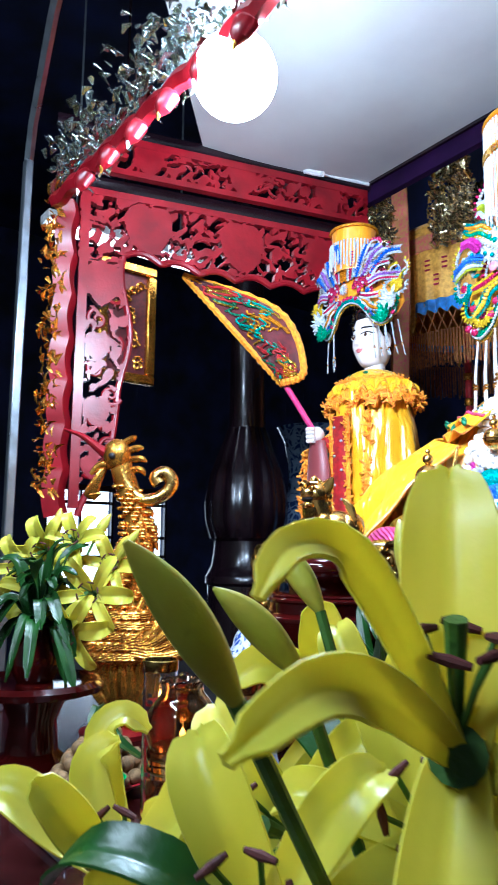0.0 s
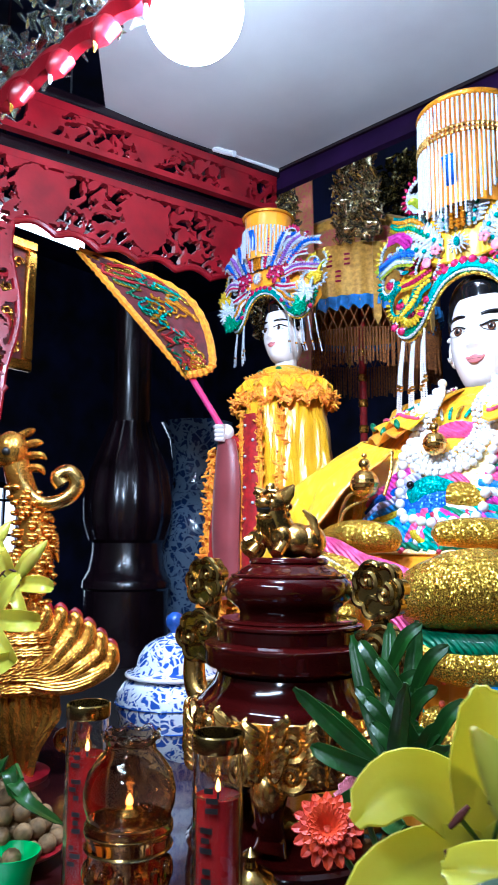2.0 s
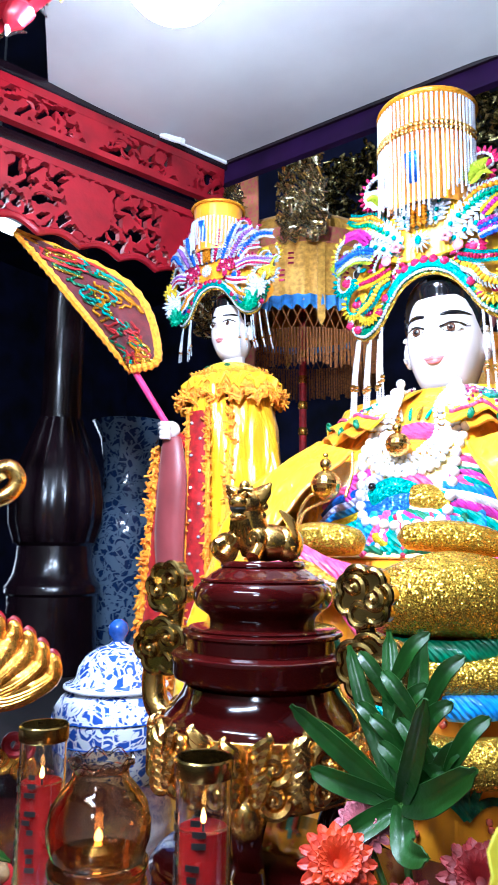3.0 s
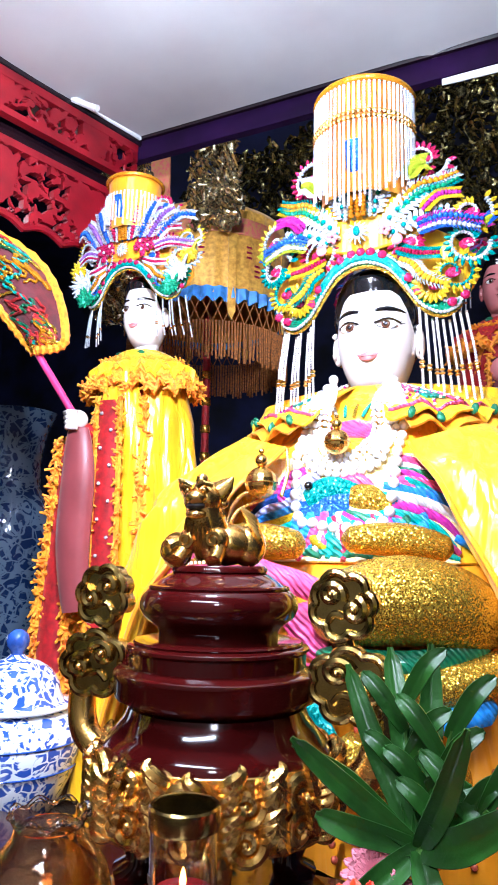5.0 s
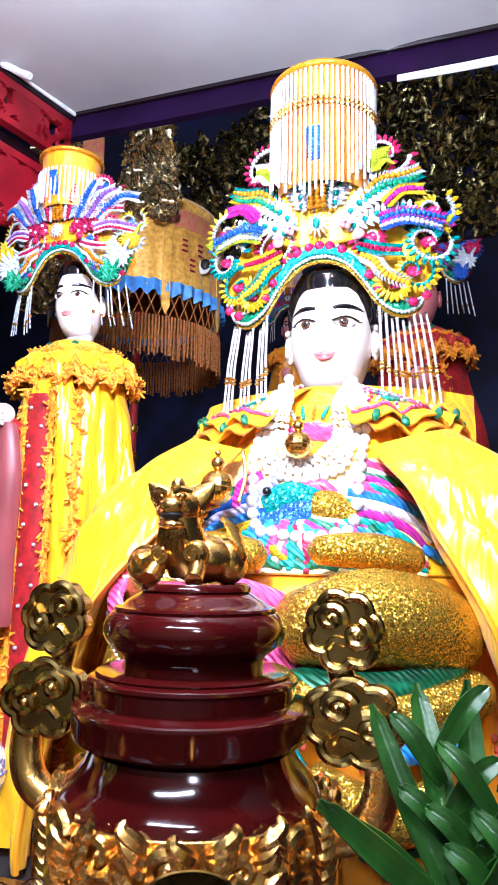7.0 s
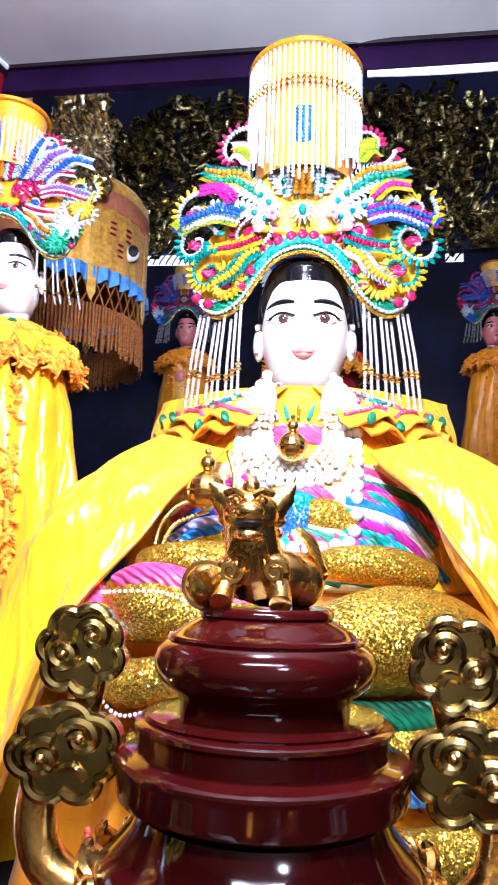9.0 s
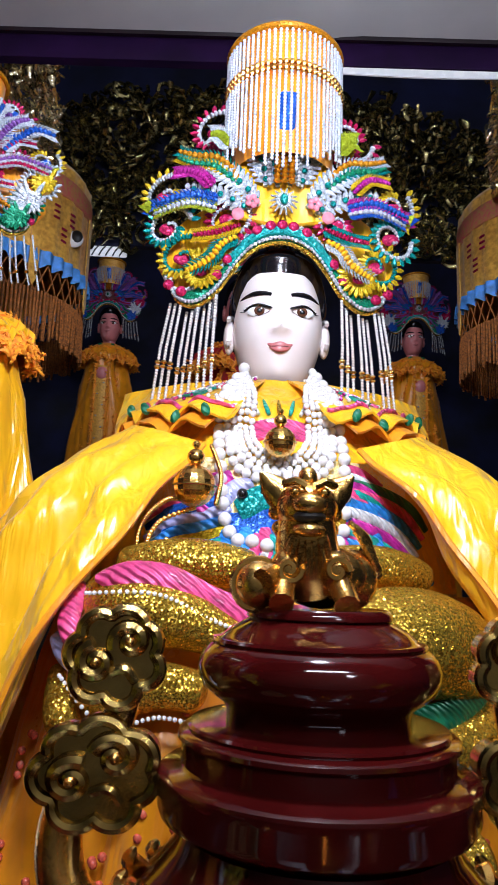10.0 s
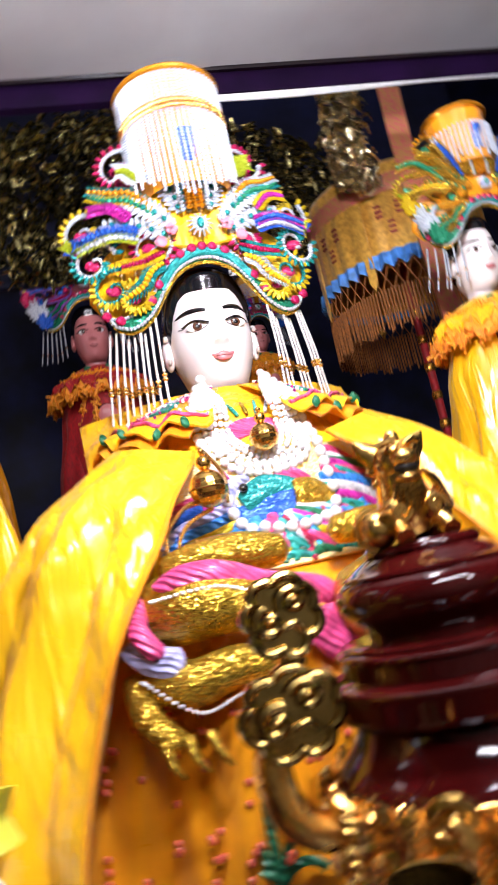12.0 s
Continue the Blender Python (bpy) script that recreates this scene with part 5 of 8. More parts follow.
# ---- attendants ----
def attendant(loc, s, yaw, pal, cloth, inner, face, base_z, label, robe_label, hat=ORANGE, flag=False, side=1, crown_label=""):
    """A standing statue: loc is the middle of its brow."""
    m = fit_matrix(loc, s * 0.94, yaw)
    x, y, z = loc
    c, si = math.cos(yaw), math.sin(yaw)

    def at(a, b, h):
        return Vector((x + c * a - si * b, y + si * a + c * b, h))

    k = s / 0.72
    g = Geo()
    head(g, m @ Matrix.Translation((0, 1.187, 1.803)))
    top, chin = z - 0.105 * k, z - 0.085 * k
    H = top - base_z

    def body(u, v, grow=0.0):
        w = lerp([(0, 0.165), (0.55, 0.142), (0.80, 0.120), (0.90, 0.100), (0.95, 0.080), (1, 0.045)], v) * k + grow
        d = lerp([(0, 0.12), (0.55, 0.11), (0.86, 0.085), (1, 0.045)], v) * k + grow
        a = 2 * math.pi * u
        return at(w * math.cos(a), 0.06 * k + d * math.sin(a), base_z + H * v)

    g.grid(lambda u, v: body(u, v, -0.012), 28, 24, 5, wrap_u=True)
    hand = at(-side * 0.066 * k, -0.105 * k, z - 0.281 * k)
    if flag:
        g.ball(hand, (0.026, 0.022, 0.024), 14, 10, 6)
        for q in range(4):
            g.tube([hand + Vector((-0.024 + 0.002 * q, -0.012, 0.016 - 0.011 * q)), hand + Vector((-0.004, -0.028, 0.014 - 0.011 * q)), hand + Vector((0.018, -0.022, 0.012 - 0.011 * q))], 0.0062, 8, 6)
        g.tube([hand + Vector((0.0, 0.01, -0.02)), hand + Vector((0.02, 0.05, -0.03)), hand + Vector((0.05, 0.09, 0.02))], 0.024, 12, 5)
    else:
        g.ball(at(0, -0.07 * k, z - 0.27 * k), (0.03 * k, 0.02 * k, 0.035 * k), 12, 8, 6)
    solid("statue", g, [face] + FACE_MATS[1:] + [inner, PORC if face is PORC else face], (x, y, base_z), label, "statue", "attendant statues")

    r = thing("robe", at(0, 0.05 * k, base_z), robe_label, "robe", "attendant robes")

    def cloak(u, v):
        """u runs round the back from one front edge to the other, v down."""
        a = math.radians(-62) + math.radians(304) * u
        vv = 1 - v
        p = body(a / (2 * math.pi), min(0.97, vv * 0.97), 0.012)
        q = Vector((p.x - x, p.y - y - 0.06 * k, 0)).normalized()
        w = (0.016 * math.sin(u * 34 + 2 * math.sin(v * 2.6)) + 0.008 * math.sin(u * 71 + v * 3)) * smooth(0.04, 0.5, v) * k
        return p + q * (w + 0.035 * k * v * v)

    part("cloak", Geo().sheet(cloak, 90, 26, 0.004), cloth, r, angle=80)
    for e in (0, 1):
        path = [cloak(e, 0.10 + 0.88 * i / 60) for i in range(61)]
        part("front_fringe", tufts(path, 0.014 * k, 260, 3 + e), FRINGE, r, "curly orange fringe along the opening")
    # inner gown in the opening
    part("gown", Geo().sheet(lambda u, v: at((-0.10 + 0.20 * u) * k * (0.42 + 0.58 * smooth(0.0, 0.30, v)), (0.06 - 0.118 + 0.035 * (2 * u - 1) ** 2 - 0.018 * math.sin(u * 9 + v) * 0.5) * k - 0.004, top - 0.06 * k - (H - 0.07 * k) * v), 24, 20, 0.004), cloth, r)
    part("front_panel", Geo().sheet(lambda u, v: at((-0.026 + 0.052 * u) * k * (1 + 0.3 * v), (0.06 - 0.128) * k - 0.010 - 0.006 * math.sin(math.pi * u), top - 0.13 * k - (H - 0.14 * k) * v), 8, 20, 0.004), inner, r, "red front panel sewn with sequins")
    stud = bead_mesh("panel_stud", 0.0045 * k, SEQ_SILVER, 7, 4)
    for i in range(9):
        for j in (-1, 1):
            piece("panel_stud", stud, at(j * 0.013 * k, (0.06 - 0.128) * k - 0.019, top - 0.16 * k - (H - 0.2 * k) * (i + 0.5 * (j > 0)) / 9), r)
    for s2 in (-1, 1):
        part("panel_fringe", tufts([at(s2 * (0.030 + 0.009 * i / 40) * k, (0.06 - 0.13) * k - 0.010, top - 0.12 * k - (H - 0.14 * k) * i / 40) for i in range(41)], 0.011 * k, 200, 5 + s2), FRINGE, r)
    # ruffled shoulder collar
    def ruff(u, v):
        a = 2 * math.pi * u
        w, d = (0.046 + (0.142 - 0.046) * v) * k, (0.044 + (0.112 - 0.044) * v) * k
        return at(w * math.cos(a), 0.055 * k + d * math.sin(a), top + 0.012 * k - 0.070 * k * v ** 1.4 + (0.012 * math.sin(a * 15) + 0.008 * math.sin(a * 37)) * smooth(0.5, 1, v) * k)

    part("collar_ruffle", Geo().sheet(ruff, 120, 12, 0.004), cloth, r, angle=80)
    part("collar_frill", Geo().sheet(lambda u, v: ruff(u, 0.86 + 0.22 * v) + Vector((0, 0, -0.03 * v * k + 0.002)), 120, 4, 0.004), FRINGE, r, "curly orange collar frill", angle=80)
    part("collar_piping", tufts([ruff(i / 100, 0.62) + Vector((0, 0, 0.004)) for i in range(101)], 0.008 * k, 240, 6), FRINGE, r)
    part("collar_edge", tufts([ruff(i / 100, 1.04) + Vector((0, 0, -0.022 * k)) for i in range(101)], 0.0125 * k, 420, 8), FRINGE, r, "thick curly orange edge")
    for s2 in (-1, 1):
        part("neck_leaf", Geo().ball(at(s2 * 0.03 * k, -0.005 * k, top - 0.004), (0.012 * k, 0.006 * k, 0.009 * k), 8, 6), TH_GREEN, r)
    if flag:
        sl = Geo().tube(bez([hand + Vector((0.005, 0.0, -0.02)), hand + Vector((0.012, -0.002, -0.12)), hand + Vector((0.006, 0.0, -0.28)), hand + Vector((0.02, 0.0, -0.42))], 24), lambda t: 0.018 + 0.026 * math.sin(math.pi * (0.1 + 0.75 * t)), 12, 0, 0.55, (0, -1, 0))
        part("sleeve", sl, SLEEVE, r, "hanging dusty pink satin sleeve")
        sl2 = Geo().tube(bez([hand + Vector((-0.03, 0.03, -0.05)), hand + Vector((-0.045, 0.03, -0.25)), hand + Vector((-0.06, 0.03, -0.5)), hand + Vector((-0.062, 0.03, base_z - hand.z + 0.02))], 30), lambda t: 0.026 + 0.02 * t, 12, 0, 0.5, (0, -1, 0))
        part("sleeve_panel", sl2, REDCLOTH, r, "red sleeve panel with sequins")
        for dx in (-0.028, 0.028):
            part("sleeve_fringe", tufts(bez([hand + Vector((-0.03 + dx, 0.02, -0.04)), hand + Vector((-0.045 + dx * 1.2, 0.02, -0.25)), hand + Vector((-0.06 + dx * 1.5, 0.02, -0.5)), hand + Vector((-0.062 + dx * 1.7, 0.02, base_z - hand.z + 0.02))], 60), 0.015, 240, 9), FRINGE, r)
    crown(fit_matrix(loc, s, yaw), pal, crown_label, False, BEAD, hat)
    return hand


ATT_L = Vector((-0.580, 1.150, 1.933))
HAND = attendant(ATT_L, 0.72, 0.0, PAL_ATT, SATIN, REDCLOTH, PORC, 0.917, "standing white-faced attendant statue holding a pink flagpole", "yellow satin cloak with curly orange fringes over a red panel", flag=True, side=1, crown_label="blue and red sequin crown with an orange barrel hat")
attendant(Vector((0.655, 1.170, 1.925)), 0.72, 0.0, PAL_GOLD, SATIN, REDCLOTH, PORC, 0.917, "standing white-faced attendant statue in a yellow cloak", "yellow satin cloak with an orange ruffled collar", crown_label="gold and green sequin crown")
attendant(Vector((0.0, 4.90, 3.30)), 1.82, 0.0, PAL_DARK, REDCLOTH, MAROON, PINKFACE, 1.242, "large pink-faced statue in a red gown in the shade behind", "red gown with a gold beaded collar", MAROON, crown_label="dark violet and blue sequin crown")
attendant(Vector((-1.03, 5.20, 3.22)), 1.12, 0.0, PAL_DARK, ORANGE, BROCADE, PINKFACE, 1.242, "pink-faced statue in a gold robe far behind", "orange satin cloak with a gold breastplate", BROCADE, crown_label="dark red and green sequin crown")
attendant(Vector((1.35, 5.20, 3.22)), 1.12, 0.0, PAL_DARK, ORANGE, BROCADE, PINKFACE, 1.242, "pink-faced statue in a gold robe far behind", "orange satin cloak with a gold breastplate", BROCADE, crown_label="dark red and green sequin crown")


# ---- altar furniture ----
def altar_table():
    t = thing("altar_table", (0, 0.32, 0), "dark lacquered altar table", "table")
    part("tabletop", Geo().box((-1.25, -0.09, 0.91), (1.25, 0.72, 0.952), 0, 0.008), TABLE, t)
    part("apron", Geo().box((-1.2, -0.05, 0.70), (1.2, -0.02, 0.91)), TABLE, t)
    for x in (-1.18, 1.10):
        for y in (-0.05, 0.62):
            part("leg", Geo().box((x, y, 0.0), (x + 0.08, y + 0.08, 0.91), 0, 0.01), TABLE, t)


altar_table()


def platform(name, lo, hi, label):
    solid(name, Geo().box(lo, hi, 0, 0.008), MATTDARK, ((lo[0] + hi[0]) / 2, (lo[1] + hi[1]) / 2, lo[2]), label, "platform")


platform("statue_platform", (-1.95, 0.725, 0.0), (1.6, 2.35, 0.915), "dark lacquered platform that carries the statues")
platform("rear_platform", (-2.2, 3.3, 0.0), (2.4, 6.0, 1.24), "higher dark platform at the back of the altar")


# ---- the censer ----
CX, CY = 0.009, 0.478


def censer():
    c = thing("censer", (CX, CY, 0.952), "tall wine-red lacquered censer with gold cloud handles", "censer")
    lid = Geo().lathe([(0.0, 1.322), (0.054, 1.324), (0.057, 1.321), (0.0575, 1.317), (0.0555, 1.3155), (0.060, 1.313), (0.070, 1.307), (0.0765, 1.3015), (0.0825, 1.3005), (0.0838, 1.2985), (0.0830, 1.2962), (0.0850, 1.2950), (0.0905, 1.2895), (0.0935, 1.2815), (0.0932, 1.274), (0.0895, 1.2655), (0.082, 1.259), (0.074, 1.254), (0.0705, 1.248), (0.0705, 1.240)], (CX, CY, 0), 72)
    part("lid", lid, WINE, c)
    mid = Geo().lathe([(0.0, 1.238), (0.070, 1.240), (0.086, 1.2405), (0.098, 1.2385), (0.0995, 1.2365), (0.0985, 1.2345), (0.104, 1.2335), (0.1065, 1.2315), (0.1068, 1.2285), (0.1035, 1.2255), (0.1030, 1.2105), (0.1055, 1.2085), (0.1170, 1.2070), (0.1205, 1.2045), (0.1212, 1.2005), (0.1195, 1.1965), (0.1195, 1.1820), (0.1175, 1.1765), (0.110, 1.1725), (0.102, 1.168), (0.0, 1.167)], (CX, CY, 0), 72)
    part("stepped_collar", mid, WINE, c)
    body = Geo().lathe([(0.0, 1.166), (0.102, 1.166), (0.106, 1.155), (0.116, 1.142), (0.126, 1.132), (0.131, 1.122), (0.131, 1.070), (0.125, 1.048), (0.108, 1.034), (0.0, 1.030)], (CX, CY, 0), 64)
    part("bowl", body, WINE, c)
    rng = random.Random(21)
    # gilded relief band
    for k in range(84):
        a = 2 * math.pi * k / 42
        z = (1.104 if k < 42 else 1.070) + 0.008 * math.sin(k * 2.4)

        def at(da, dz, d):
            return Vector((CX + (0.131 + d) * math.cos(a + da), CY + (0.131 + d) * math.sin(a + da), z + dz))

        if k % 3 == 0:
            g = Geo().tube([at(q[0] / 0.131, q[1], 0.006) for q in spiral(1.4, 0.019, 20, 1 if k % 2 else -1)], lambda t: 0.0072 * (1 - 0.4 * t), 7)
            g.ball(at(0, 0, 0.006), 0.005, 8, 6)
        else:
            s = 1 if k % 2 else -1
            g = Geo()
            for j in range(3):
                g.tube(bez([at(-s * 0.05, -0.014 + 0.008 * j, 0.002), at(s * 0.02, -0.012 + 0.010 * j, 0.010), at(s * (0.07 + 0.02 * j), 0.002 + 0.008 * j, 0.012), at(s * (0.06 + 0.02 * j), 0.014 + 0.006 * j, 0.008)], 10), lambda t: 0.0078 * math.sin(math.pi * (0.15 + 0.80 * t)), 7)
        part("gilt_relief", g, GOLD, c)
    part("gilt_band", Geo().lathe([(0.1290, 1.047), (0.1322, 1.050), (0.1330, 1.085), (0.1322, 1.120), (0.1290, 1.123)], (CX, CY, 0), 64), GOLD, c, "hammered gold band round the bowl")
    part("relief_ring", Geo().tube([(CX + 0.132 * math.cos(a), CY + 0.132 * math.sin(a), 1.050) for a in [2 * math.pi * k / 60 for k in range(61)]], 0.005, 8), GOLD, c)
    for k in range(3):
        a = math.radians(-90 + 120 * k + 25)
        d = Vector((math.cos(a), math.sin(a), 0))
        p = Vector((CX, CY, 0))
        leg = part("leg", Geo().tube(bez([p + d * 0.085 + Vector((0, 0, 1.05)), p + d * 0.115 + Vector((0, 0, 1.015)), p + d * 0.100 + Vector((0, 0, 0.98)), p + d * 0.112 + Vector((0, 0, 0.957))], 16), lambda t: 0.028 - 0.011 * math.sin(math.pi * t), 14), WINE, c)
        part("leg_mask", Geo().ball(p + d * 0.125 + Vector((0, 0, 1.04)), (0.022, 0.022, 0.026), 12, 8), GOLD, leg)
    part("base_plate", Geo().lathe([(0.0, 0.952), (0.135, 0.952), (0.137, 0.956), (0.128, 0.962), (0.0, 0.963)], (CX, CY, 0), 48), WINE, c)

    def rosette(parent, x, z, r, turn, y=CY - 0.004, s=1, wide=1.0):
        """A cloud head: uneven rounded lobes with a raised rim that winds into two scrolls."""
        lobes = ((0.0, 0.60, 0.42), (0.95, 0.58, 0.40), (1.85, 0.62, 0.36), (2.75, 0.60, 0.42), (3.75, 0.62, 0.38), (4.75, 0.64, 0.36), (5.6, 0.60, 0.38))

        def place(a, b, h):
            return (x + s * a * wide, y + h, z + b)

        out = []
        for k in range(112):
            a = 2 * math.pi * k / 112
            q = 0.5
            for c0, d0, r0 in lobes:
                w = math.cos(a - c0 - turn)
                disc = r0 * r0 - d0 * d0 * (1 - w * w)
                if w > 0 and disc > 0:
                    q = max(q, d0 * w + math.sqrt(disc))
            out.append((r * q * math.cos(a), r * q * math.sin(a)))
        ob = part("cloud_rosette", Geo().plate(out, place, 0.024, 0.004), BRASS, parent)
        part("rosette_rim", Geo().tube([place(a * 0.93, b * 0.93, -0.0125) for a, b in out + out[:1]], 0.0050, 8), BRASS, ob)
        for da, db, q, sg, t0 in ((-0.34, -0.10, 0.30, 1, 0.6), (0.30, 0.30, 0.30, -1, 2.4)):
            ca, sa = math.cos(t0 + turn), math.sin(t0 + turn)
            pts = [place(r * da + a * ca - b * sa, r * db + a * sa + b * ca, -0.0145) for a, b in spiral(1.25, r * q * 1.15, 26, sg)]
            part("scroll", Geo().tube(pts, lambda t: 0.0062 * (1 - 0.2 * t), 8), BRASS, ob)
            part("scroll_boss", Geo().ball(place(r * da, r * db, -0.0155), (r * 0.12, 0.007, r * 0.12), 12, 8), GOLD, ob)
        part("vein", Geo().tube(bez([place(-0.05 * r, -0.30 * r, -0.0125), place(0.22 * r, -0.22 * r, -0.014), place(0.42 * r, -0.45 * r, -0.0125)], 12), 0.0040, 7), BRASS, ob)

    for s in (-1, 1):
        x0 = CX
        path = bez([(x0 + s * 0.118, CY, 1.100), (x0 + s * 0.152, CY - 0.002, 1.096), (x0 + s * 0.182, CY - 0.002, 1.118), (x0 + s * 0.190, CY, 1.160), (x0 + s * 0.176, CY, 1.205)], 26)
        h = part("handle", Geo().tube(path, lambda t: 0.014 + 0.004 * math.sin(math.pi * t), 16), GOLD, c, "polished gold scroll handle")
        part("handle_stem", Geo().tube(bez([(x0 + s * 0.162, CY, 1.21), (x0 + s * 0.150, CY, 1.25), (x0 + s * 0.152, CY, 1.29)], 14), 0.013, 12, 0, 0.8), BRASS, h)
        rosette(h, x0 + s * 0.165, 1.201, 0.0420, 0.5, s=-s, wide=1.16)
        rosette(h, x0 + s * 0.156, 1.284, 0.0385, 1.2, s=-s)

    # lion on the lid: one mesh
    g = Geo()
    b = Vector((CX - 0.010, CY - 0.012, 1.323))

    def P(x, y, z):
        return b + Vector((x, y, z))

    g.ball(P(0.012, 0.02, 0.026), (0.038, 0.034, 0.026), 18, 12)
    g.ball(P(0.038, 0.030, 0.024), (0.022, 0.024, 0.025), 14, 10)
    g.tube(bez([P(0.005, 0.012, 0.02), P(-0.002, 0.0, 0.045), P(-0.004, -0.006, 0.07)], 12), lambda t: 0.028 - 0.006 * t, 14)
    g.ball(P(-0.004, -0.008, 0.078), (0.0245, 0.023, 0.021), 18, 12)
    g.ball(P(-0.004, -0.028, 0.079), (0.014, 0.012, 0.009), 12, 8)
    g.ball(P(-0.004, -0.026, 0.060), (0.013, 0.011, 0.006), 12, 8)
    g.ball(P(-0.004, -0.028, 0.0695), (0.0125, 0.008, 0.005), 10, 6, 1)
    for s in (-1, 1):
        g.tube([P(-0.004 + s * 0.017, -0.004, 0.086), P(-0.004 + s * 0.029, -0.003, 0.096), P(-0.004 + s * 0.037, -0.004, 0.105)], lambda t: 0.0135 * (1 - t) ** 0.7 + 0.0015, 10, 0, 0.55, (0, -1, 0))
        g.ball(P(-0.004 + s * 0.011, -0.026, 0.088), 0.0048, 10, 6)
        g.tube([P(-0.004 + s * 0.003, -0.030, 0.092), P(-0.004 + s * 0.011, -0.030, 0.096), P(-0.004 + s * 0.020, -0.024, 0.094)], 0.0034, 7)
        g.ball(P(s * 0.018, -0.012, 0.030), (0.014, 0.014, 0.016), 12, 8)
        g.tube([P(s * 0.018, -0.008, 0.03), P(s * 0.023, -0.022, 0.014), P(s * 0.024, -0.034, 0.005)], 0.0095, 10)
        g.tube([P(s * 0.018 + q[0], -0.024, 0.030 + q[1]) for q in spiral(1.3, 0.010, 16, s)], 0.003, 6)
    for k in range(9):
        a = math.radians(-30 + 30 * k)
        g.ball(P(-0.004 + 0.0235 * math.cos(a), 0.0, 0.074 + 0.024 * math.sin(a)), 0.0062, 8, 6)
    for k in range(7):
        a = math.radians(200 + 23 * k)
        g.tube([P(-0.004 + 0.012 * math.cos(a), -0.024, 0.058 + 0.006 * math.sin(a)), P(-0.004 + 0.017 * math.cos(a), -0.022, 0.050 + 0.016 * math.sin(a)), P(-0.004 + 0.016 * math.cos(a), -0.018, 0.044 + 0.02 * math.sin(a))], lambda t: 0.0036 * (1 - 0.6 * t), 6)
    g.ball(P(-0.004, -0.012, 0.100), (0.008, 0.008, 0.010), 10, 6)
    for k in range(5):
        g.tube(bez([P(0.042, 0.03, 0.018 + 0.004 * k), P(0.058 - 0.002 * k, 0.022, 0.030 + 0.006 * k), P(0.050 - 0.004 * k, 0.016, 0.045 + 0.006 * k)], 8), lambda t: 0.0065 * (1 - 0.6 * t), 7)
    g.ball(P(-0.040, -0.010, 0.018), 0.018, 16, 10)
    g.tube([P(-0.040 + 0.019 * math.cos(a), -0.010 + 0.005, 0.018 + 0.019 * math.sin(a)) for a in [2 * math.pi * k / 24 for k in range(25)]], 0.003, 6)
    g.tube([P(-0.02, -0.01, 0.022), P(-0.032, -0.022, 0.026), P(-0.038, -0.03, 0.022)], 0.0085, 9)
    part("lion_finial", g, [GOLD, BLACKPAINT], c, "polished gold lion with big ears and an open mouth")
    # true size and place; a round plinth carries it
    part("plinth", Geo().lathe([(0.0, 0.8974), (0.140, 0.8974), (0.143, 0.903), (0.138, 0.94), (0.143, 0.948), (0.138, 0.952), (0.0, 0.952)], (CX, CY, 0), 48), WINE, c)
    c.scale = (0.925, 0.925, 0.925)
    c.location = (-0.006, 0.482, 1.0036)


censer()


# ---- oil lamps and candles ----
def red_candle(x, y, z_top):
    c = thing("glass_candle", (x, y, 0.952), "red wax candle burning in a tall brass-rimmed glass", "candle", "red glass candles")
    r = 0.0248
    g = Geo().lathe([(r * 0.9, 0.953), (r * 0.97, 0.957), (r, 0.965), (r, z_top), (r - 0.0016, z_top), (r - 0.0016, 0.967), (0.0, 0.962)], (x, y, 0), 40)
    gl = part("glass", g, GLASS, c)
    gl.visible_shadow = False
    part("wax", Geo().lathe([(0.0, 0.964), (r - 0.003, 0.966), (r - 0.003, z_top - 0.058), (r - 0.006, z_top - 0.060), (0.0, z_top - 0.064)], (x, y, 0), 36), WAX, c)
    part("brass_rim", Geo().lathe([(r + 0.0008, z_top - 0.016), (r + 0.0018, z_top - 0.014), (r + 0.0018, z_top - 0.001), (r + 0.0005, z_top + 0.0006), (r - 0.0014, z_top), (r - 0.0014, z_top - 0.016), (r + 0.0008, z_top - 0.016)], (x, y, 0), 40), BRASS, c)
    part("wick", Geo().tube([(x, y, z_top - 0.062), (x, y, z_top - 0.054)], 0.0012, 6), BLACKPAINT, c)
    part("flame", Geo().lathe([(0.0, z_top - 0.056), (0.0022, z_top - 0.054), (0.0026, z_top - 0.051), (0.0016, z_top - 0.046), (0.0, z_top - 0.042)], (x, y, 0), 12), FLAME, c)
    rng = random.Random(int(x * 1000))
    # dark painted characters on the glass that cannot be read: plain bars
    for k in range(4):
        z = z_top - 0.045 - 0.036 * k
        for a0 in (-2.35, -1.2):
            for j in range(3):
                w = rng.uniform(0.25, 0.5)
                a1 = a0 + rng.uniform(-0.15, 0.15)
                zz = z - 0.009 * j
                part("painted_bar", Geo().sheet(lambda u, v: (x + (r + 0.0009) * math.cos(a1 + w * (u - 0.5)), y + (r + 0.0009) * math.sin(a1 + w * (u - 0.5)), zz - 0.005 * v), 6, 1, 0.0006), BLACKPAINT, c)


red_candle(0.080, 0.256, 1.178)
red_candle(-0.150, 0.270, 1.172)


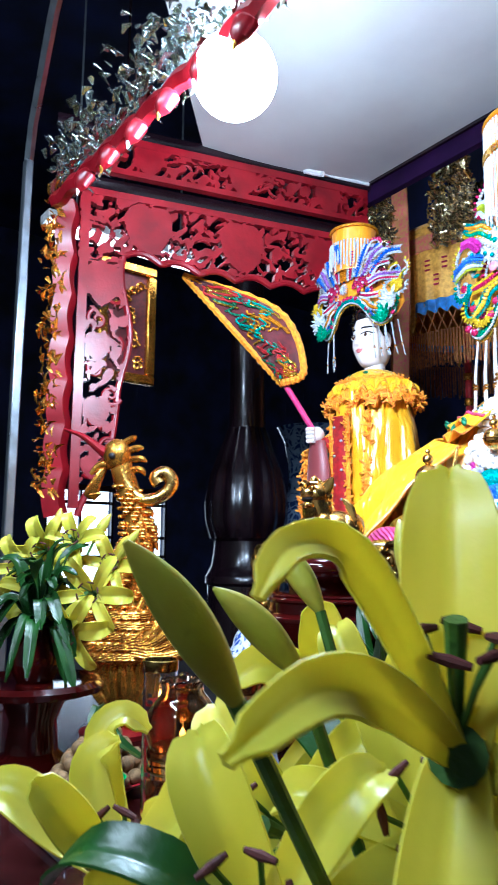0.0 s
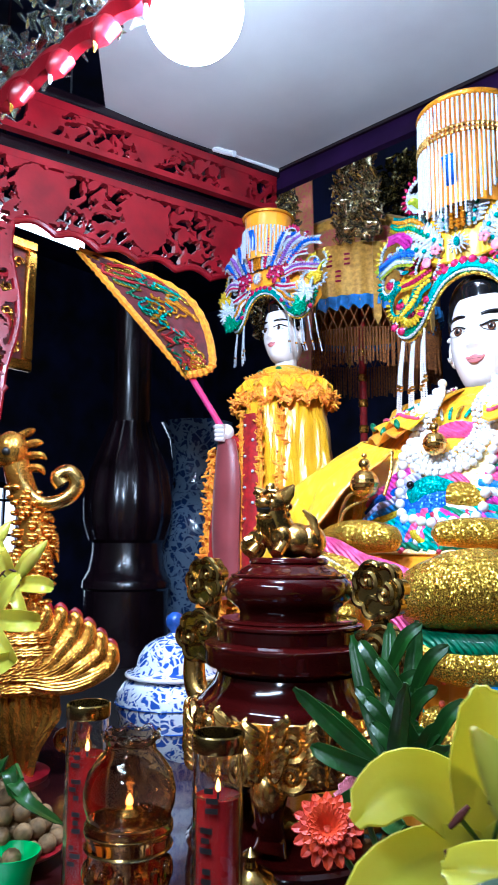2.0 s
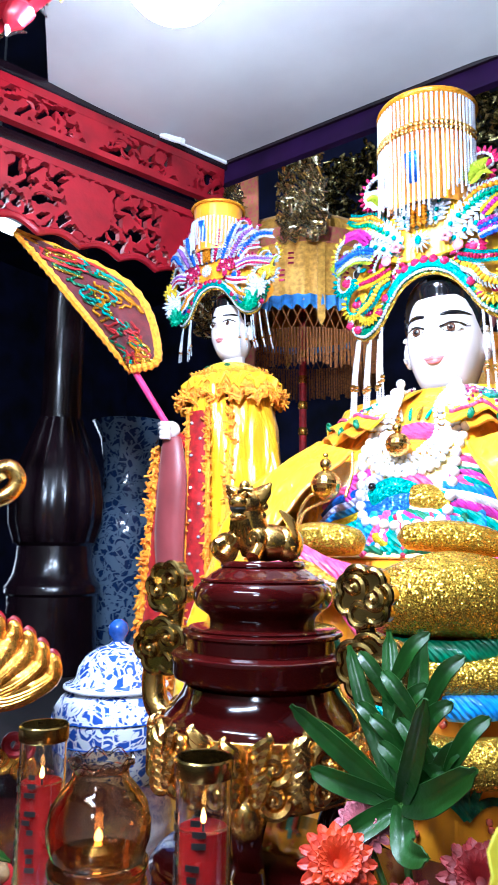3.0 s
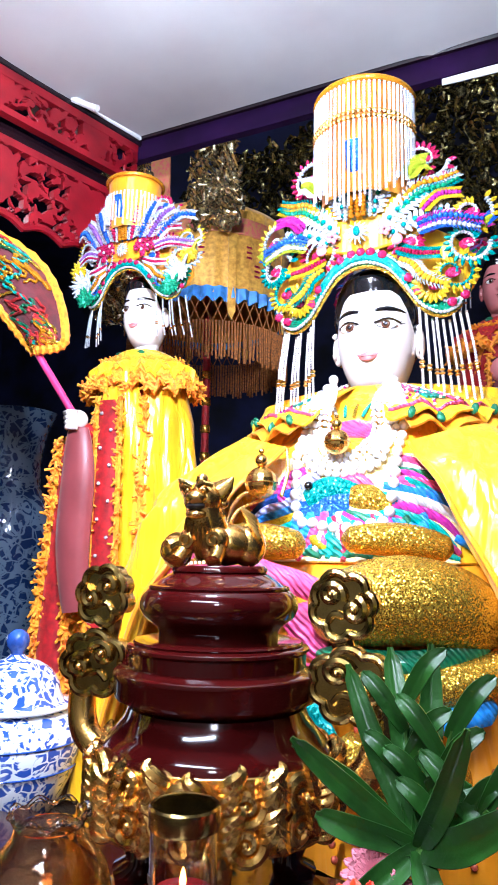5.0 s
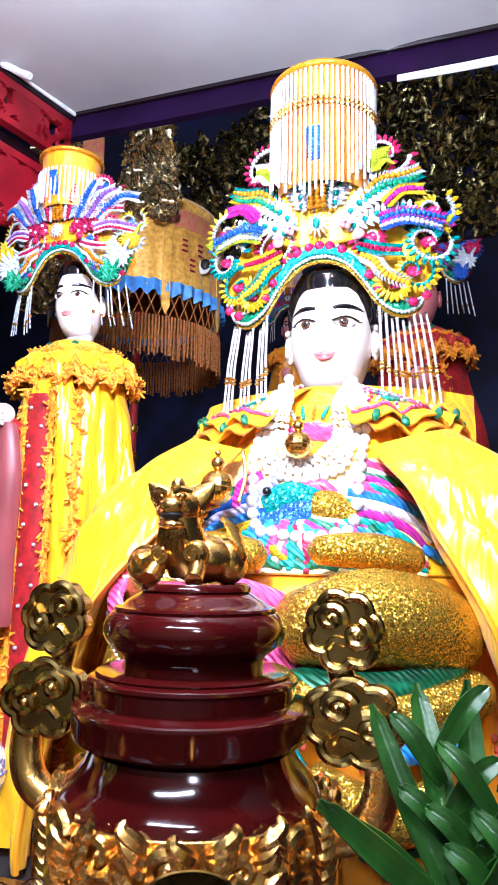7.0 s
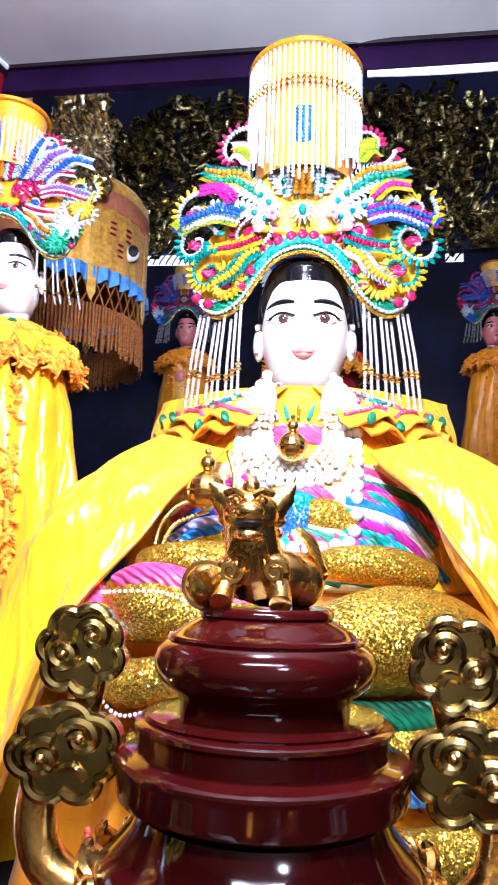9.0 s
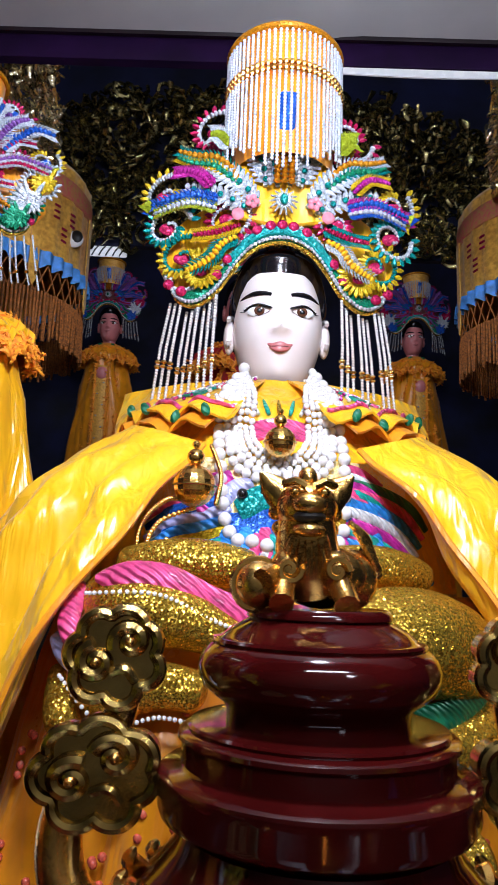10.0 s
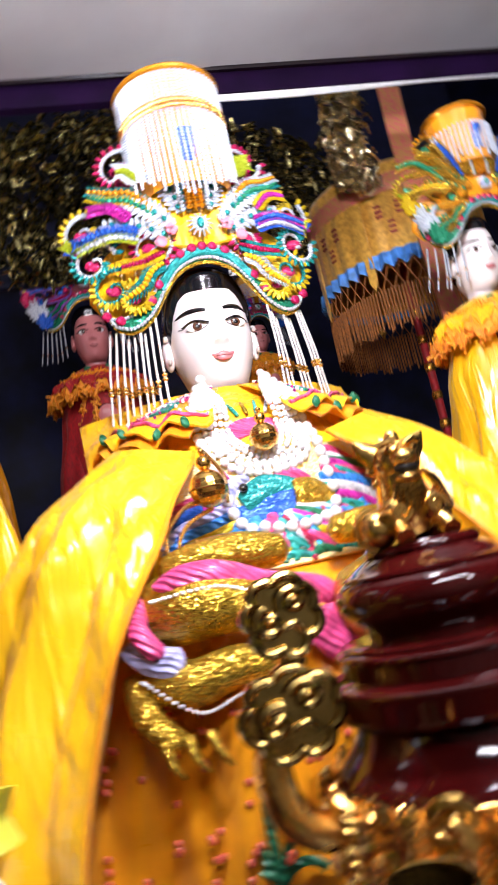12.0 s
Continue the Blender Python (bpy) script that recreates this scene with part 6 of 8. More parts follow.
def oil_lamp(x, y):
    c = thing("oil_lamp", (x, y, 0.953), "amber glass oil lamp with a clear globe on a porcelain saucer", "lamp")
    part("saucer", Geo().lathe([(0.0, 0.953), (0.036, 0.953), (0.040, 0.957), (0.060, 0.968), (0.064, 0.974), (0.062, 0.975), (0.040, 0.961), (0.0, 0.959)], (x, y, 0), 40), CHINA, c, "blue and white porcelain saucer")
    part("base", Geo().lathe([(0.0, 0.960), (0.030, 0.960), (0.036, 0.964), (0.032, 0.972), (0.026, 0.980), (0.030, 0.990), (0.038, 1.000), (0.0405, 1.020), (0.0405, 1.052), (0.044, 1.058), (0.043, 1.066), (0.046, 1.072), (0.046, 1.079), (0.044, 1.082), (0.030, 1.080), (0.0, 1.078)], (x, y, 0), 44), AMBER, c, "moulded amber glass bowl")
    for z in (1.058, 1.074, 1.0):
        part("moulding", Geo().tube([(x + 0.0445 * math.cos(a), y + 0.0445 * math.sin(a), z) if z > 1.01 else (x + 0.0395 * math.cos(a), y + 0.0395 * math.sin(a), z) for a in [2 * math.pi * k / 40 for k in range(41)]], 0.0018, 6), BRASS, c)
    for k in range(14):
        a = 2 * math.pi * k / 14
        part("relief_leaf", Geo().ball((x + 0.041 * math.cos(a), y + 0.041 * math.sin(a), 1.032), (0.006, 0.006, 0.014), 8, 6), AMBER, c)
    g = Geo().lathe([(0.042, 1.083), (0.0475, 1.098), (0.048, 1.112), (0.044, 1.128), (0.034, 1.142), (0.027, 1.150), (0.0255, 1.157), (0.030, 1.165), (0.0285, 1.166), (0.0238, 1.158), (0.0252, 1.149), (0.033, 1.140), (0.0425, 1.127), (0.0463, 1.112), (0.0458, 1.099), (0.0405, 1.0835)], (x, y, 0), 48, flute=0)
    gl = part("globe", g, GLASS_REFLECT, c, "clear glass globe with a scalloped mouth, its dark reflection tinted in")
    gl.visible_shadow = False
    rim = Geo().tube([(x + 0.0295 * math.cos(a), y + 0.0295 * math.sin(a), 1.166 + 0.003 * math.sin(8 * a)) for a in [2 * math.pi * k / 64 for k in range(65)]], 0.0018, 6)
    part("globe_rim", rim, GLASS, c)
    part("burner", Geo().lathe([(0.0, 1.080), (0.014, 1.081), (0.016, 1.088), (0.010, 1.094), (0.0, 1.095)], (x, y, 0), 20), BRASS, c)
    part("flame", Geo().lathe([(0.0, 1.094), (0.0034, 1.096), (0.0040, 1.099), (0.0026, 1.103), (0.0, 1.107)], (x, y, 0), 12), FLAME, c)


oil_lamp(-0.019, 0.227)


def ginger_jar():
    x, y = -0.560, 0.80
    c = thing("porcelain_jar", (x, y, 0.916), "blue and white porcelain jar with a domed lid", "jar")
    part("jar_body", Geo().lathe([(0.0, 0.916), (0.078, 0.916), (0.085, 0.93), (0.108, 0.98), (0.122, 1.03), (0.120, 1.058), (0.105, 1.078), (0.088, 1.086), (0.0, 1.087)], (x, y, 0), 56), CHINA, c)
    lid = part("lid", Geo().lathe([(0.0, 1.088), (0.097, 1.088), (0.103, 1.092), (0.100, 1.098), (0.085, 1.103), (0.080, 1.112), (0.076, 1.130), (0.062, 1.152), (0.040, 1.166), (0.018, 1.172), (0.012, 1.178), (0.0, 1.178)], (x, y, 0), 56), CHINA, c)
    part("lid_rim", Geo().tube([(x + 0.100 * math.cos(a), y + 0.100 * math.sin(a), 1.094) for a in [2 * math.pi * k / 48 for k in range(49)]], 0.0042, 8), WHITE, lid)
    part("knob", Geo().lathe([(0.010, 1.176), (0.012, 1.184), (0.019, 1.192), (0.021, 1.202), (0.018, 1.213), (0.008, 1.221), (0.0, 1.222)], (x, y, 0), 28), BLUEGLAZE, lid, "solid blue glazed knob")
    for z, r in ((1.04, 0.1225), (0.995, 0.1135)):
        part("painted_ring", Geo().tube([(x + r * math.cos(a), y + r * math.sin(a), z) for a in [2 * math.pi * k / 60 for k in range(61)]], 0.0016, 6), BLUEGLAZE, c)


ginger_jar()


def floor_vase():
    x, y = -1.60, 1.90
    solid("porcelain_vase", Geo().lathe([(0.0, 0.916), (0.10, 0.916), (0.11, 0.95), (0.115, 1.0), (0.15, 1.2), (0.168, 1.40), (0.15, 1.52), (0.112, 1.60), (0.108, 1.66), (0.11, 1.72), (0.125, 1.82), (0.155, 1.885), (0.160, 1.892), (0.154, 1.894), (0.118, 1.82), (0.0, 1.70)], (x, y, 0), 56), CHINA_SHADED, (x, y, 0.916), "tall blue and white porcelain vase with its shade in the glaze colour", "vase")


floor_vase()


def pillar():
    x, y = -1.66, 1.575
    c = thing("lacquered_pillar", (x, y, 0.0), "dark lacquered pillar with a fluted bulbous foot", "pillar")
    part("shaft", Geo().lathe([(0.075, 1.86), (0.082, 1.80), (0.078, 2.0), (0.075, 4.45)], (x, y, 0), 40), DARK, c)
    part("fluted_bulb", Geo().lathe([(0.082, 1.86), (0.115, 1.77), (0.155, 1.66), (0.175, 1.54), (0.172, 1.46), (0.150, 1.385)], (x, y, 0), 96, 0, 1.0, 12, 0.035), DARK, c)
    part("foot", Geo().lathe([(0.150, 1.385), (0.138, 1.372), (0.140, 1.33), (0.150, 1.27), (0.168, 1.235), (0.175, 1.225), (0.175, 1.20), (0.165, 1.19), (0.17, 0.915)], (x, y, 0), 48), DARK, c)


pillar()


# ---- red carved screen at the side ----
def on_side(s, z, h=0.0):
    p = SIDE_A + SIDE_D * s - SIDE_N * h
    return Vector((p.x, p.y, z))


def carved_screen():
    c = thing("carved_screen", on_side(0.5, 2.0), "red lacquered openwork screen with scrolls, hearts and scalloped edges", "screen")
    rng = random.Random(12)

    def bar(s0, s1, z0, z1, name="rail", th=0.024):
        g = Geo()
        vs = []
        for s in (s0, s1):
            for z, h in ((z0, -th / 2), (z1, -th / 2), (z1, th / 2), (z0, th / 2)):
                vs.append(on_side(s, z, h))
        g.add(vs, [(0, 1, 2, 3), (7, 6, 5, 4), (0, 4, 5, 1), (1, 5, 6, 2), (2, 6, 7, 3), (3, 7, 4, 0)])
        part(name, g, RED, c)

    bar(0.0, 0.90, 2.492, 2.515)
    bar(0.0, 0.94, 2.398, 2.415)
    bar(0.0, 0.96, 2.322, 2.342)
    bar(0.90, 0.925, 1.44, 2.33, "stile")

    def scroll(s, z, r, sign, turn, th=0.0125):
        pts = []
        for a, b in spiral(1.35, r, 22, sign):
            ca, sa = math.cos(turn), math.sin(turn)
            pts.append(on_side(s + a * ca - b * sa, z + a * sa + b * ca, 0.004))
        part("scroll", Geo().tube(pts, lambda t: th * (1 - 0.35 * t), 7, 0, 1.0), RED, c)

    def leaf(s, z, ln, turn, w=0.015):
        d = Vector((math.cos(turn), math.sin(turn)))
        n = Vector((-d.y, d.x))
        pts = [on_side(s + d.x * ln * t + n.x * 0.25 * ln * math.sin(3 * t), z + d.y * ln * t + n.y * 0.25 * ln * math.sin(3 * t), 0.006) for t in [i / 8 for i in range(9)]]
        part("carved_leaf", Geo().tube(pts, lambda t: w * math.sin(math.pi * (0.1 + 0.82 * t)), 7, 0, 0.9), RED, c)

    def pierced(s0, s1, z0, z1, keep, name, fill=-0.02, grain=50):
        """A flat board with leaf-like openings cut right through."""
        step = 0.0042
        ns, nz = int((s1 - s0) / step), int((z1 - z0) / step)
        solid_cell = [[False] * nz for _ in range(ns)]
        for i in range(ns):
            for j in range(nz):
                s, z = s0 + (i + 0.5) * step, z0 + (j + 0.5) * step
                k = keep(s, z)
                w = noise.noise(Vector((s * 21, z * 21, 5.0))) * 1.4
                q = noise.noise(Vector((s * grain + w, z * grain - w, 2.0 + 0.2 * w)))
                solid_cell[i][j] = k > 0 and (q < fill or k > 1)
        g = Geo()
        for h in (-0.011, 0.011):
            idx, vs, fs = {}, [], []
            for i in range(ns):
                for j in range(nz):
                    if solid_cell[i][j]:
                        ring = []
                        for a, b in ((i, j), (i + 1, j), (i + 1, j + 1), (i, j + 1)):
                            if (a, b) not in idx:
                                idx[a, b] = len(vs)
                                vs.append(on_side(s0 + a * step, z0 + b * step, h))
                            ring.append(idx[a, b])
                        fs.append(tuple(ring))
            g.add(vs, fs)
        for i in range(ns):
            for j in range(nz):
                if solid_cell[i][j]:
                    for di, dj, e0, e1 in ((-1, 0, (0, 0), (0, 1)), (1, 0, (1, 0), (1, 1)), (0, -1, (0, 0), (1, 0)), (0, 1, (0, 1), (1, 1))):
                        a, b = i + di, j + dj
                        if not (0 <= a < ns and 0 <= b < nz) or not solid_cell[a][b]:
                            p, q = (i + e0[0], j + e0[1]), (i + e1[0], j + e1[1])
                            g.add([on_side(s0 + u * step, z0 + v * step, h) for (u, v), h in ((p, -0.011), (q, -0.011), (q, 0.011), (p, 0.011))], [(0, 1, 2, 3)])
        me = bpy.data.meshes.new(name)
        zero = origin(c)
        me.from_pydata([tuple(Vector(p) - zero) for p in g.v], [], g.f)
        me.materials.append(RED)
        ob = new(name, me)
        ob.parent = c

    def in_heart(s, z, hearts):
        return any(abs(s - a) < r * 0.9 and (s - a) ** 2 * 1.2 + (z - b - 0.4 * abs(s - a)) ** 2 < r * r * 0.8 for a, b, r in hearts)

    UP = [(0.148 + 0.294 * k, 2.455, 0.055) for k in range(3)]
    LOW = [(0.156 + 0.288 * k, 2.235, 0.085) for k in range(3)]
    BR = [(0.855, 2.06, 0.065), (0.865, 1.88, 0.045), (0.86, 1.70, 0.045), (0.875, 1.55, 0.03)]
    pierced(0.0, 0.93, 2.412, 2.494, lambda s, z: 2 if in_heart(s, z, UP) else 1, "upper_frieze")
    pierced(0.0, 0.93, 2.130, 2.326, lambda s, z: 0 if z < 2.140 + 0.018 * abs(math.sin(math.pi * s / 0.115)) + 0.02 * smooth(0.5, 0.8, s) and s < 0.8 else (2 if in_heart(s, z, LOW) else 1), "lower_frieze")
    pierced(0.76, 0.91, 1.45, 2.14, lambda s, z: 0 if s < 0.79 + 0.015 * math.sin((2.2 - z) * 17) + 0.10 * smooth(1.75, 1.42, z) else (2 if in_heart(s, z, BR) else 1), "side_bracket", -0.10, 40)
    for i9, z9 in enumerate((2.09, 2.03, 1.96, 1.89, 1.82, 1.75, 1.68, 1.61, 1.55)):
        scroll(0.845 + 0.022 * (-1) ** i9, z9, 0.030, 1 if i9 % 2 else -1, 0.7 * i9, 0.0070)
    # raised leaves over the pierced boards
    for k in range(70):
        s, z = rng.uniform(0.02, 0.90), rng.choice((rng.uniform(2.16, 2.31), rng.uniform(2.42, 2.485)))
        if not in_heart(s, z, UP + LOW):
            leaf(s, z, rng.uniform(0.02, 0.045), rng.uniform(0, 6.3), 0.0055)
    edge = []
    for k in range(140):
        s = 0.0 + 0.80 * k / 139
        edge.append(on_side(s, 2.135 + 0.020 * abs(math.sin(math.pi * s / 0.115)) + 0.02 * smooth(0.5, 0.8, s), 0))
    part("scalloped_edge", Geo().tube(edge, 0.0105, 8), RED, c)
    # bracket down the front post
    def inner(z):
        return 0.79 + 0.015 * math.sin((2.2 - z) * 17) + 0.10 * smooth(1.75, 1.42, z)

    part("scalloped_edge", Geo().tube([on_side(inner(2.16 - 0.74 * k / 80), 2.16 - 0.74 * k / 80, 0) for k in range(81)], 0.0095, 8), RED, c)
    # thick wavy end post
    post = []
    for k in range(120):
        z = 1.42 + 0.86 * k / 119
        post.append(on_side(0.955 + 0.010 * abs(math.sin(math.pi * (z - 1.42) / 0.118)), z, 0.012))
    part("end_post", Geo().tube(post, lambda t: 0.030, 4, 0, 1.1), RED, c)
    part("back_board", Geo().add([on_side(s, z, -0.03 - h) for h in (0, 0.01) for s, z in ((0.0, 2.342), (0.95, 2.342), (0.95, 2.398), (0.0, 2.398))], [(0, 1, 2, 3), (7, 6, 5, 4), (0, 4, 5, 1), (1, 5, 6, 2), (2, 6, 7, 3), (3, 7, 4, 0)]), DARK, c)


carved_screen()

# lamp rail along the side, with a small white hook
beam("trim_3", on_side(-0.02, 2.515), on_side(1.0, 2.515), 0.03, 0.03, DARK, "dark rail under the ceiling edge", "rail")
_hook = Geo().tube([on_side(0.235, 2.53, 0.02), on_side(0.215, 2.505, 0.06), on_side(0.205, 2.492, 0.085)], 0.009, 8)
solid("ceiling_hook", _hook, WHITE, on_side(0.235, 2.53, 0.02), "small white plastic hook on the rail", "hook")


_pipe = Geo().tube([on_side(0.225, 2.532, 0.022), on_side(0.10, 2.533, 0.020), on_side(0.0, 2.534, 0.020)], 0.006, 10)
solid("conduit_pipe", _pipe, WHITE, on_side(0.11, 2.532, 0.02), "thin white cable conduit along the ceiling rail", "pipe")


# ---- front arch with foil garland, and the bulb ----
def front_arch():
    c = thing("front_arch", (-0.3, 0.26, 2.05), "red lacquered arch rail with lotus petals under a foil garland", "arch")
    pts = []
    for k in range(150):
        x = -0.64 + 1.5 * k / 149
        pts.append((x, 0.262, 2.085 + 0.010 * abs(math.sin(math.pi * x / 0.085))))
    part("rail", Geo().tube(pts, 0.016, 6, 0, 1.2), RED, c)
    for k in range(13):
        x = -0.46 + 0.105 * k
        p = part("lotus_petal", Geo().tube([(x, 0.256, 2.082), (x + 0.008, 0.25, 2.066), (x + 0.002, 0.242, 2.046), (x - 0.004, 0.24, 2.034)], lambda t: 0.020 * math.sin(math.pi * (0.25 + 0.7 * t)), 10, 0, 0.7), RED, c)
        part("petal_tip", Geo().tube([(x, 0.243, 2.048), (x - 0.003, 0.239, 2.036), (x - 0.004, 0.238, 2.026)], lambda t: 0.008 * (1 - 0.85 * t), 8), GILT if k % 2 else WHITE, p)
    rng = random.Random(31)
    foil = Geo()
    for k in range(1500):
        x = rng.uniform(-0.66, 0.85)
        z = 2.10 + abs(rng.gauss(0.06, 0.055))
        y = 0.27 + rng.uniform(-0.03, 0.04)
        a, b = rng.uniform(0, 6.3), rng.uniform(-0.6, 0.9)
        d = Vector((math.cos(a) * math.cos(b), 0.5 * math.sin(a), math.sin(b))) * rng.uniform(0.018, 0.04)
        p = Vector((x, y, z))
        foil.tube([p, p + d * 0.5 + Vector((0, -0.004, 0.004)), p + d], lambda t: 0.0075 * math.sin(math.pi * (0.1 + 0.8 * t)), 5, 0, 0.25)
    tagged(part("foil_garland", foil, mat("silver_foil", (0.42, 0.50, 0.56), 0.22, 0.95, 0.3, 40, 0.5, second=(0.25, 0.24, 0.10)), c, "crumpled silver foil leaves"), kind="stuff")
    # side of the arch: foil leaves down the post
    g = Geo()
    for k in range(240):
        z = rng.uniform(1.46, 2.16)
        p = Vector((-0.665 + rng.uniform(-0.03, 0.02), 0.275 + rng.uniform(-0.02, 0.02), z))
        a = rng.uniform(0, 6.3)
        d = Vector((math.cos(a), 0.2, math.sin(a))) * rng.uniform(0.014, 0.032)
        g.tube([p, p + d * 0.5 + Vector((0, -0.004, 0.002)), p + d], lambda t: 0.006 * math.sin(math.pi * (0.1 + 0.8 * t)), 5, 0, 0.3)
    tagged(part("gilt_leaves", g, GILT, c, "small gilded leaves along the post"), kind="stuff")


front_arch()


def bulb():
    x, y, z = BULB
    c = thing("light_bulb", (x, y, z - 0.01), "bare white bulb glowing under the canopy", "bulb")
    # sphere is oversized: the bulb's bloom is built into its glowing shape
    g = part("glass_bulb", Geo().ball((x, y, z + 0.01), 0.066, 24, 16), BULBGLOW, c)
    g.visible_shadow = False
    part("socket", Geo().lathe([(0.016, z + 0.05), (0.02, z + 0.06), (0.02, z + 0.10), (0.008, z + 0.11)], (x, y, 0), 20), WHITE, c)
    part("cable", Geo().tube([(x, y, z + 0.10), (x, y + 0.004, 2.35), (x, y, 2.54)], 0.003, 6), WHITE, c)


bulb()


def steel_case():
    c = thing("steel_case_frame", (-0.97, 0.32, 0.952), "thin steel frame of a glass case beside the altar", "frame")
    part("post", Geo().box((-0.985, 0.300, 0.952), (-0.962, 0.323, 2.36), 0, 0.003), STEEL, c)
    part("top_bar", Geo().tube([(-0.973, 0.312, 2.36), (-0.92, 0.30, 2.44), (-0.60, 0.22, 2.50), (-0.1, 0.1, 2.53)], 0.012, 4), STEEL, c)


steel_case()


# ---- flag in the attendant's hand ----
def flag():
    c = thing("flag", HAND, "red pennant embroidered with dragons on a pink pole", "flag")
    tip = Vector((-0.752, 1.02, 1.815))
    part("pole", Geo().tube([HAND + (HAND - tip) * 0.10, HAND, tip, tip + (tip - HAND) * 0.6], 0.0085, 12), PINKPOLE, c, "bright pink painted pole")
    a, b, d, e = tip + Vector((0.004, -0.012, -0.005)), Vector((-0.680, 1.03, 1.845)), Vector((-0.745, 0.985, 2.03)), Vector((-0.985, 0.815, 2.165))

    def fn(u, v):
        left = e.lerp(a, smooth(0, 1, u) * 0.35 + u * 0.65)
        right = bez([e, d, b, a], 40)[min(40, int(round(u * 40)))]
        p = left.lerp(right, v)
        n = Vector((0.55, -0.75, 0.1))
        return p + n * (0.028 * math.sin(math.pi * v) * math.sin(math.pi * u) + 0.008 * math.sin(9 * v + 5 * u))

    # maroon, not red: backlit shade and dark embroidery both go into this colour
    part("cloth", Geo().sheet(fn, 40, 16, 0.004), MAROON, c)
    part("fringe", Geo().tube([fn(k / 40, 0) for k in range(41)], lambda t: 0.011 * (1 + 0.2 * math.sin(t * 120)), 7), FRINGE, c, "yellow woolly fringe")
    part("fringe", Geo().tube([fn(k / 40, 1) for k in range(41)], lambda t: 0.011 * (1 + 0.2 * math.sin(t * 120)), 7), FRINGE, c)
    rng = random.Random(5)
    for k in range(60):
        u, v = rng.uniform(0.15, 0.92), rng.uniform(0.2, 0.8)
        pts = [Vector(fn(min(1, u + 0.10 * t), min(0.95, max(0.05, v + 0.22 * math.sin(5 * t + k) * (0.4 + 0.3 * t))))) + Vector((0.004, -0.006, 0)) for t in [i / 10 for i in range(11)]]
        part("embroidery", Geo().tube(pts, 0.0036, 6), [TH_GREEN, SEQ_GOLD, SEQ_ORNG, REDCLOTH, TH_TEAL, REDCLOTH, SEQ_GOLD][k % 7], c)


flag()


# ---- parasols behind ----
def parasol(x, y):
    c = thing("parasol", (x, y, 0.916), "gold brocade ceremonial parasol with a blue ruffle and brown tassels", "parasol", "ceremonial parasols")
    R = 0.29
    part("crown_cloth", Geo().lathe([(R, 2.635), (R * 0.97, 2.650), (R * 0.6, 2.700), (0.03, 2.750), (0.0, 2.750)], (x, y, 0), 60), BROCADE, c)
    part("drum", Geo().grid(lambda u, v: (x + (R + 0.004 * math.sin(u * 190)) * math.cos(2 * math.pi * u), y + (R + 0.004 * math.sin(u * 190)) * math.sin(2 * math.pi * u), 2.635 - 0.31 * v), 120, 6, 0, wrap_u=True), BROCADE, c)
    part("band", Geo().lathe([(R + 0.004, 2.600), (R + 0.007, 2.595), (R + 0.007, 2.545), (R + 0.004, 2.540)], (x, y, 0), 72), PINKBROC, c, "pink brocade band")
    part("ruffle", Geo().grid(lambda u, v: (x + (R + 0.010 + (0.006 + 0.004 * v) * math.sin(u * 2 * math.pi * 44)) * math.cos(2 * math.pi * u), y + (R + 0.010 + (0.006 + 0.004 * v) * math.sin(u * 2 * math.pi * 44)) * math.sin(2 * math.pi * u), 2.345 - 0.045 * v + 0.006 * math.sin(u * 2 * math.pi * 44) * v), 352, 3, 0, wrap_u=True), BLUETRIM, c, "blue ruffled hem")
    net = Geo()
    for k in range(48):
        a = 2 * math.pi * k / 48
        for s in (-1, 1):
            net.tube([(x + R * math.cos(a + s * 0.13 * t), y + R * math.sin(a + s * 0.13 * t), 2.310 - 0.085 * t) for t in (0, 0.5, 1)], 0.0022, 4)
    tagged(part("net", net, BROWNFR, c, "knotted brown net"), kind="stuff")
    fr = Geo()
    rng = random.Random(3)
    for k in range(170):
        a = 2 * math.pi * k / 170
        fr.tube([(x + R * math.cos(a), y + R * math.sin(a), 2.230), (x + (R + rng.uniform(-0.006, 0.006)) * math.cos(a), y + R * math.sin(a), 2.100 + rng.uniform(-0.012, 0.012))], 0.0042, 4)
    tagged(part("tassel_fringe", fr, BROWNFR, c, "brown thread tassels"), kind="stuff")
    for k in range(8):
        a = math.radians(-150 + 45 * k + 12)
        part("hanging_tab", Geo().sheet(lambda u, v: (x + (R + 0.014) * math.cos(a + 0.09 * (u - 0.5)), y + (R + 0.014) * math.sin(a + 0.09 * (u - 0.5)), 2.530 - 0.27 * v - 0.03 * smooth(0.8, 1, v) * (1 - abs(2 * u - 1))), 6, 14, 0.004), BROCADE, c)
        for j in range(3):
            a2 = a + 0.22 + 0.11 * j
            z = 2.500 - 0.06 * (j % 2)
            for q in range(3):
                part("sewn_bar", Geo().sheet(lambda u, v: (x + (R + 0.006) * math.cos(a2 + 0.07 * (u - 0.5)), y + (R + 0.006) * math.sin(a2 + 0.07 * (u - 0.5)), z - 0.018 * q - 0.006 * v), 4, 1, 0.003), SEQ_RED, c)
    for a in (math.radians(-100), math.radians(-20)):
        p = Vector((x + (R + 0.008) * math.cos(a), y + (R + 0.008) * math.sin(a), 2.430))
        part("round_badge", Geo().ball(p, (0.026, 0.012, 0.026), 16, 8), WHITE, c)
        part("badge_half", Geo().ball(p + Vector((0.006, -0.003, 0.004)), (0.018, 0.012, 0.022), 14, 8), BLACKPAINT, c)
    part("pole", Geo().tube([(x, y, 1.027), (x, y, 2.750)], 0.014, 12), REDCLOTH, c)
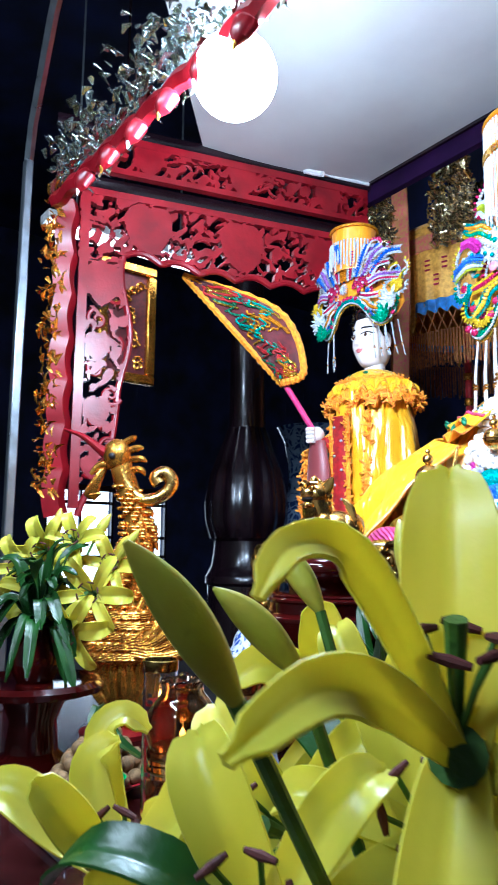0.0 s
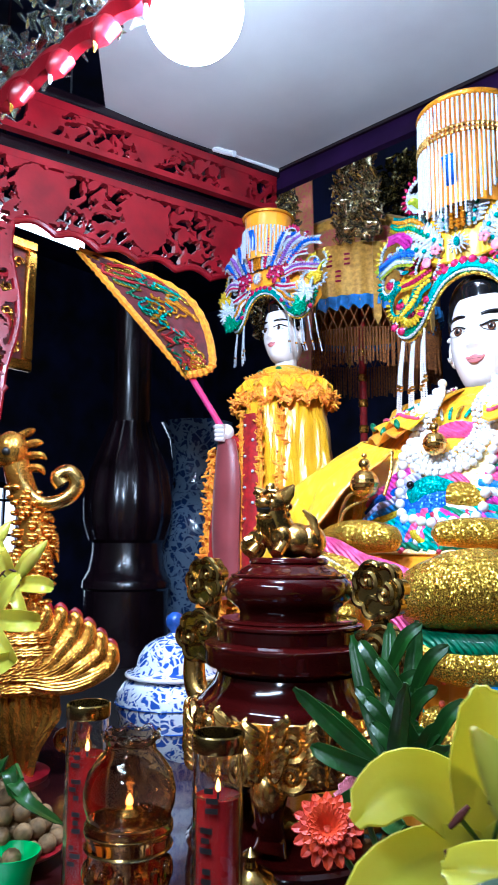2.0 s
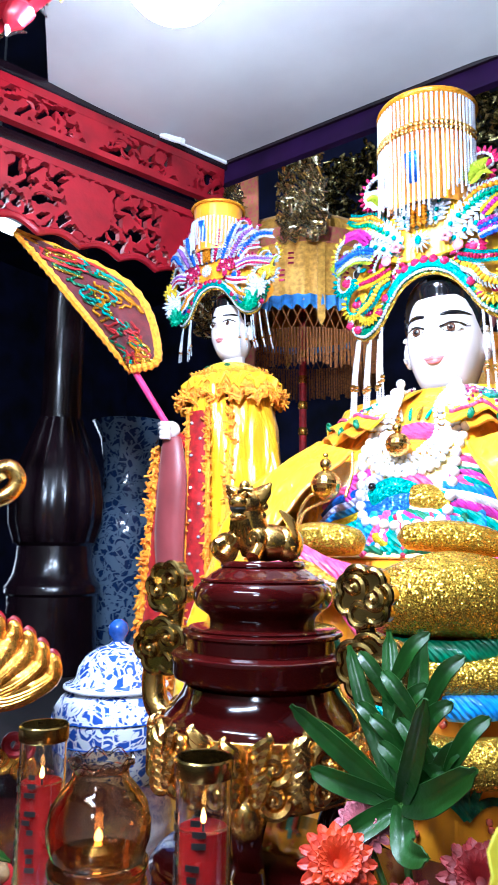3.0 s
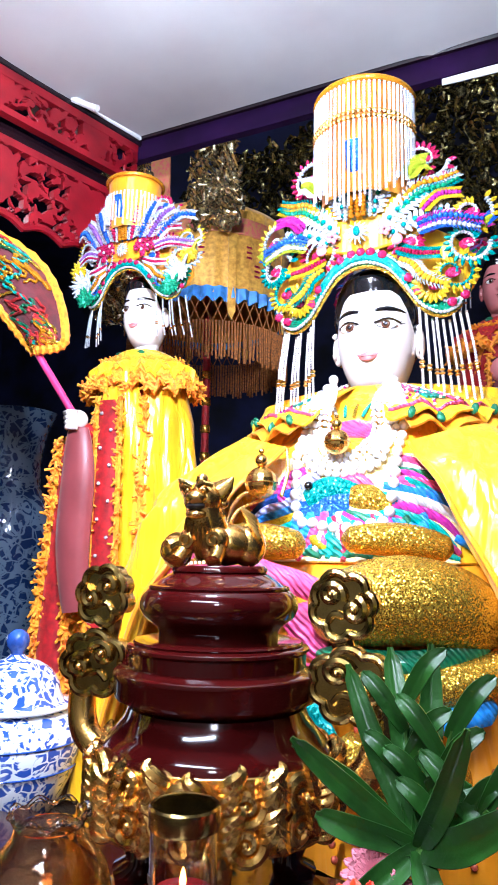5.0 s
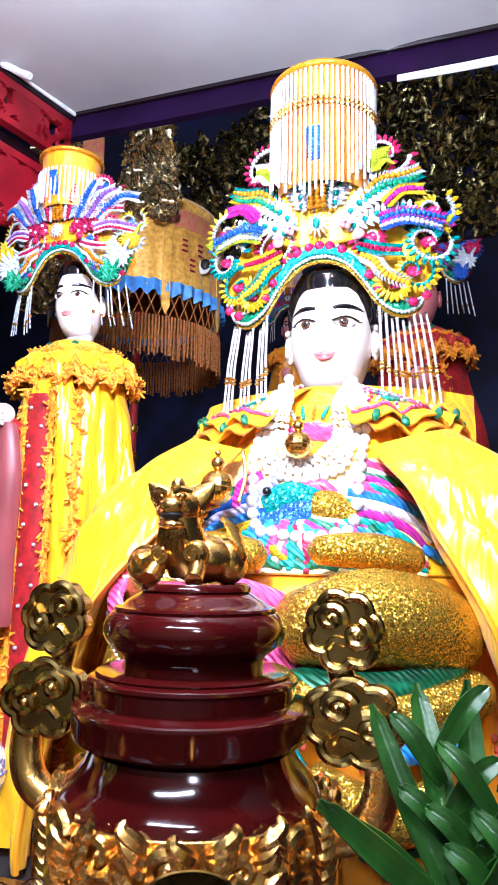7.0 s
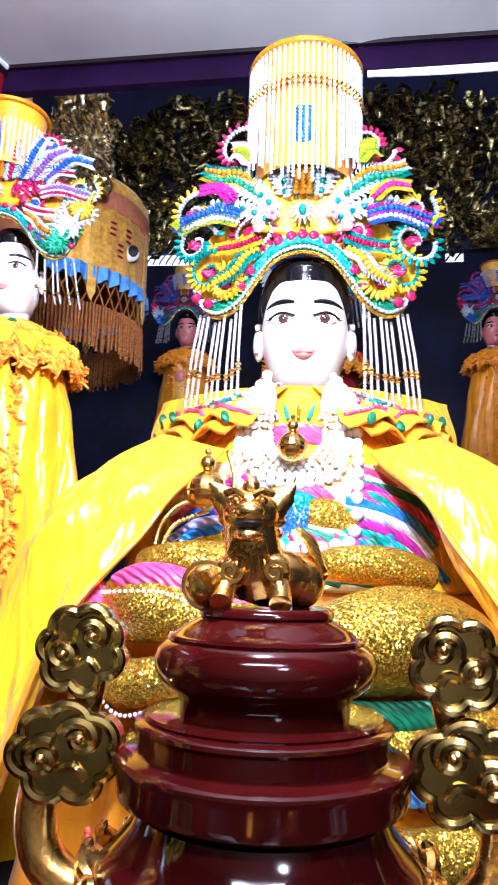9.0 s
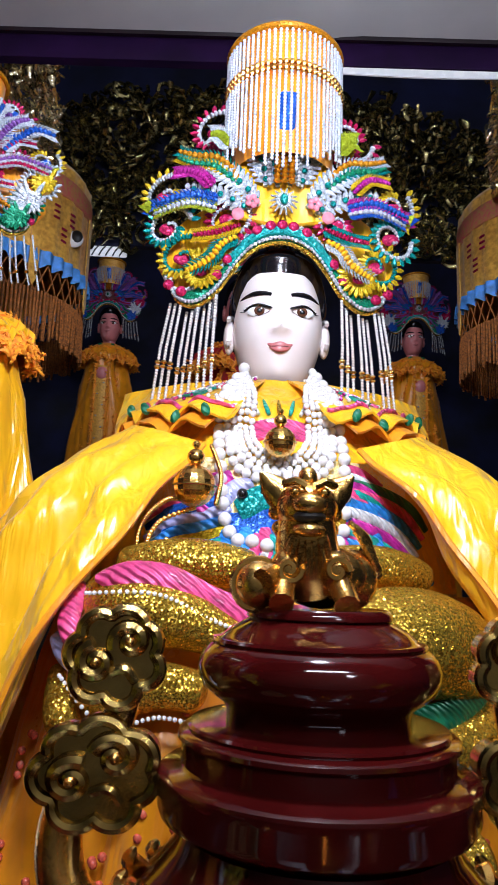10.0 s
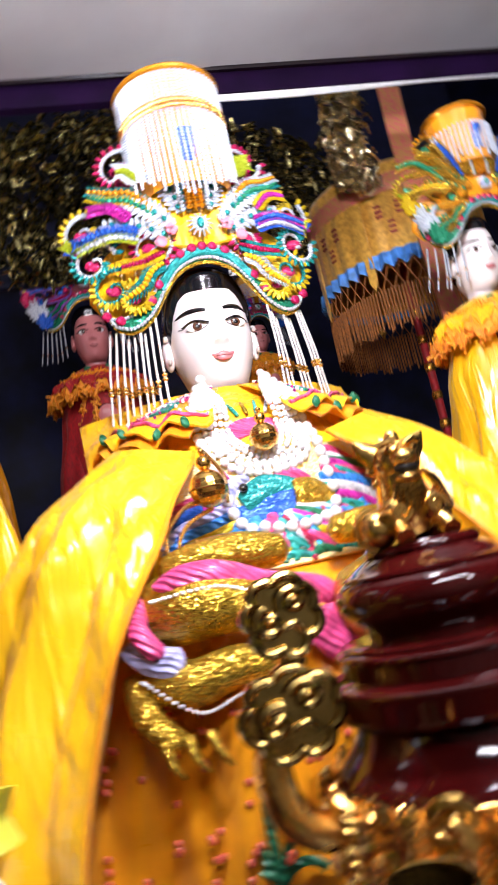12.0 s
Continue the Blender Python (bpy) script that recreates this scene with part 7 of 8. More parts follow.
    for k in range(9):
        part("pole_ring", Geo().lathe([(0.015, 1.4 + 0.1 * k), (0.018, 1.405 + 0.1 * k), (0.018, 1.425 + 0.1 * k), (0.015, 1.43 + 0.1 * k)], (x, y, 0), 12), GILT, c)
    c.location.z -= 0.11


parasol(-0.83, 2.02)
parasol(0.93, 2.02)


# ---- gilded openwork behind ----
def gilded_board(name, x0, x1, z0, z1, y, n, shape, seed, label, material=OLDGILT, size=1.0):
    rng = random.Random(seed)
    g = Geo()
    cnt = 0
    while cnt < n:
        x, z = rng.uniform(x0, x1), rng.uniform(z0, z1)
        if not shape(x, z):
            continue
        cnt += 1
        r, turn, sg = size * rng.uniform(0.022, 0.055), rng.uniform(0, 6.3), rng.choice((-1, 1))
        if cnt % 2:
            pts = [(x + a * math.cos(turn) - b * math.sin(turn), y - rng.uniform(0, 0.03), z + a * math.sin(turn) + b * math.cos(turn)) for a, b in spiral(1.1, r, 10, sg)]
            g.tube(pts, lambda t: r * 0.24 * (1 - 0.5 * t), 5)
        else:
            d = Vector((math.cos(turn), rng.uniform(-0.7, 0.2), math.sin(turn))) * r * 1.6
            p = Vector((x, y - 0.01, z))
            g.tube([p, p + d * 0.5 + Vector((0, -0.02, 0.01)), p + d], lambda t: r * 0.42 * math.sin(math.pi * (0.1 + 0.8 * t)), 6, 0, 0.4)
    return solid(name, g, material, ((x0 + x1) / 2, y, z0), label, "carving", kind="stuff")


gilded_board("gilded_openwork", -1.5, 1.6, 2.70, 3.72, 3.02, 2600, lambda x, z: z < 3.70 - 0.22 * (x / 1.2) ** 2 - 0.05 * abs(math.sin(x * 5)) and not (z < 2.84 and abs(x) < 1.2), 8, "dark aged gilded openwork carving with leaves and scrolls")
slab("rear_panel", (-2.0, 3.08, 2.86), (2.1, 3.12, 3.9), WALL, "dark panel behind the gilded carving", "panel")
gilded_board("gilded_strip", -0.74, -0.58, 2.42, 2.80, 1.74, 330, lambda x, z: True, 3, "narrow strip of bright gilded leaf carving", FOIL, 0.55)
gilded_board("gilded_strip", 0.62, 0.76, 2.42, 2.80, 1.74, 300, lambda x, z: True, 4, "narrow strip of bright gilded leaf carving", FOIL, 0.55)
gilded_board("gilded_panel", -1.02, -0.84, 2.1, 2.62, 1.62, 420, lambda x, z: True, 6, "gilded foliage panel beside the screen", FOIL, 0.6)
for _x in (-0.80, 0.80):
    solid("hanging_banner", Geo().sheet(lambda u, v: (_x - 0.035 + 0.07 * u, 1.60 + 0.01 * math.sin(9 * v), 2.72 - 1.805 * v), 6, 40, 0.006), PINKBROC, (_x, 1.6, 0.915), "narrow red brocade banner hanging behind the statues", "banner")

# white cloth edge under the beam
solid("cloth_valance", Geo().sheet(lambda u, v: (0.13 + 1.3 * u, back_edge(0.13 + 1.3 * u) + 0.006, 2.476 - (0.015 + 0.007 * math.sin(9 * u)) * (1 - 0.5 * u) * v), 60, 3, 0.004), WHITE, (0.7, back_edge(0.7) + 0.006, 2.45), "strip of white cloth under the beam", "cloth")


# side wall sign and far lights
def sign():
    c = thing("framed_sign", (-1.66, 0.98, 2.03), "maroon panel with gold motifs in a carved gilt frame", "sign")
    y0, y1, z0, z1, x = 0.865, 1.075, 2.0, 2.45, -1.66
    part("panel", Geo().box((x - 0.012, y0, z0), (x, y1, z1)), MAROON, c)
    for a, b in (((y0 - 0.02, z0 - 0.02), (y1 + 0.02, z0 + 0.02)), ((y0 - 0.02, z1 - 0.02), (y1 + 0.02, z1 + 0.02)), ((y0 - 0.02, z0 + 0.02), (y0 + 0.02, z1 - 0.02)), ((y1 - 0.02, z0 + 0.02), (y1 + 0.02, z1 - 0.02))):
        part("frame_rail", Geo().box((x - 0.01, a[0], a[1]), (x + 0.02, b[0], b[1]), 0, 0.006), GILT, c)
    rng = random.Random(2)
    for k in range(16):
        yy, zz = rng.uniform(y0 + 0.05, y1 - 0.05), z0 + 0.05 + 0.35 * k / 16
        part("gold_motif", Geo().tube([(x + 0.004, yy + a, zz + b) for a, b in spiral(1.1, 0.022, 10, 1)], 0.006, 6), GILT, c)
    part("hanger", Geo().tube([(x - 0.03, 0.97, 2.45), (x - 0.06, 0.97, 3.2), (x - 0.06, 0.97, 4.49)], 0.006, 6), DARK, c)


sign()


# lit fretwork far behind, and the tube light of the side aisle
def fret_light(x0, x1, z0, z1, y):
    c = thing("lit_fretwork", ((x0 + x1) / 2, y, z0), "pale lit fretwork strip on the rear panel", "fretwork", "lit fretwork strips")
    part("light_panel", Geo().box((x0, y, z0), (x1, y + 0.01, z1)), glow("pale_light", (0.9, 0.95, 1.0), 1.0), c)
    n = int((x1 - x0) / 0.03)
    for k in range(n):
        x = x0 + (x1 - x0) * k / n
        part("fret_bar", Geo().tube([(x, y - 0.006, z0), (x + 0.012, y - 0.006, (z0 + z1) / 2), (x + 0.030, y - 0.006, z1)], 0.0045, 5), DARK, c)


fret_light(-0.80, -0.58, 2.79, 2.84, 3.05)
fret_light(0.60, 0.68, 2.79, 2.83, 3.05)


def aisle_tube():
    c = thing("tube_lamp", (-1.55, 1.0, 2.35), "white fluorescent tube in the side aisle", "lamp")
    part("tube", Geo().tube([(-1.55, 0.60, 2.475), (-1.55, 1.22, 2.475)], 0.018, 14), glow("tube_light", (0.9, 0.96, 1.0), 12), c)
    part("fitting", Geo().box((-1.60, 0.58, 2.495), (-1.52, 1.24, 2.53)), WHITE, c)
    for y in (0.7, 1.15):
        part("chain", Geo().tube([(-1.56, y, 2.53), (-1.56, y, 4.49)], 0.004, 5), STEEL, c)


aisle_tube()


# ---- phoenix carving ----
def phoenix():
    base = Vector((-0.610, 0.440, 0))
    R = Vector((0.616, 0.788, 0))
    F = Vector((0.788, -0.616, 0))
    k = 0.00121

    def P(px, py, d=0.0):
        p = base + R * ((px - 215) * k) + F * d
        return Vector((p.x, p.y, 1.441 + (884 - py) * k))

    c = thing("phoenix_carving", Vector((base.x, base.y, 0.952)), "gilded wooden phoenix with spread wing feathers on a red post", "carving")
    part("post", Geo().tube([(base.x, base.y, 0.952), (base.x, base.y, 1.12)], 0.034, 20), RED, c, "red lacquered post")
    part("post_foot", Geo().lathe([(0.0, 0.952), (0.075, 0.952), (0.078, 0.962), (0.05, 0.975), (0.036, 0.985), (0.0, 0.986)], (base.x, base.y, 0), 32), RED, c)
    part("neck", Geo().tube(bez([P(203, 800), P(214, 845), P(238, 915), P(240, 975), P(215, 1040), P(195, 1110), P(200, 1150)], 40), lambda t: k * lerp([(0, 20), (0.25, 21), (0.55, 33), (0.8, 52), (1, 48)], t), 20), GILT, c)
    part("head", Geo().ball(P(200, 803, 0.004), (0.034, 0.030, 0.036), 20, 14), GILT, c)
    part("eye", Geo().ball(P(196, 808, 0.034), 0.008, 10, 8), BLACKPAINT, c)
    part("beak", Geo().tube(bez([P(188, 806), P(165, 790), P(135, 768), P(100, 755)], 16), lambda t: k * 17 * (1 - 0.85 * t), 12, 0, 0.7), RED, c, "red lacquered upper beak")
    part("lower_beak", Geo().tube(bez([P(186, 820), P(168, 822), P(152, 838)], 10), lambda t: k * 11 * (1 - 0.7 * t), 10), GILT, c)
    for j in range(4):
        part("wattle", Geo().tube(bez([P(178 - 4 * j, 826 + 6 * j), P(165 - 5 * j, 850 + 8 * j), P(160 + 4 * j, 885 - 4 * j)], 10), lambda t: k * 9 * math.sin(math.pi * (0.15 + 0.75 * t)), 8), GILT, c)
    curl = bez([P(208, 812, 0.01), P(222, 860, 0.012), P(250, 885, 0.012), P(285, 878, 0.012), P(302, 855, 0.012), P(290, 836, 0.012), P(274, 844, 0.012), P(280, 856, 0.012)], 40)
    part("crest_curl", Geo().tube(curl, lambda t: k * (11 + 3 * t), 12), GOLD, c)
    for (x, y, dx, dy) in ((215, 782, 20, -14), (222, 796, 26, -6), (228, 812, 26, 4), (232, 830, 20, 10), (252, 905, 16, 10), (258, 930, 18, 14), (260, 955, 18, 20), (256, 985, 16, 16)):
        part("flame_leaf", Geo().tube(bez([P(x - 6, y), P(x + dx * 0.6, y + dy * 0.4 - 4), P(x + dx, y + dy)], 8), lambda t: k * 12 * math.sin(math.pi * (0.3 + 0.65 * t)), 8, 0, 0.6), GILT, c)
    rng = random.Random(77)
    scale = make_mesh("feather_scale", Geo().ball((0, 0, 0), (0.0085, 0.0085, 0.0055), 8, 6), [GILT], Vector((0, 0, 0)))
    for j in range(190):
        t = rng.uniform(0.08, 0.97)
        pts = bez([P(214, 845), P(238, 915), P(240, 975), P(215, 1040), P(195, 1110)], 40)
        p = pts[int(t * 40)]
        rad = k * lerp([(0, 20), (0.4, 31), (0.8, 50), (1, 48)], t)
        a = rng.uniform(-1.4, 1.4)
        piece("feather_scale", scale, p + F * (rad * math.cos(a)) + R * (rad * math.sin(a)), c)
    # body with overlapping wing feathers
    part("body", Geo().ball(P(205, 1115, 0.0), (0.066, 0.062, 0.062), 24, 16), GILT, c)
    for row in range(5):
        for j in range(8):
            y0 = 1078 + 17 * row
            x0 = 152 + 15 * j + 7 * (row % 2)
            pts = bez([P(x0, y0 + 8, 0.054), P(x0 + 14, y0 + 7, 0.072 - 0.004 * j), P(x0 + 32, y0 - 1, 0.066 - 0.006 * j)], 8)
            sc = part("wing_scale", Geo().tube(pts, lambda t: k * 11 * math.sin(math.pi * (0.2 + 0.74 * t)), 8, 0, 0.5, tuple(F)), GILT, c)
            for q in (-4, 0, 4):
                part("scale_rib", Geo().tube([p + F * 0.0065 + Vector((0, 0, k * q)) for p in pts[1:-1]], lambda t: k * 1.9 * (1.1 - t), 5), GILT, sc)
    for j, (x, y) in enumerate(((222, 1052), (240, 1056), (256, 1062), (278, 1066), (300, 1074), (320, 1088), (338, 1104), (354, 1120))):
        pts = bez([P(196, 1128, 0.045), P((200 + x) / 2 + 12, (1132 + y) / 2 + 26, 0.052), P(x, y + 12, 0.035), P(x + 9, y - 12, 0.03), P(x + 2, y - 24, 0.028)], 20)
        f = part("wing_feather", Geo().tube(pts, lambda t: k * 14 * math.sin(math.pi * (0.2 + 0.72 * t)) ** 0.8, 10, 0, 0.6, tuple(F)), GILT, c)
        for q in (-5, 0, 5):
            part("feather_rib", Geo().tube([p + F * 0.0085 + Vector((0, 0, k * q * (1 - i / 24))) for i, p in enumerate(pts[3:19])], lambda t: k * 2.2 * (1.1 - t), 5), GILT, f)
        part("feather_back", Geo().tube([p - F * 0.011 + Vector((0, 0, 0.006)) for p in pts], lambda t: k * 13 * math.sin(math.pi * (0.2 + 0.70 * t)) ** 0.8, 8, 0, 0.6, tuple(F)), RED, f)
    for j in range(18):
        x = 160 + 7 * j
        dy = 22 * ((j * 5) % 4)
        pts = bez([P(x + 5, 1156, 0.040 + 0.006 * (j % 2)), P(x + 9 + 5 * (-1) ** j, 1195, 0.052 - 0.002 * abs(j - 9)), P(215 + (x - 215) * 0.5 + 14, 1225 + dy * 0.6, 0.044), P(215 + (x - 215) * 0.35 + 20, 1242 + dy, 0.03)], 14)
        part("tail_leaf", Geo().tube(pts, lambda t: k * 8.5 * math.sin(math.pi * (0.18 + 0.78 * t)), 7, 0, 0.7, tuple(F)), GILT, c)
    for j, (x, y) in enumerate(((300, 1235), (318, 1215), (330, 1245))):
        part("cloud_scroll", Geo().tube([P(x + a / k, y + b / k, 0.0) for a, b in spiral(1.3, 0.022, 16, 1)], 0.008, 8), RED if j % 2 else GILT, c)


phoenix()


# ---- lilies ----
def petal_geo(pts, w, face, cup=0.35):
    """A petal along points; face is the way its inner side looks."""
    path = bez(pts, 16)
    face = Vector(face)

    def fn(u, v):
        i = min(16, int(round(u * 16)))
        p = path[i]
        t = (path[min(i + 1, 16)] - path[max(i - 1, 0)]).normalized()
        side = t.cross(face)
        side = side.normalized() if side.length > 1e-6 else Vector((1, 0, 0))
        n = side.cross(t)
        ww = w * (0.28 + 0.72 * math.sin(math.pi * min(1, 0.10 + 0.86 * u)) ** 0.85) * (1 if u < 0.93 else 0.55)
        s = 2 * v - 1
        return p + side * (ww * s) + n * (cup * ww * s * s - 0.12 * w * math.exp(-(s / 0.13) ** 2) + 0.05 * w * math.sin(14 * u) * s * s)

    return Geo().sheet(fn, 16, 8, 0.0012)


def stamens(parent, c, n, length, rng, spread=0.42):
    n = Vector(n).normalized()
    a = n.cross(Vector((0, 0, 1))).normalized()
    b = n.cross(a)
    for k in range(6):
        q = 2 * math.pi * k / 6 + 0.3
        d = n + (a * math.cos(q) + b * math.sin(q)) * spread
        tip = c + d * length
        st = part("stamen", Geo().tube([c + n * 0.004, c + d * length * 0.55 + n * 0.004, tip], 0.0011, 6), STEM, parent)
        t = (a * math.sin(q) - b * math.cos(q) + n * rng.uniform(-0.4, 0.4)).normalized() * 0.0062
        part("anther", Geo().tube([tip - t, tip, tip + t], lambda u: 0.0019 * math.sin(math.pi * (0.2 + 0.6 * u)), 8), ANTHER, parent)
    part("pistil", Geo().tube([c, c + n * length * 1.2], lambda u: 0.0014 + 0.0022 * smooth(0.85, 1.0, u), 8), STEM, parent)


def bloom(bouquet, c, face, petals, rng, mt=PETAL, length=0.045, up=None, spread=0.42):
    """A lily bloom: throat, petals given as (points, half width), stamens."""
    c, face = Vector(c), Vector(face).normalized()
    th = part("bloom", Geo().tube([c - face * 0.02, c - face * 0.008, c + face * 0.006], lambda t: 0.004 + 0.005 * t, 12), STEM, bouquet, "yellow lily bloom with six curved petals")
    for pts, w in petals:
        part("petal", petal_geo([c] + [Vector(p) for p in pts], w, face), mt, th, angle=80)
    stamens(th, c, up or face, length, rng, spread)
    return th


def free_bloom(bouquet, c, face, size, rng):
    c, f = Vector(c), Vector(face).normalized()
    a = f.cross(Vector((0, 0, 1))).normalized()
    b = f.cross(a)
    ps = []
    for k in range(6):
        q = 2 * math.pi * k / 6 + rng.uniform(-0.2, 0.2)
        d = a * math.cos(q) + b * math.sin(q)
        cu = rng.uniform(0.0, 0.5)
        ps.append(([c + d * size * 0.45 + f * size * 0.35, c + d * size * 0.85 + f * size * 0.42, c + d * size * (1.08 - 0.1 * cu) + f * size * (0.30 - 0.35 * cu)], size * (0.22 if k % 2 else 0.165)))
    return bloom(bouquet, c, f, ps, rng, length=size * 0.62)


def bud(bouquet, tip, base, r=0.0070):
    tip, base = Vector(tip), Vector(base)
    d = tip - base
    part("bud", Geo().tube([base + d * t + Vector((0, 0, 0.003 * math.sin(3 * t))) for t in [i / 14 for i in range(15)]], lambda t: r * (math.sin(math.pi * (0.07 + 0.92 * t)) ** 0.8) * (1 - 0.1 * t) + 0.0004, 12), BUDM, bouquet, "closed green and yellow lily bud")


def stem(bouquet, a, b, r=0.0028):
    a, b = Vector(a), Vector(b)
    part("stem", Geo().tube(bez([a, a.lerp(b, 0.5) + Vector((0, 0.006, -0.012)), b], 10), r, 8), STEM, bouquet)


def blade(bouquet, pts, w, face=(0, -0.5, 1), name="leaf"):
    part(name, petal_geo(pts, w, face, 0.25), LEAF, bouquet, angle=80)


def front_lilies():
    rng = random.Random(14)
    v = thing("flower_vase", (0.545, -0.015, 0.952), "dark glazed vase holding the yellow lilies", "vase")
    part("vase_body", Geo().lathe([(0.0, 0.952), (0.036, 0.952), (0.05, 0.97), (0.056, 1.01), (0.046, 1.05), (0.034, 1.08), (0.038, 1.10), (0.034, 1.10), (0.030, 1.08), (0.0, 1.06)], (0.545, -0.015, 0), 36), BLUEGLAZE, v)
    c = thing("lily_bouquet", (0.545, -0.015, 1.08), "fresh yellow lilies with buds and long dark leaves", "flowers", "lily bouquets")
    mouth = Vector((0.545, -0.015, 1.085))
    A = Vector((0.606, -0.091, 1.266))
    bloom(c, A, (0.6, -0.77, 0.24), [
        ([(0.604, -0.088, 1.305), (0.597, -0.078, 1.338), (0.588, -0.066, 1.356)], 0.0160),
        ([(0.619, -0.135, 1.289), (0.628, -0.168, 1.296), (0.630, -0.194, 1.286)], 0.0075),
        ([(0.611, -0.118, 1.300), (0.616, -0.145, 1.325), (0.622, -0.170, 1.327), (0.625, -0.182, 1.316)], 0.0060),
        ([(0.612, -0.104, 1.245), (0.614, -0.112, 1.222), (0.612, -0.112, 1.195)], 0.0130),
        ([(0.626, -0.070, 1.272), (0.640, -0.045, 1.276), (0.646, -0.022, 1.262)], 0.0165),
        ([(0.632, -0.078, 1.250), (0.650, -0.062, 1.232), (0.658, -0.048, 1.205)], 0.0130)], rng, length=0.036, up=(0.22, -0.25, 1.0), spread=0.34)
    B = Vector((0.392, 0.068, 1.215))
    bloom(c, B, (0.42, -0.83, 0.36), [
        ([(0.384, 0.045, 1.243), (0.372, 0.020, 1.253), (0.362, 0.000, 1.240)], 0.015),
        ([(0.382, 0.034, 1.222), (0.372, 0.006, 1.214), (0.372, -0.008, 1.190), (0.378, -0.004, 1.176)], 0.014),
        ([(0.398, 0.055, 1.250), (0.404, 0.045, 1.278), (0.402, 0.040, 1.296)], 0.0165),
        ([(0.425, 0.055, 1.235), (0.452, 0.045, 1.246), (0.470, 0.046, 1.240)], 0.0145),
        ([(0.420, 0.045, 1.205), (0.440, 0.025, 1.186), (0.446, 0.016, 1.160)], 0.015),
        ([(0.398, 0.035, 1.195), (0.402, 0.012, 1.170), (0.398, 0.004, 1.148)], 0.0145)], rng)
    C = Vector((0.437, -0.108, 1.180))
    bloom(c, C, (0.35, -0.55, 0.75), [
        ([(0.418, -0.110, 1.212), (0.407, -0.108, 1.236), (0.411, -0.098, 1.244), (0.417, -0.088, 1.236)], 0.009),
        ([(0.424, -0.118, 1.205), (0.417, -0.118, 1.228), (0.424, -0.108, 1.236)], 0.010),
        ([(0.410, -0.128, 1.196), (0.388, -0.148, 1.212), (0.372, -0.160, 1.208)], 0.012),
        ([(0.446, -0.132, 1.200), (0.448, -0.150, 1.222), (0.444, -0.158, 1.232)], 0.010),
        ([(0.458, -0.100, 1.205), (0.472, -0.094, 1.222), (0.485, -0.09, 1.218)], 0.014),
        ([(0.440, -0.078, 1.202), (0.438, -0.055, 1.218), (0.440, -0.040, 1.212)], 0.014)], rng, length=0.03)
    for p, f, s in (((0.480, -0.045, 1.195), (0.45, -0.75, 0.4), 0.066), ((0.535, -0.105, 1.195), (0.5, -0.7, 0.5), 0.064), ((0.455, 0.040, 1.225), (0.35, -0.75, 0.5), 0.060), ((0.600, 0.01, 1.24), (0.3, -0.8, 0.4), 0.064), ((0.560, -0.045, 1.215), (0.4, -0.6, 0.6), 0.060)):
        free_bloom(c, p, f, s, rng)
        stem(c, Vector(p) - Vector(f).normalized() * 0.018, mouth)
    for q in (A, B, C):
        stem(c, q - Vector((0.2, -0.6, 0.3)) * 0.03, mouth)
    for tip, base in (((0.577, -0.189, 1.328), (0.574, -0.150, 1.283)), ((0.466, -0.110, 1.315), (0.482, -0.090, 1.270)), ((0.510, -0.114, 1.311), (0.523, -0.080, 1.277)), ((0.448, -0.032, 1.331), (0.474, -0.023, 1.296)), ((0.461, 0.054, 1.345), (0.481, 0.042, 1.300)), ((0.520, 0.03, 1.330), (0.528, 0.02, 1.290))):
        bud(c, tip, base)
        stem(c, base, mouth)
    blade(c, [(0.545, -0.05, 1.10), (0.535, -0.12, 1.20), (0.50, -0.155, 1.222), (0.455, -0.155, 1.195)], 0.011)
    blade(c, [(0.545, -0.04, 1.10), (0.575, -0.10, 1.17), (0.590, -0.14, 1.205), (0.590, -0.165, 1.19)], 0.012)
    blade(c, [(0.545, -0.02, 1.10), (0.51, -0.02, 1.20), (0.46, -0.03, 1.245), (0.42, -0.05, 1.235)], 0.012)
    for k in range(22):
        a = rng.uniform(0, 6.3)
        d = Vector((math.cos(a), 0.6 * math.sin(a), 0))
        r0 = rng.uniform(0.06, 0.12)
        p = mouth + Vector((rng.uniform(-0.03, 0.03), rng.uniform(-0.03, 0.03), 0.0))
        q = p + d * r0 + Vector((-0.03, 0, rng.uniform(0.03, 0.12)))
        q.y = max(q.y, -0.15)
        blade(c, [p, p.lerp(q, 0.5) + Vector((0, 0, 0.03)), q], rng.uniform(0.008, 0.014), (-d.x, -d.y, 1.5))

    c.location += Vector((0.050, -0.014, 0.005))
    v.location += Vector((0.045, 0.0, 0.0))


front_lilies()


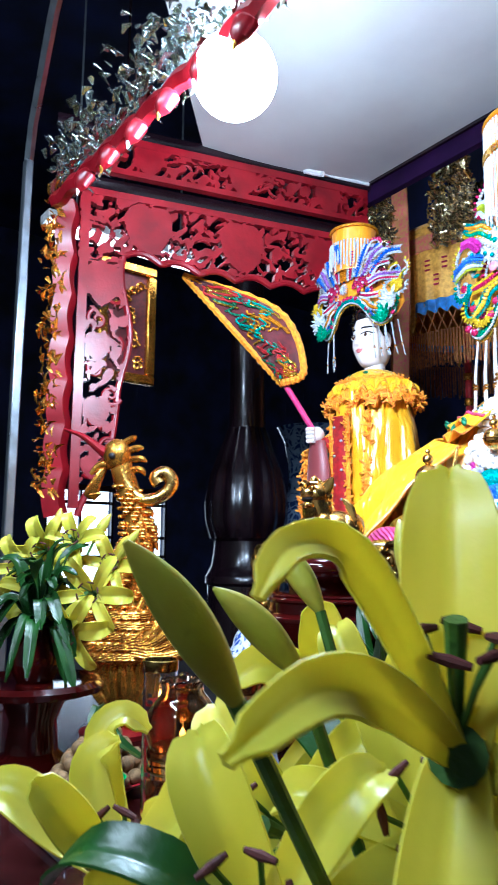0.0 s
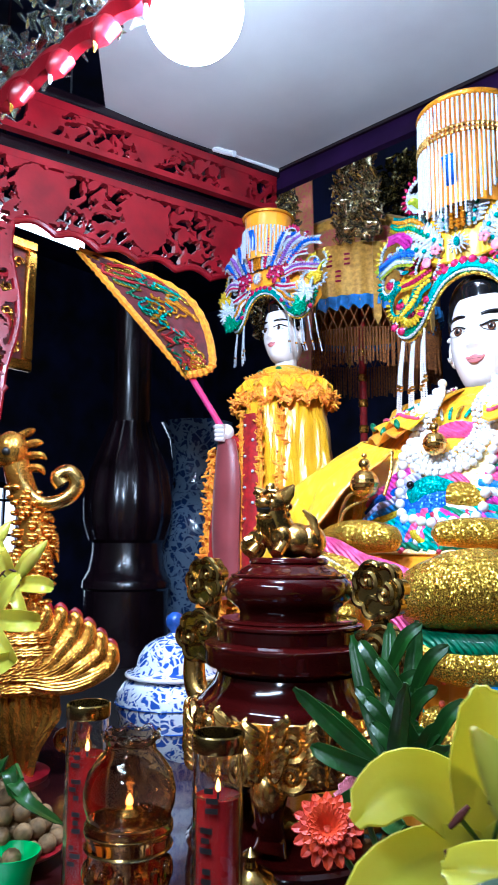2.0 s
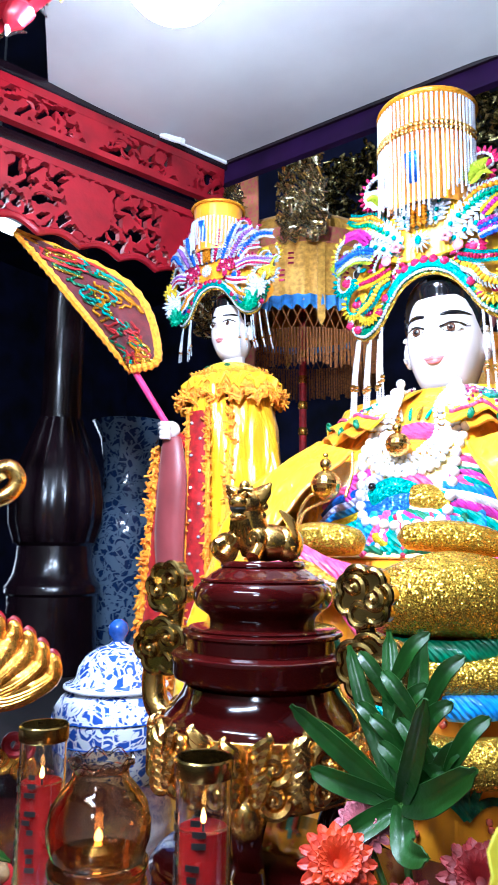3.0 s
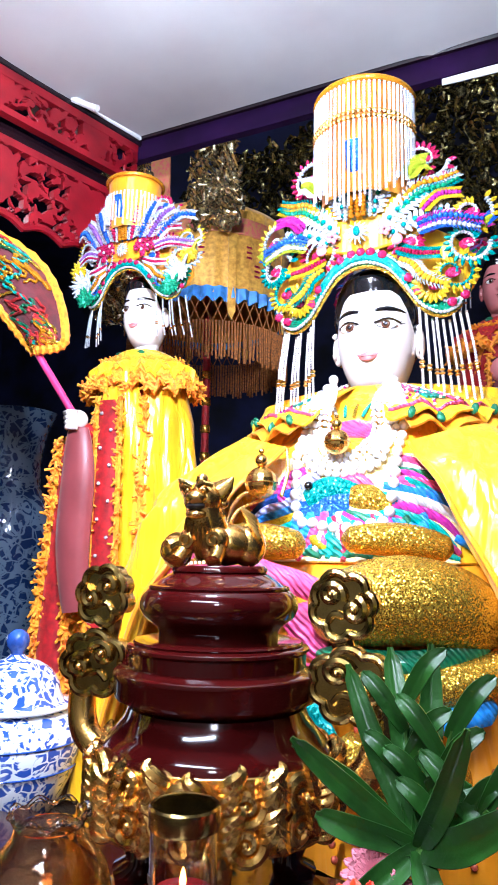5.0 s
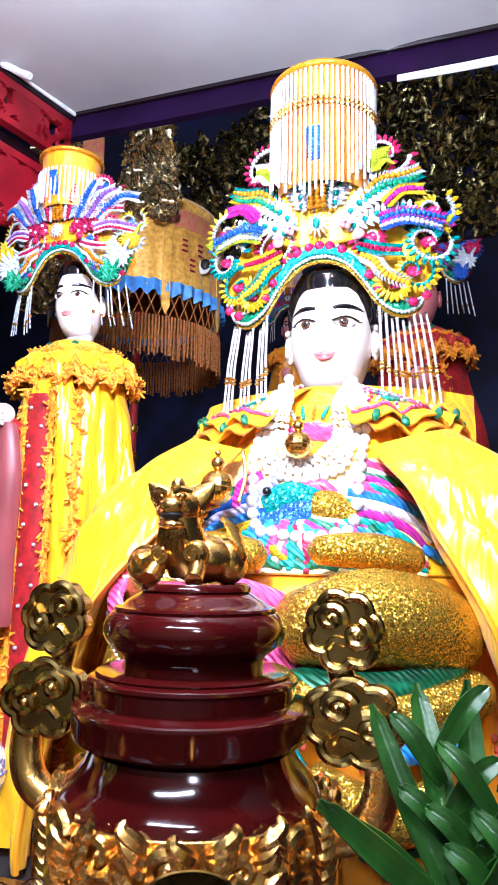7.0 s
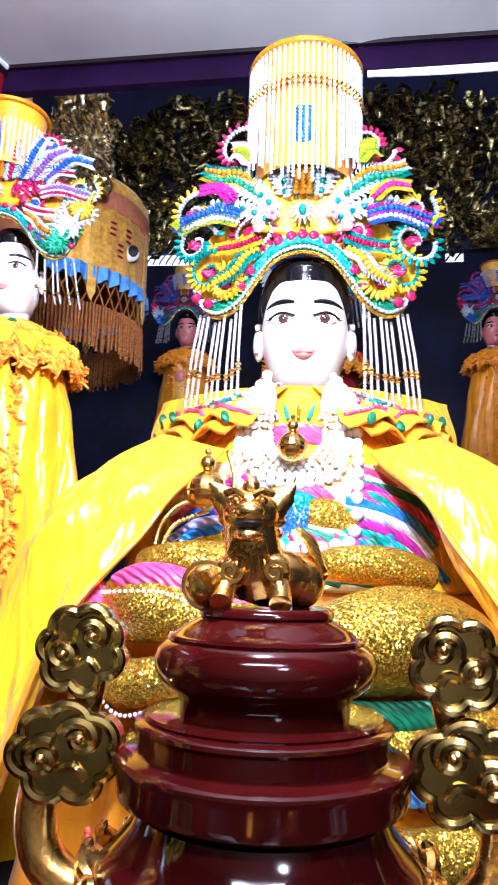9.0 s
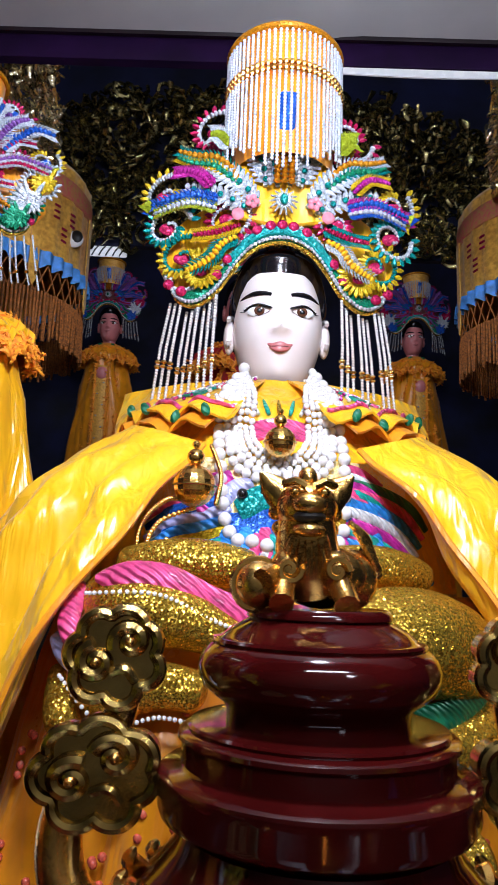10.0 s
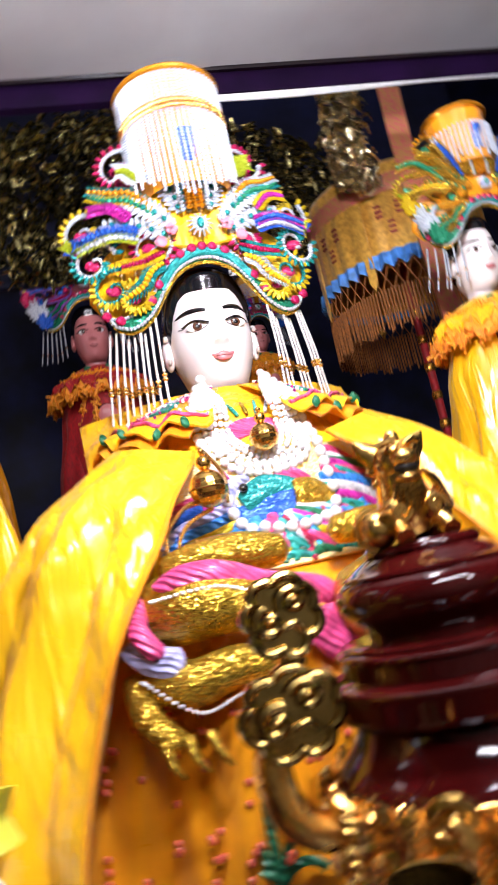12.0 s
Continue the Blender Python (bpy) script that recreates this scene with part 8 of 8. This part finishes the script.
def side_lilies():
    rng = random.Random(40)
    # round red stand with the vase of the far bouquet
    st = thing("round_stand", (-0.46, 0.20, 0.952), "round dark red lacquered offering stand", "stand")
    part("stand_top", Geo().lathe([(0.0, 1.085), (0.10, 1.085), (0.118, 1.09), (0.12, 1.10), (0.112, 1.108), (0.09, 1.104), (0.0, 1.104)], (-0.46, 0.20, 0), 44), WINE, st)
    part("stand_foot", Geo().lathe([(0.0, 0.952), (0.075, 0.952), (0.078, 0.965), (0.045, 0.99), (0.04, 1.04), (0.06, 1.085), (0.0, 1.085)], (-0.46, 0.20, 0), 36), WINE, st)
    v = solid("flower_vase", Geo().lathe([(0.0, 1.104), (0.03, 1.104), (0.042, 1.125), (0.044, 1.15), (0.03, 1.18), (0.026, 1.195), (0.03, 1.205), (0.026, 1.204), (0.0, 1.18)], (-0.46, 0.20, 0), 28), WINE, (-0.46, 0.20, 1.104), "small dark vase on the round stand", "vase")
    c = thing("lily_bouquet", (-0.46, 0.20, 1.19), "bunch of open yellow lilies with dark leaves", "flowers", "lily bouquets")
    mouth = Vector((-0.46, 0.20, 1.195))
    for p, s in (((-0.425, 0.29, 1.252), 0.072), ((-0.440, 0.255, 1.190), 0.074), ((-0.515, 0.235, 1.330), 0.066), ((-0.505, 0.220, 1.252), 0.066), ((-0.44, 0.335, 1.300), 0.060), ((-0.54, 0.20, 1.30), 0.062), ((-0.47, 0.27, 1.345), 0.055)):
        f = Vector((0.62, -0.55, rng.uniform(-0.2, 0.4)))
        free_bloom(c, p, f, s, rng)
        stem(c, Vector(p) - f.normalized() * 0.02, mouth)
    for tip, base in (((-0.39, 0.36, 1.37), (-0.42, 0.33, 1.31)), ((-0.50, 0.25, 1.41), (-0.50, 0.24, 1.35)), ((-0.45, 0.33, 1.40), (-0.46, 0.30, 1.345))):
        bud(c, tip, base, 0.010)
        stem(c, base, mouth)
    for k in range(36):
        a = rng.uniform(0, 6.3)
        q = mouth + Vector((math.cos(a) * rng.uniform(0.05, 0.12), math.sin(a) * rng.uniform(0.04, 0.10), rng.uniform(-0.10, 0.16)))
        blade(c, [mouth, mouth.lerp(q, 0.5) + Vector((0, 0, 0.05)), q], rng.uniform(0.008, 0.015), (0.4, -0.4, 1))


side_lilies()


# ---- small bouquet beside the censer ----
def small_bouquet():
    rng = random.Random(50)
    x, y = 0.225, 0.345
    near = Vector((0.0, -0.047, 0.0))
    solid("flower_vase", Geo().lathe([(0.0, 0.952), (0.03, 0.952), (0.042, 0.975), (0.044, 1.0), (0.03, 1.04), (0.028, 1.055), (0.034, 1.066), (0.03, 1.066), (0.0, 1.04)], (x, y, 0), 32), CHINA, (x, y, 0.952), "small blue and white vase beside the censer", "vase").location += near + Vector((0.030, 0.0, 0.0))
    c = thing("mixed_bouquet", (x, y, 1.05), "green leaves with orange, red and pink blossoms", "flowers")
    m = Vector((x, y, 1.05))
    j = Vector((0.207, 0.372, 1.150))
    stem(c, j, m, 0.0035)
    for pts, w in (
        ([j, (0.172, 0.385, 1.215), (0.146, 0.400, 1.272)], 0.0135),
        ([j, (0.190, 0.400, 1.225), (0.175, 0.428, 1.284)], 0.0150),
        ([j, (0.212, 0.400, 1.225), (0.211, 0.418, 1.290)], 0.0145),
        ([j, (0.160, 0.358, 1.195), (0.118, 0.345, 1.218)], 0.0085),
        ([j, (0.160, 0.350, 1.190), (0.122, 0.332, 1.226)], 0.0130),
        ([j, (0.165, 0.345, 1.165), (0.140, 0.335, 1.175)], 0.0140),
        ([j, (0.228, 0.345, 1.190), (0.250, 0.322, 1.248)], 0.0140),
        ([j, (0.240, 0.350, 1.165), (0.285, 0.330, 1.200)], 0.0190),
        ([j, (0.185, 0.340, 1.135), (0.165, 0.320, 1.120)], 0.0150),
        ([j, (0.225, 0.335, 1.130), (0.255, 0.305, 1.140)], 0.0160)):
        blade(c, pts, w * 0.66, (0.25, -0.9, 0.35))
    # upright twigs with narrow pointed leaves
    for top in ((0.190, 0.400, 1.250), (0.232, 0.372, 1.235), (0.258, 0.352, 1.190)):
        top = Vector(top)
        stem(c, top, j, 0.0016)
        for q in range(5):
            p = j.lerp(top, 0.25 + 0.17 * q)
            d = Vector((-0.034 if q % 2 else 0.034, -0.012 + 0.004 * q, 0.030 + 0.004 * q))
            blade(c, [p, p + d * 0.55 + Vector((0, -0.006, 0.006)), p + d], 0.0072, (0.2, -0.9, 0.4))

    def daisy(p, f, r, mt, n, label, name):
        p, f = Vector(p), Vector(f).normalized()
        a = f.cross(Vector((0, 0, 1))).normalized()
        b = f.cross(a)
        core = part(name, Geo().ball(p, (r * 0.3, r * 0.3, r * 0.25), 12, 8), mt, c, label)
        for ring in range(3):
            for q in range(n):
                an = 2 * math.pi * (q + 0.5 * ring) / n
                d = a * math.cos(an) + b * math.sin(an)
                ln = r * (1 - 0.22 * ring)
                part("petal", petal_geo([p, p + d * ln * 0.5 + f * r * (0.18 + 0.16 * ring), p + d * ln + f * r * (0.12 + 0.26 * ring)], r * 0.17, f, 0.3), mt, core, angle=80)
        stem(c, p - f * r * 0.3, m)

    daisy((0.184, 0.298, 1.120), (0.45, -0.65, 0.6), 0.031, GERBERA, 16, "open orange daisy", "daisy")
    daisy((0.178, 0.360, 1.128), (0.1, -0.7, 0.7), 0.026, PINKPETAL, 16, "pink daisy", "daisy")
    daisy((0.246, 0.300, 1.095), (0.2, -0.7, 0.7), 0.030, CARNATION, 14, "dark red carnation", "carnation")
    daisy((0.285, 0.330, 1.120), (0.2, -0.7, 0.7), 0.032, CARNATION, 14, "dark red carnation", "carnation")
    daisy((0.225, 0.285, 1.060), (0.2, -0.8, 0.5), 0.030, CARNATION, 14, "dark red carnation", "carnation")
    daisy((0.300, 0.275, 1.080), (0.2, -0.8, 0.5), 0.030, GERBERA, 14, "open orange daisy", "daisy")
    c.location += near + Vector((0.030, 0.0, 0.0))


small_bouquet()


# ---- offerings ----
def offerings():
    rng = random.Random(61)
    x, y = -0.315, 0.262
    d = solid("offering_dish", Geo().lathe([(0.0, 0.952), (0.05, 0.952), (0.055, 0.958), (0.085, 0.970), (0.088, 0.974), (0.084, 0.975), (0.05, 0.962), (0.0, 0.961)], (x, y, 0), 40), RED, (x, y, 0.952), "shallow red dish for fruit", "dish")
    mesh = make_mesh("longan", Geo().ball((0, 0, 0), 0.0122, 12, 8), [FRUIT], Vector((0, 0, 0)))
    n = 0
    for layer in range(4):
        rr = 0.070 - 0.017 * layer
        cnt = max(3, int(2 * math.pi * rr / 0.025))
        for k in range(cnt):
            a = 2 * math.pi * k / cnt + 0.4 * layer
            for q in ((1.0, 0.55) if layer < 3 else (1.0,)):
                ob = new("longan", mesh)
                ob.location = (x + rr * q * math.cos(a) + rng.uniform(-1, 1) * 0.002, y + rr * q * math.sin(a) + rng.uniform(-1, 1) * 0.002, 0.979 + 0.019 * layer + rng.uniform(-1, 1) * 0.002)
                ob.rotation_euler = (rng.uniform(0, 3), rng.uniform(0, 3), 0)
                tagged(ob, "round brown longan fruit in the red dish", "fruit", "longans in the dish")
    t = thing("fruit_twig", (x, y, 1.03), "twig with narrow leaves lying on the fruit", "twig")
    part("twig", Geo().tube([(x - 0.03, y, 1.045), (x + 0.01, y + 0.01, 1.07), (x + 0.04, y, 1.06)], 0.003, 6), STEM, t)
    for k in range(4):
        blade(t, [(x - 0.01 + 0.01 * k, y, 1.06), (x + 0.02 + 0.02 * k, y - 0.02, 1.085 - 0.012 * k), (x + 0.03 + 0.025 * k, y - 0.04 + 0.02 * k, 1.06 - 0.015 * k)], 0.009, (0.3, -0.5, 1))
    solid("plastic_cup", Geo().lathe([(0.0, 0.953), (0.022, 0.953), (0.026, 0.975), (0.034, 0.995), (0.032, 0.995), (0.023, 0.976), (0.0, 0.957)], (-0.232, 0.225, 0), 28), GREENPL, (-0.232, 0.225, 0.953), "small bright green plastic cup", "cup")
    tr = thing("metal_tray", (-0.13, 0.17, 0.953), "flat metal tray on the altar table", "tray")
    part("tray_floor", Geo().box((-0.26, 0.10, 0.9525), (-0.075, 0.20, 0.956), 0, 0.001), STEEL, tr)
    for lo, hi in (((-0.264, 0.096, 0.9525), (-0.071, 0.10, 0.964)), ((-0.264, 0.20, 0.9525), (-0.071, 0.204, 0.964))):
        part("tray_lip", Geo().box(lo, hi, 0, 0.001), STEEL, tr)
    # small lidded burner under the censer's shadow
    b = thing("small_burner", (0.055, 0.30, 0.952), "small dark bronze burner with a knobbed lid", "burner")
    part("bowl", Geo().lathe([(0.0, 0.953), (0.016, 0.953), (0.026, 0.965), (0.031, 0.985), (0.028, 0.998), (0.0, 1.0)], (0.055, 0.335, 0), 28), BRASS, b)
    part("lid", Geo().lathe([(0.030, 1.0), (0.032, 1.003), (0.022, 1.016), (0.008, 1.023), (0.006, 1.028), (0.010, 1.035), (0.0, 1.042)], (0.055, 0.335, 0), 28), BRASS, b)


offerings()
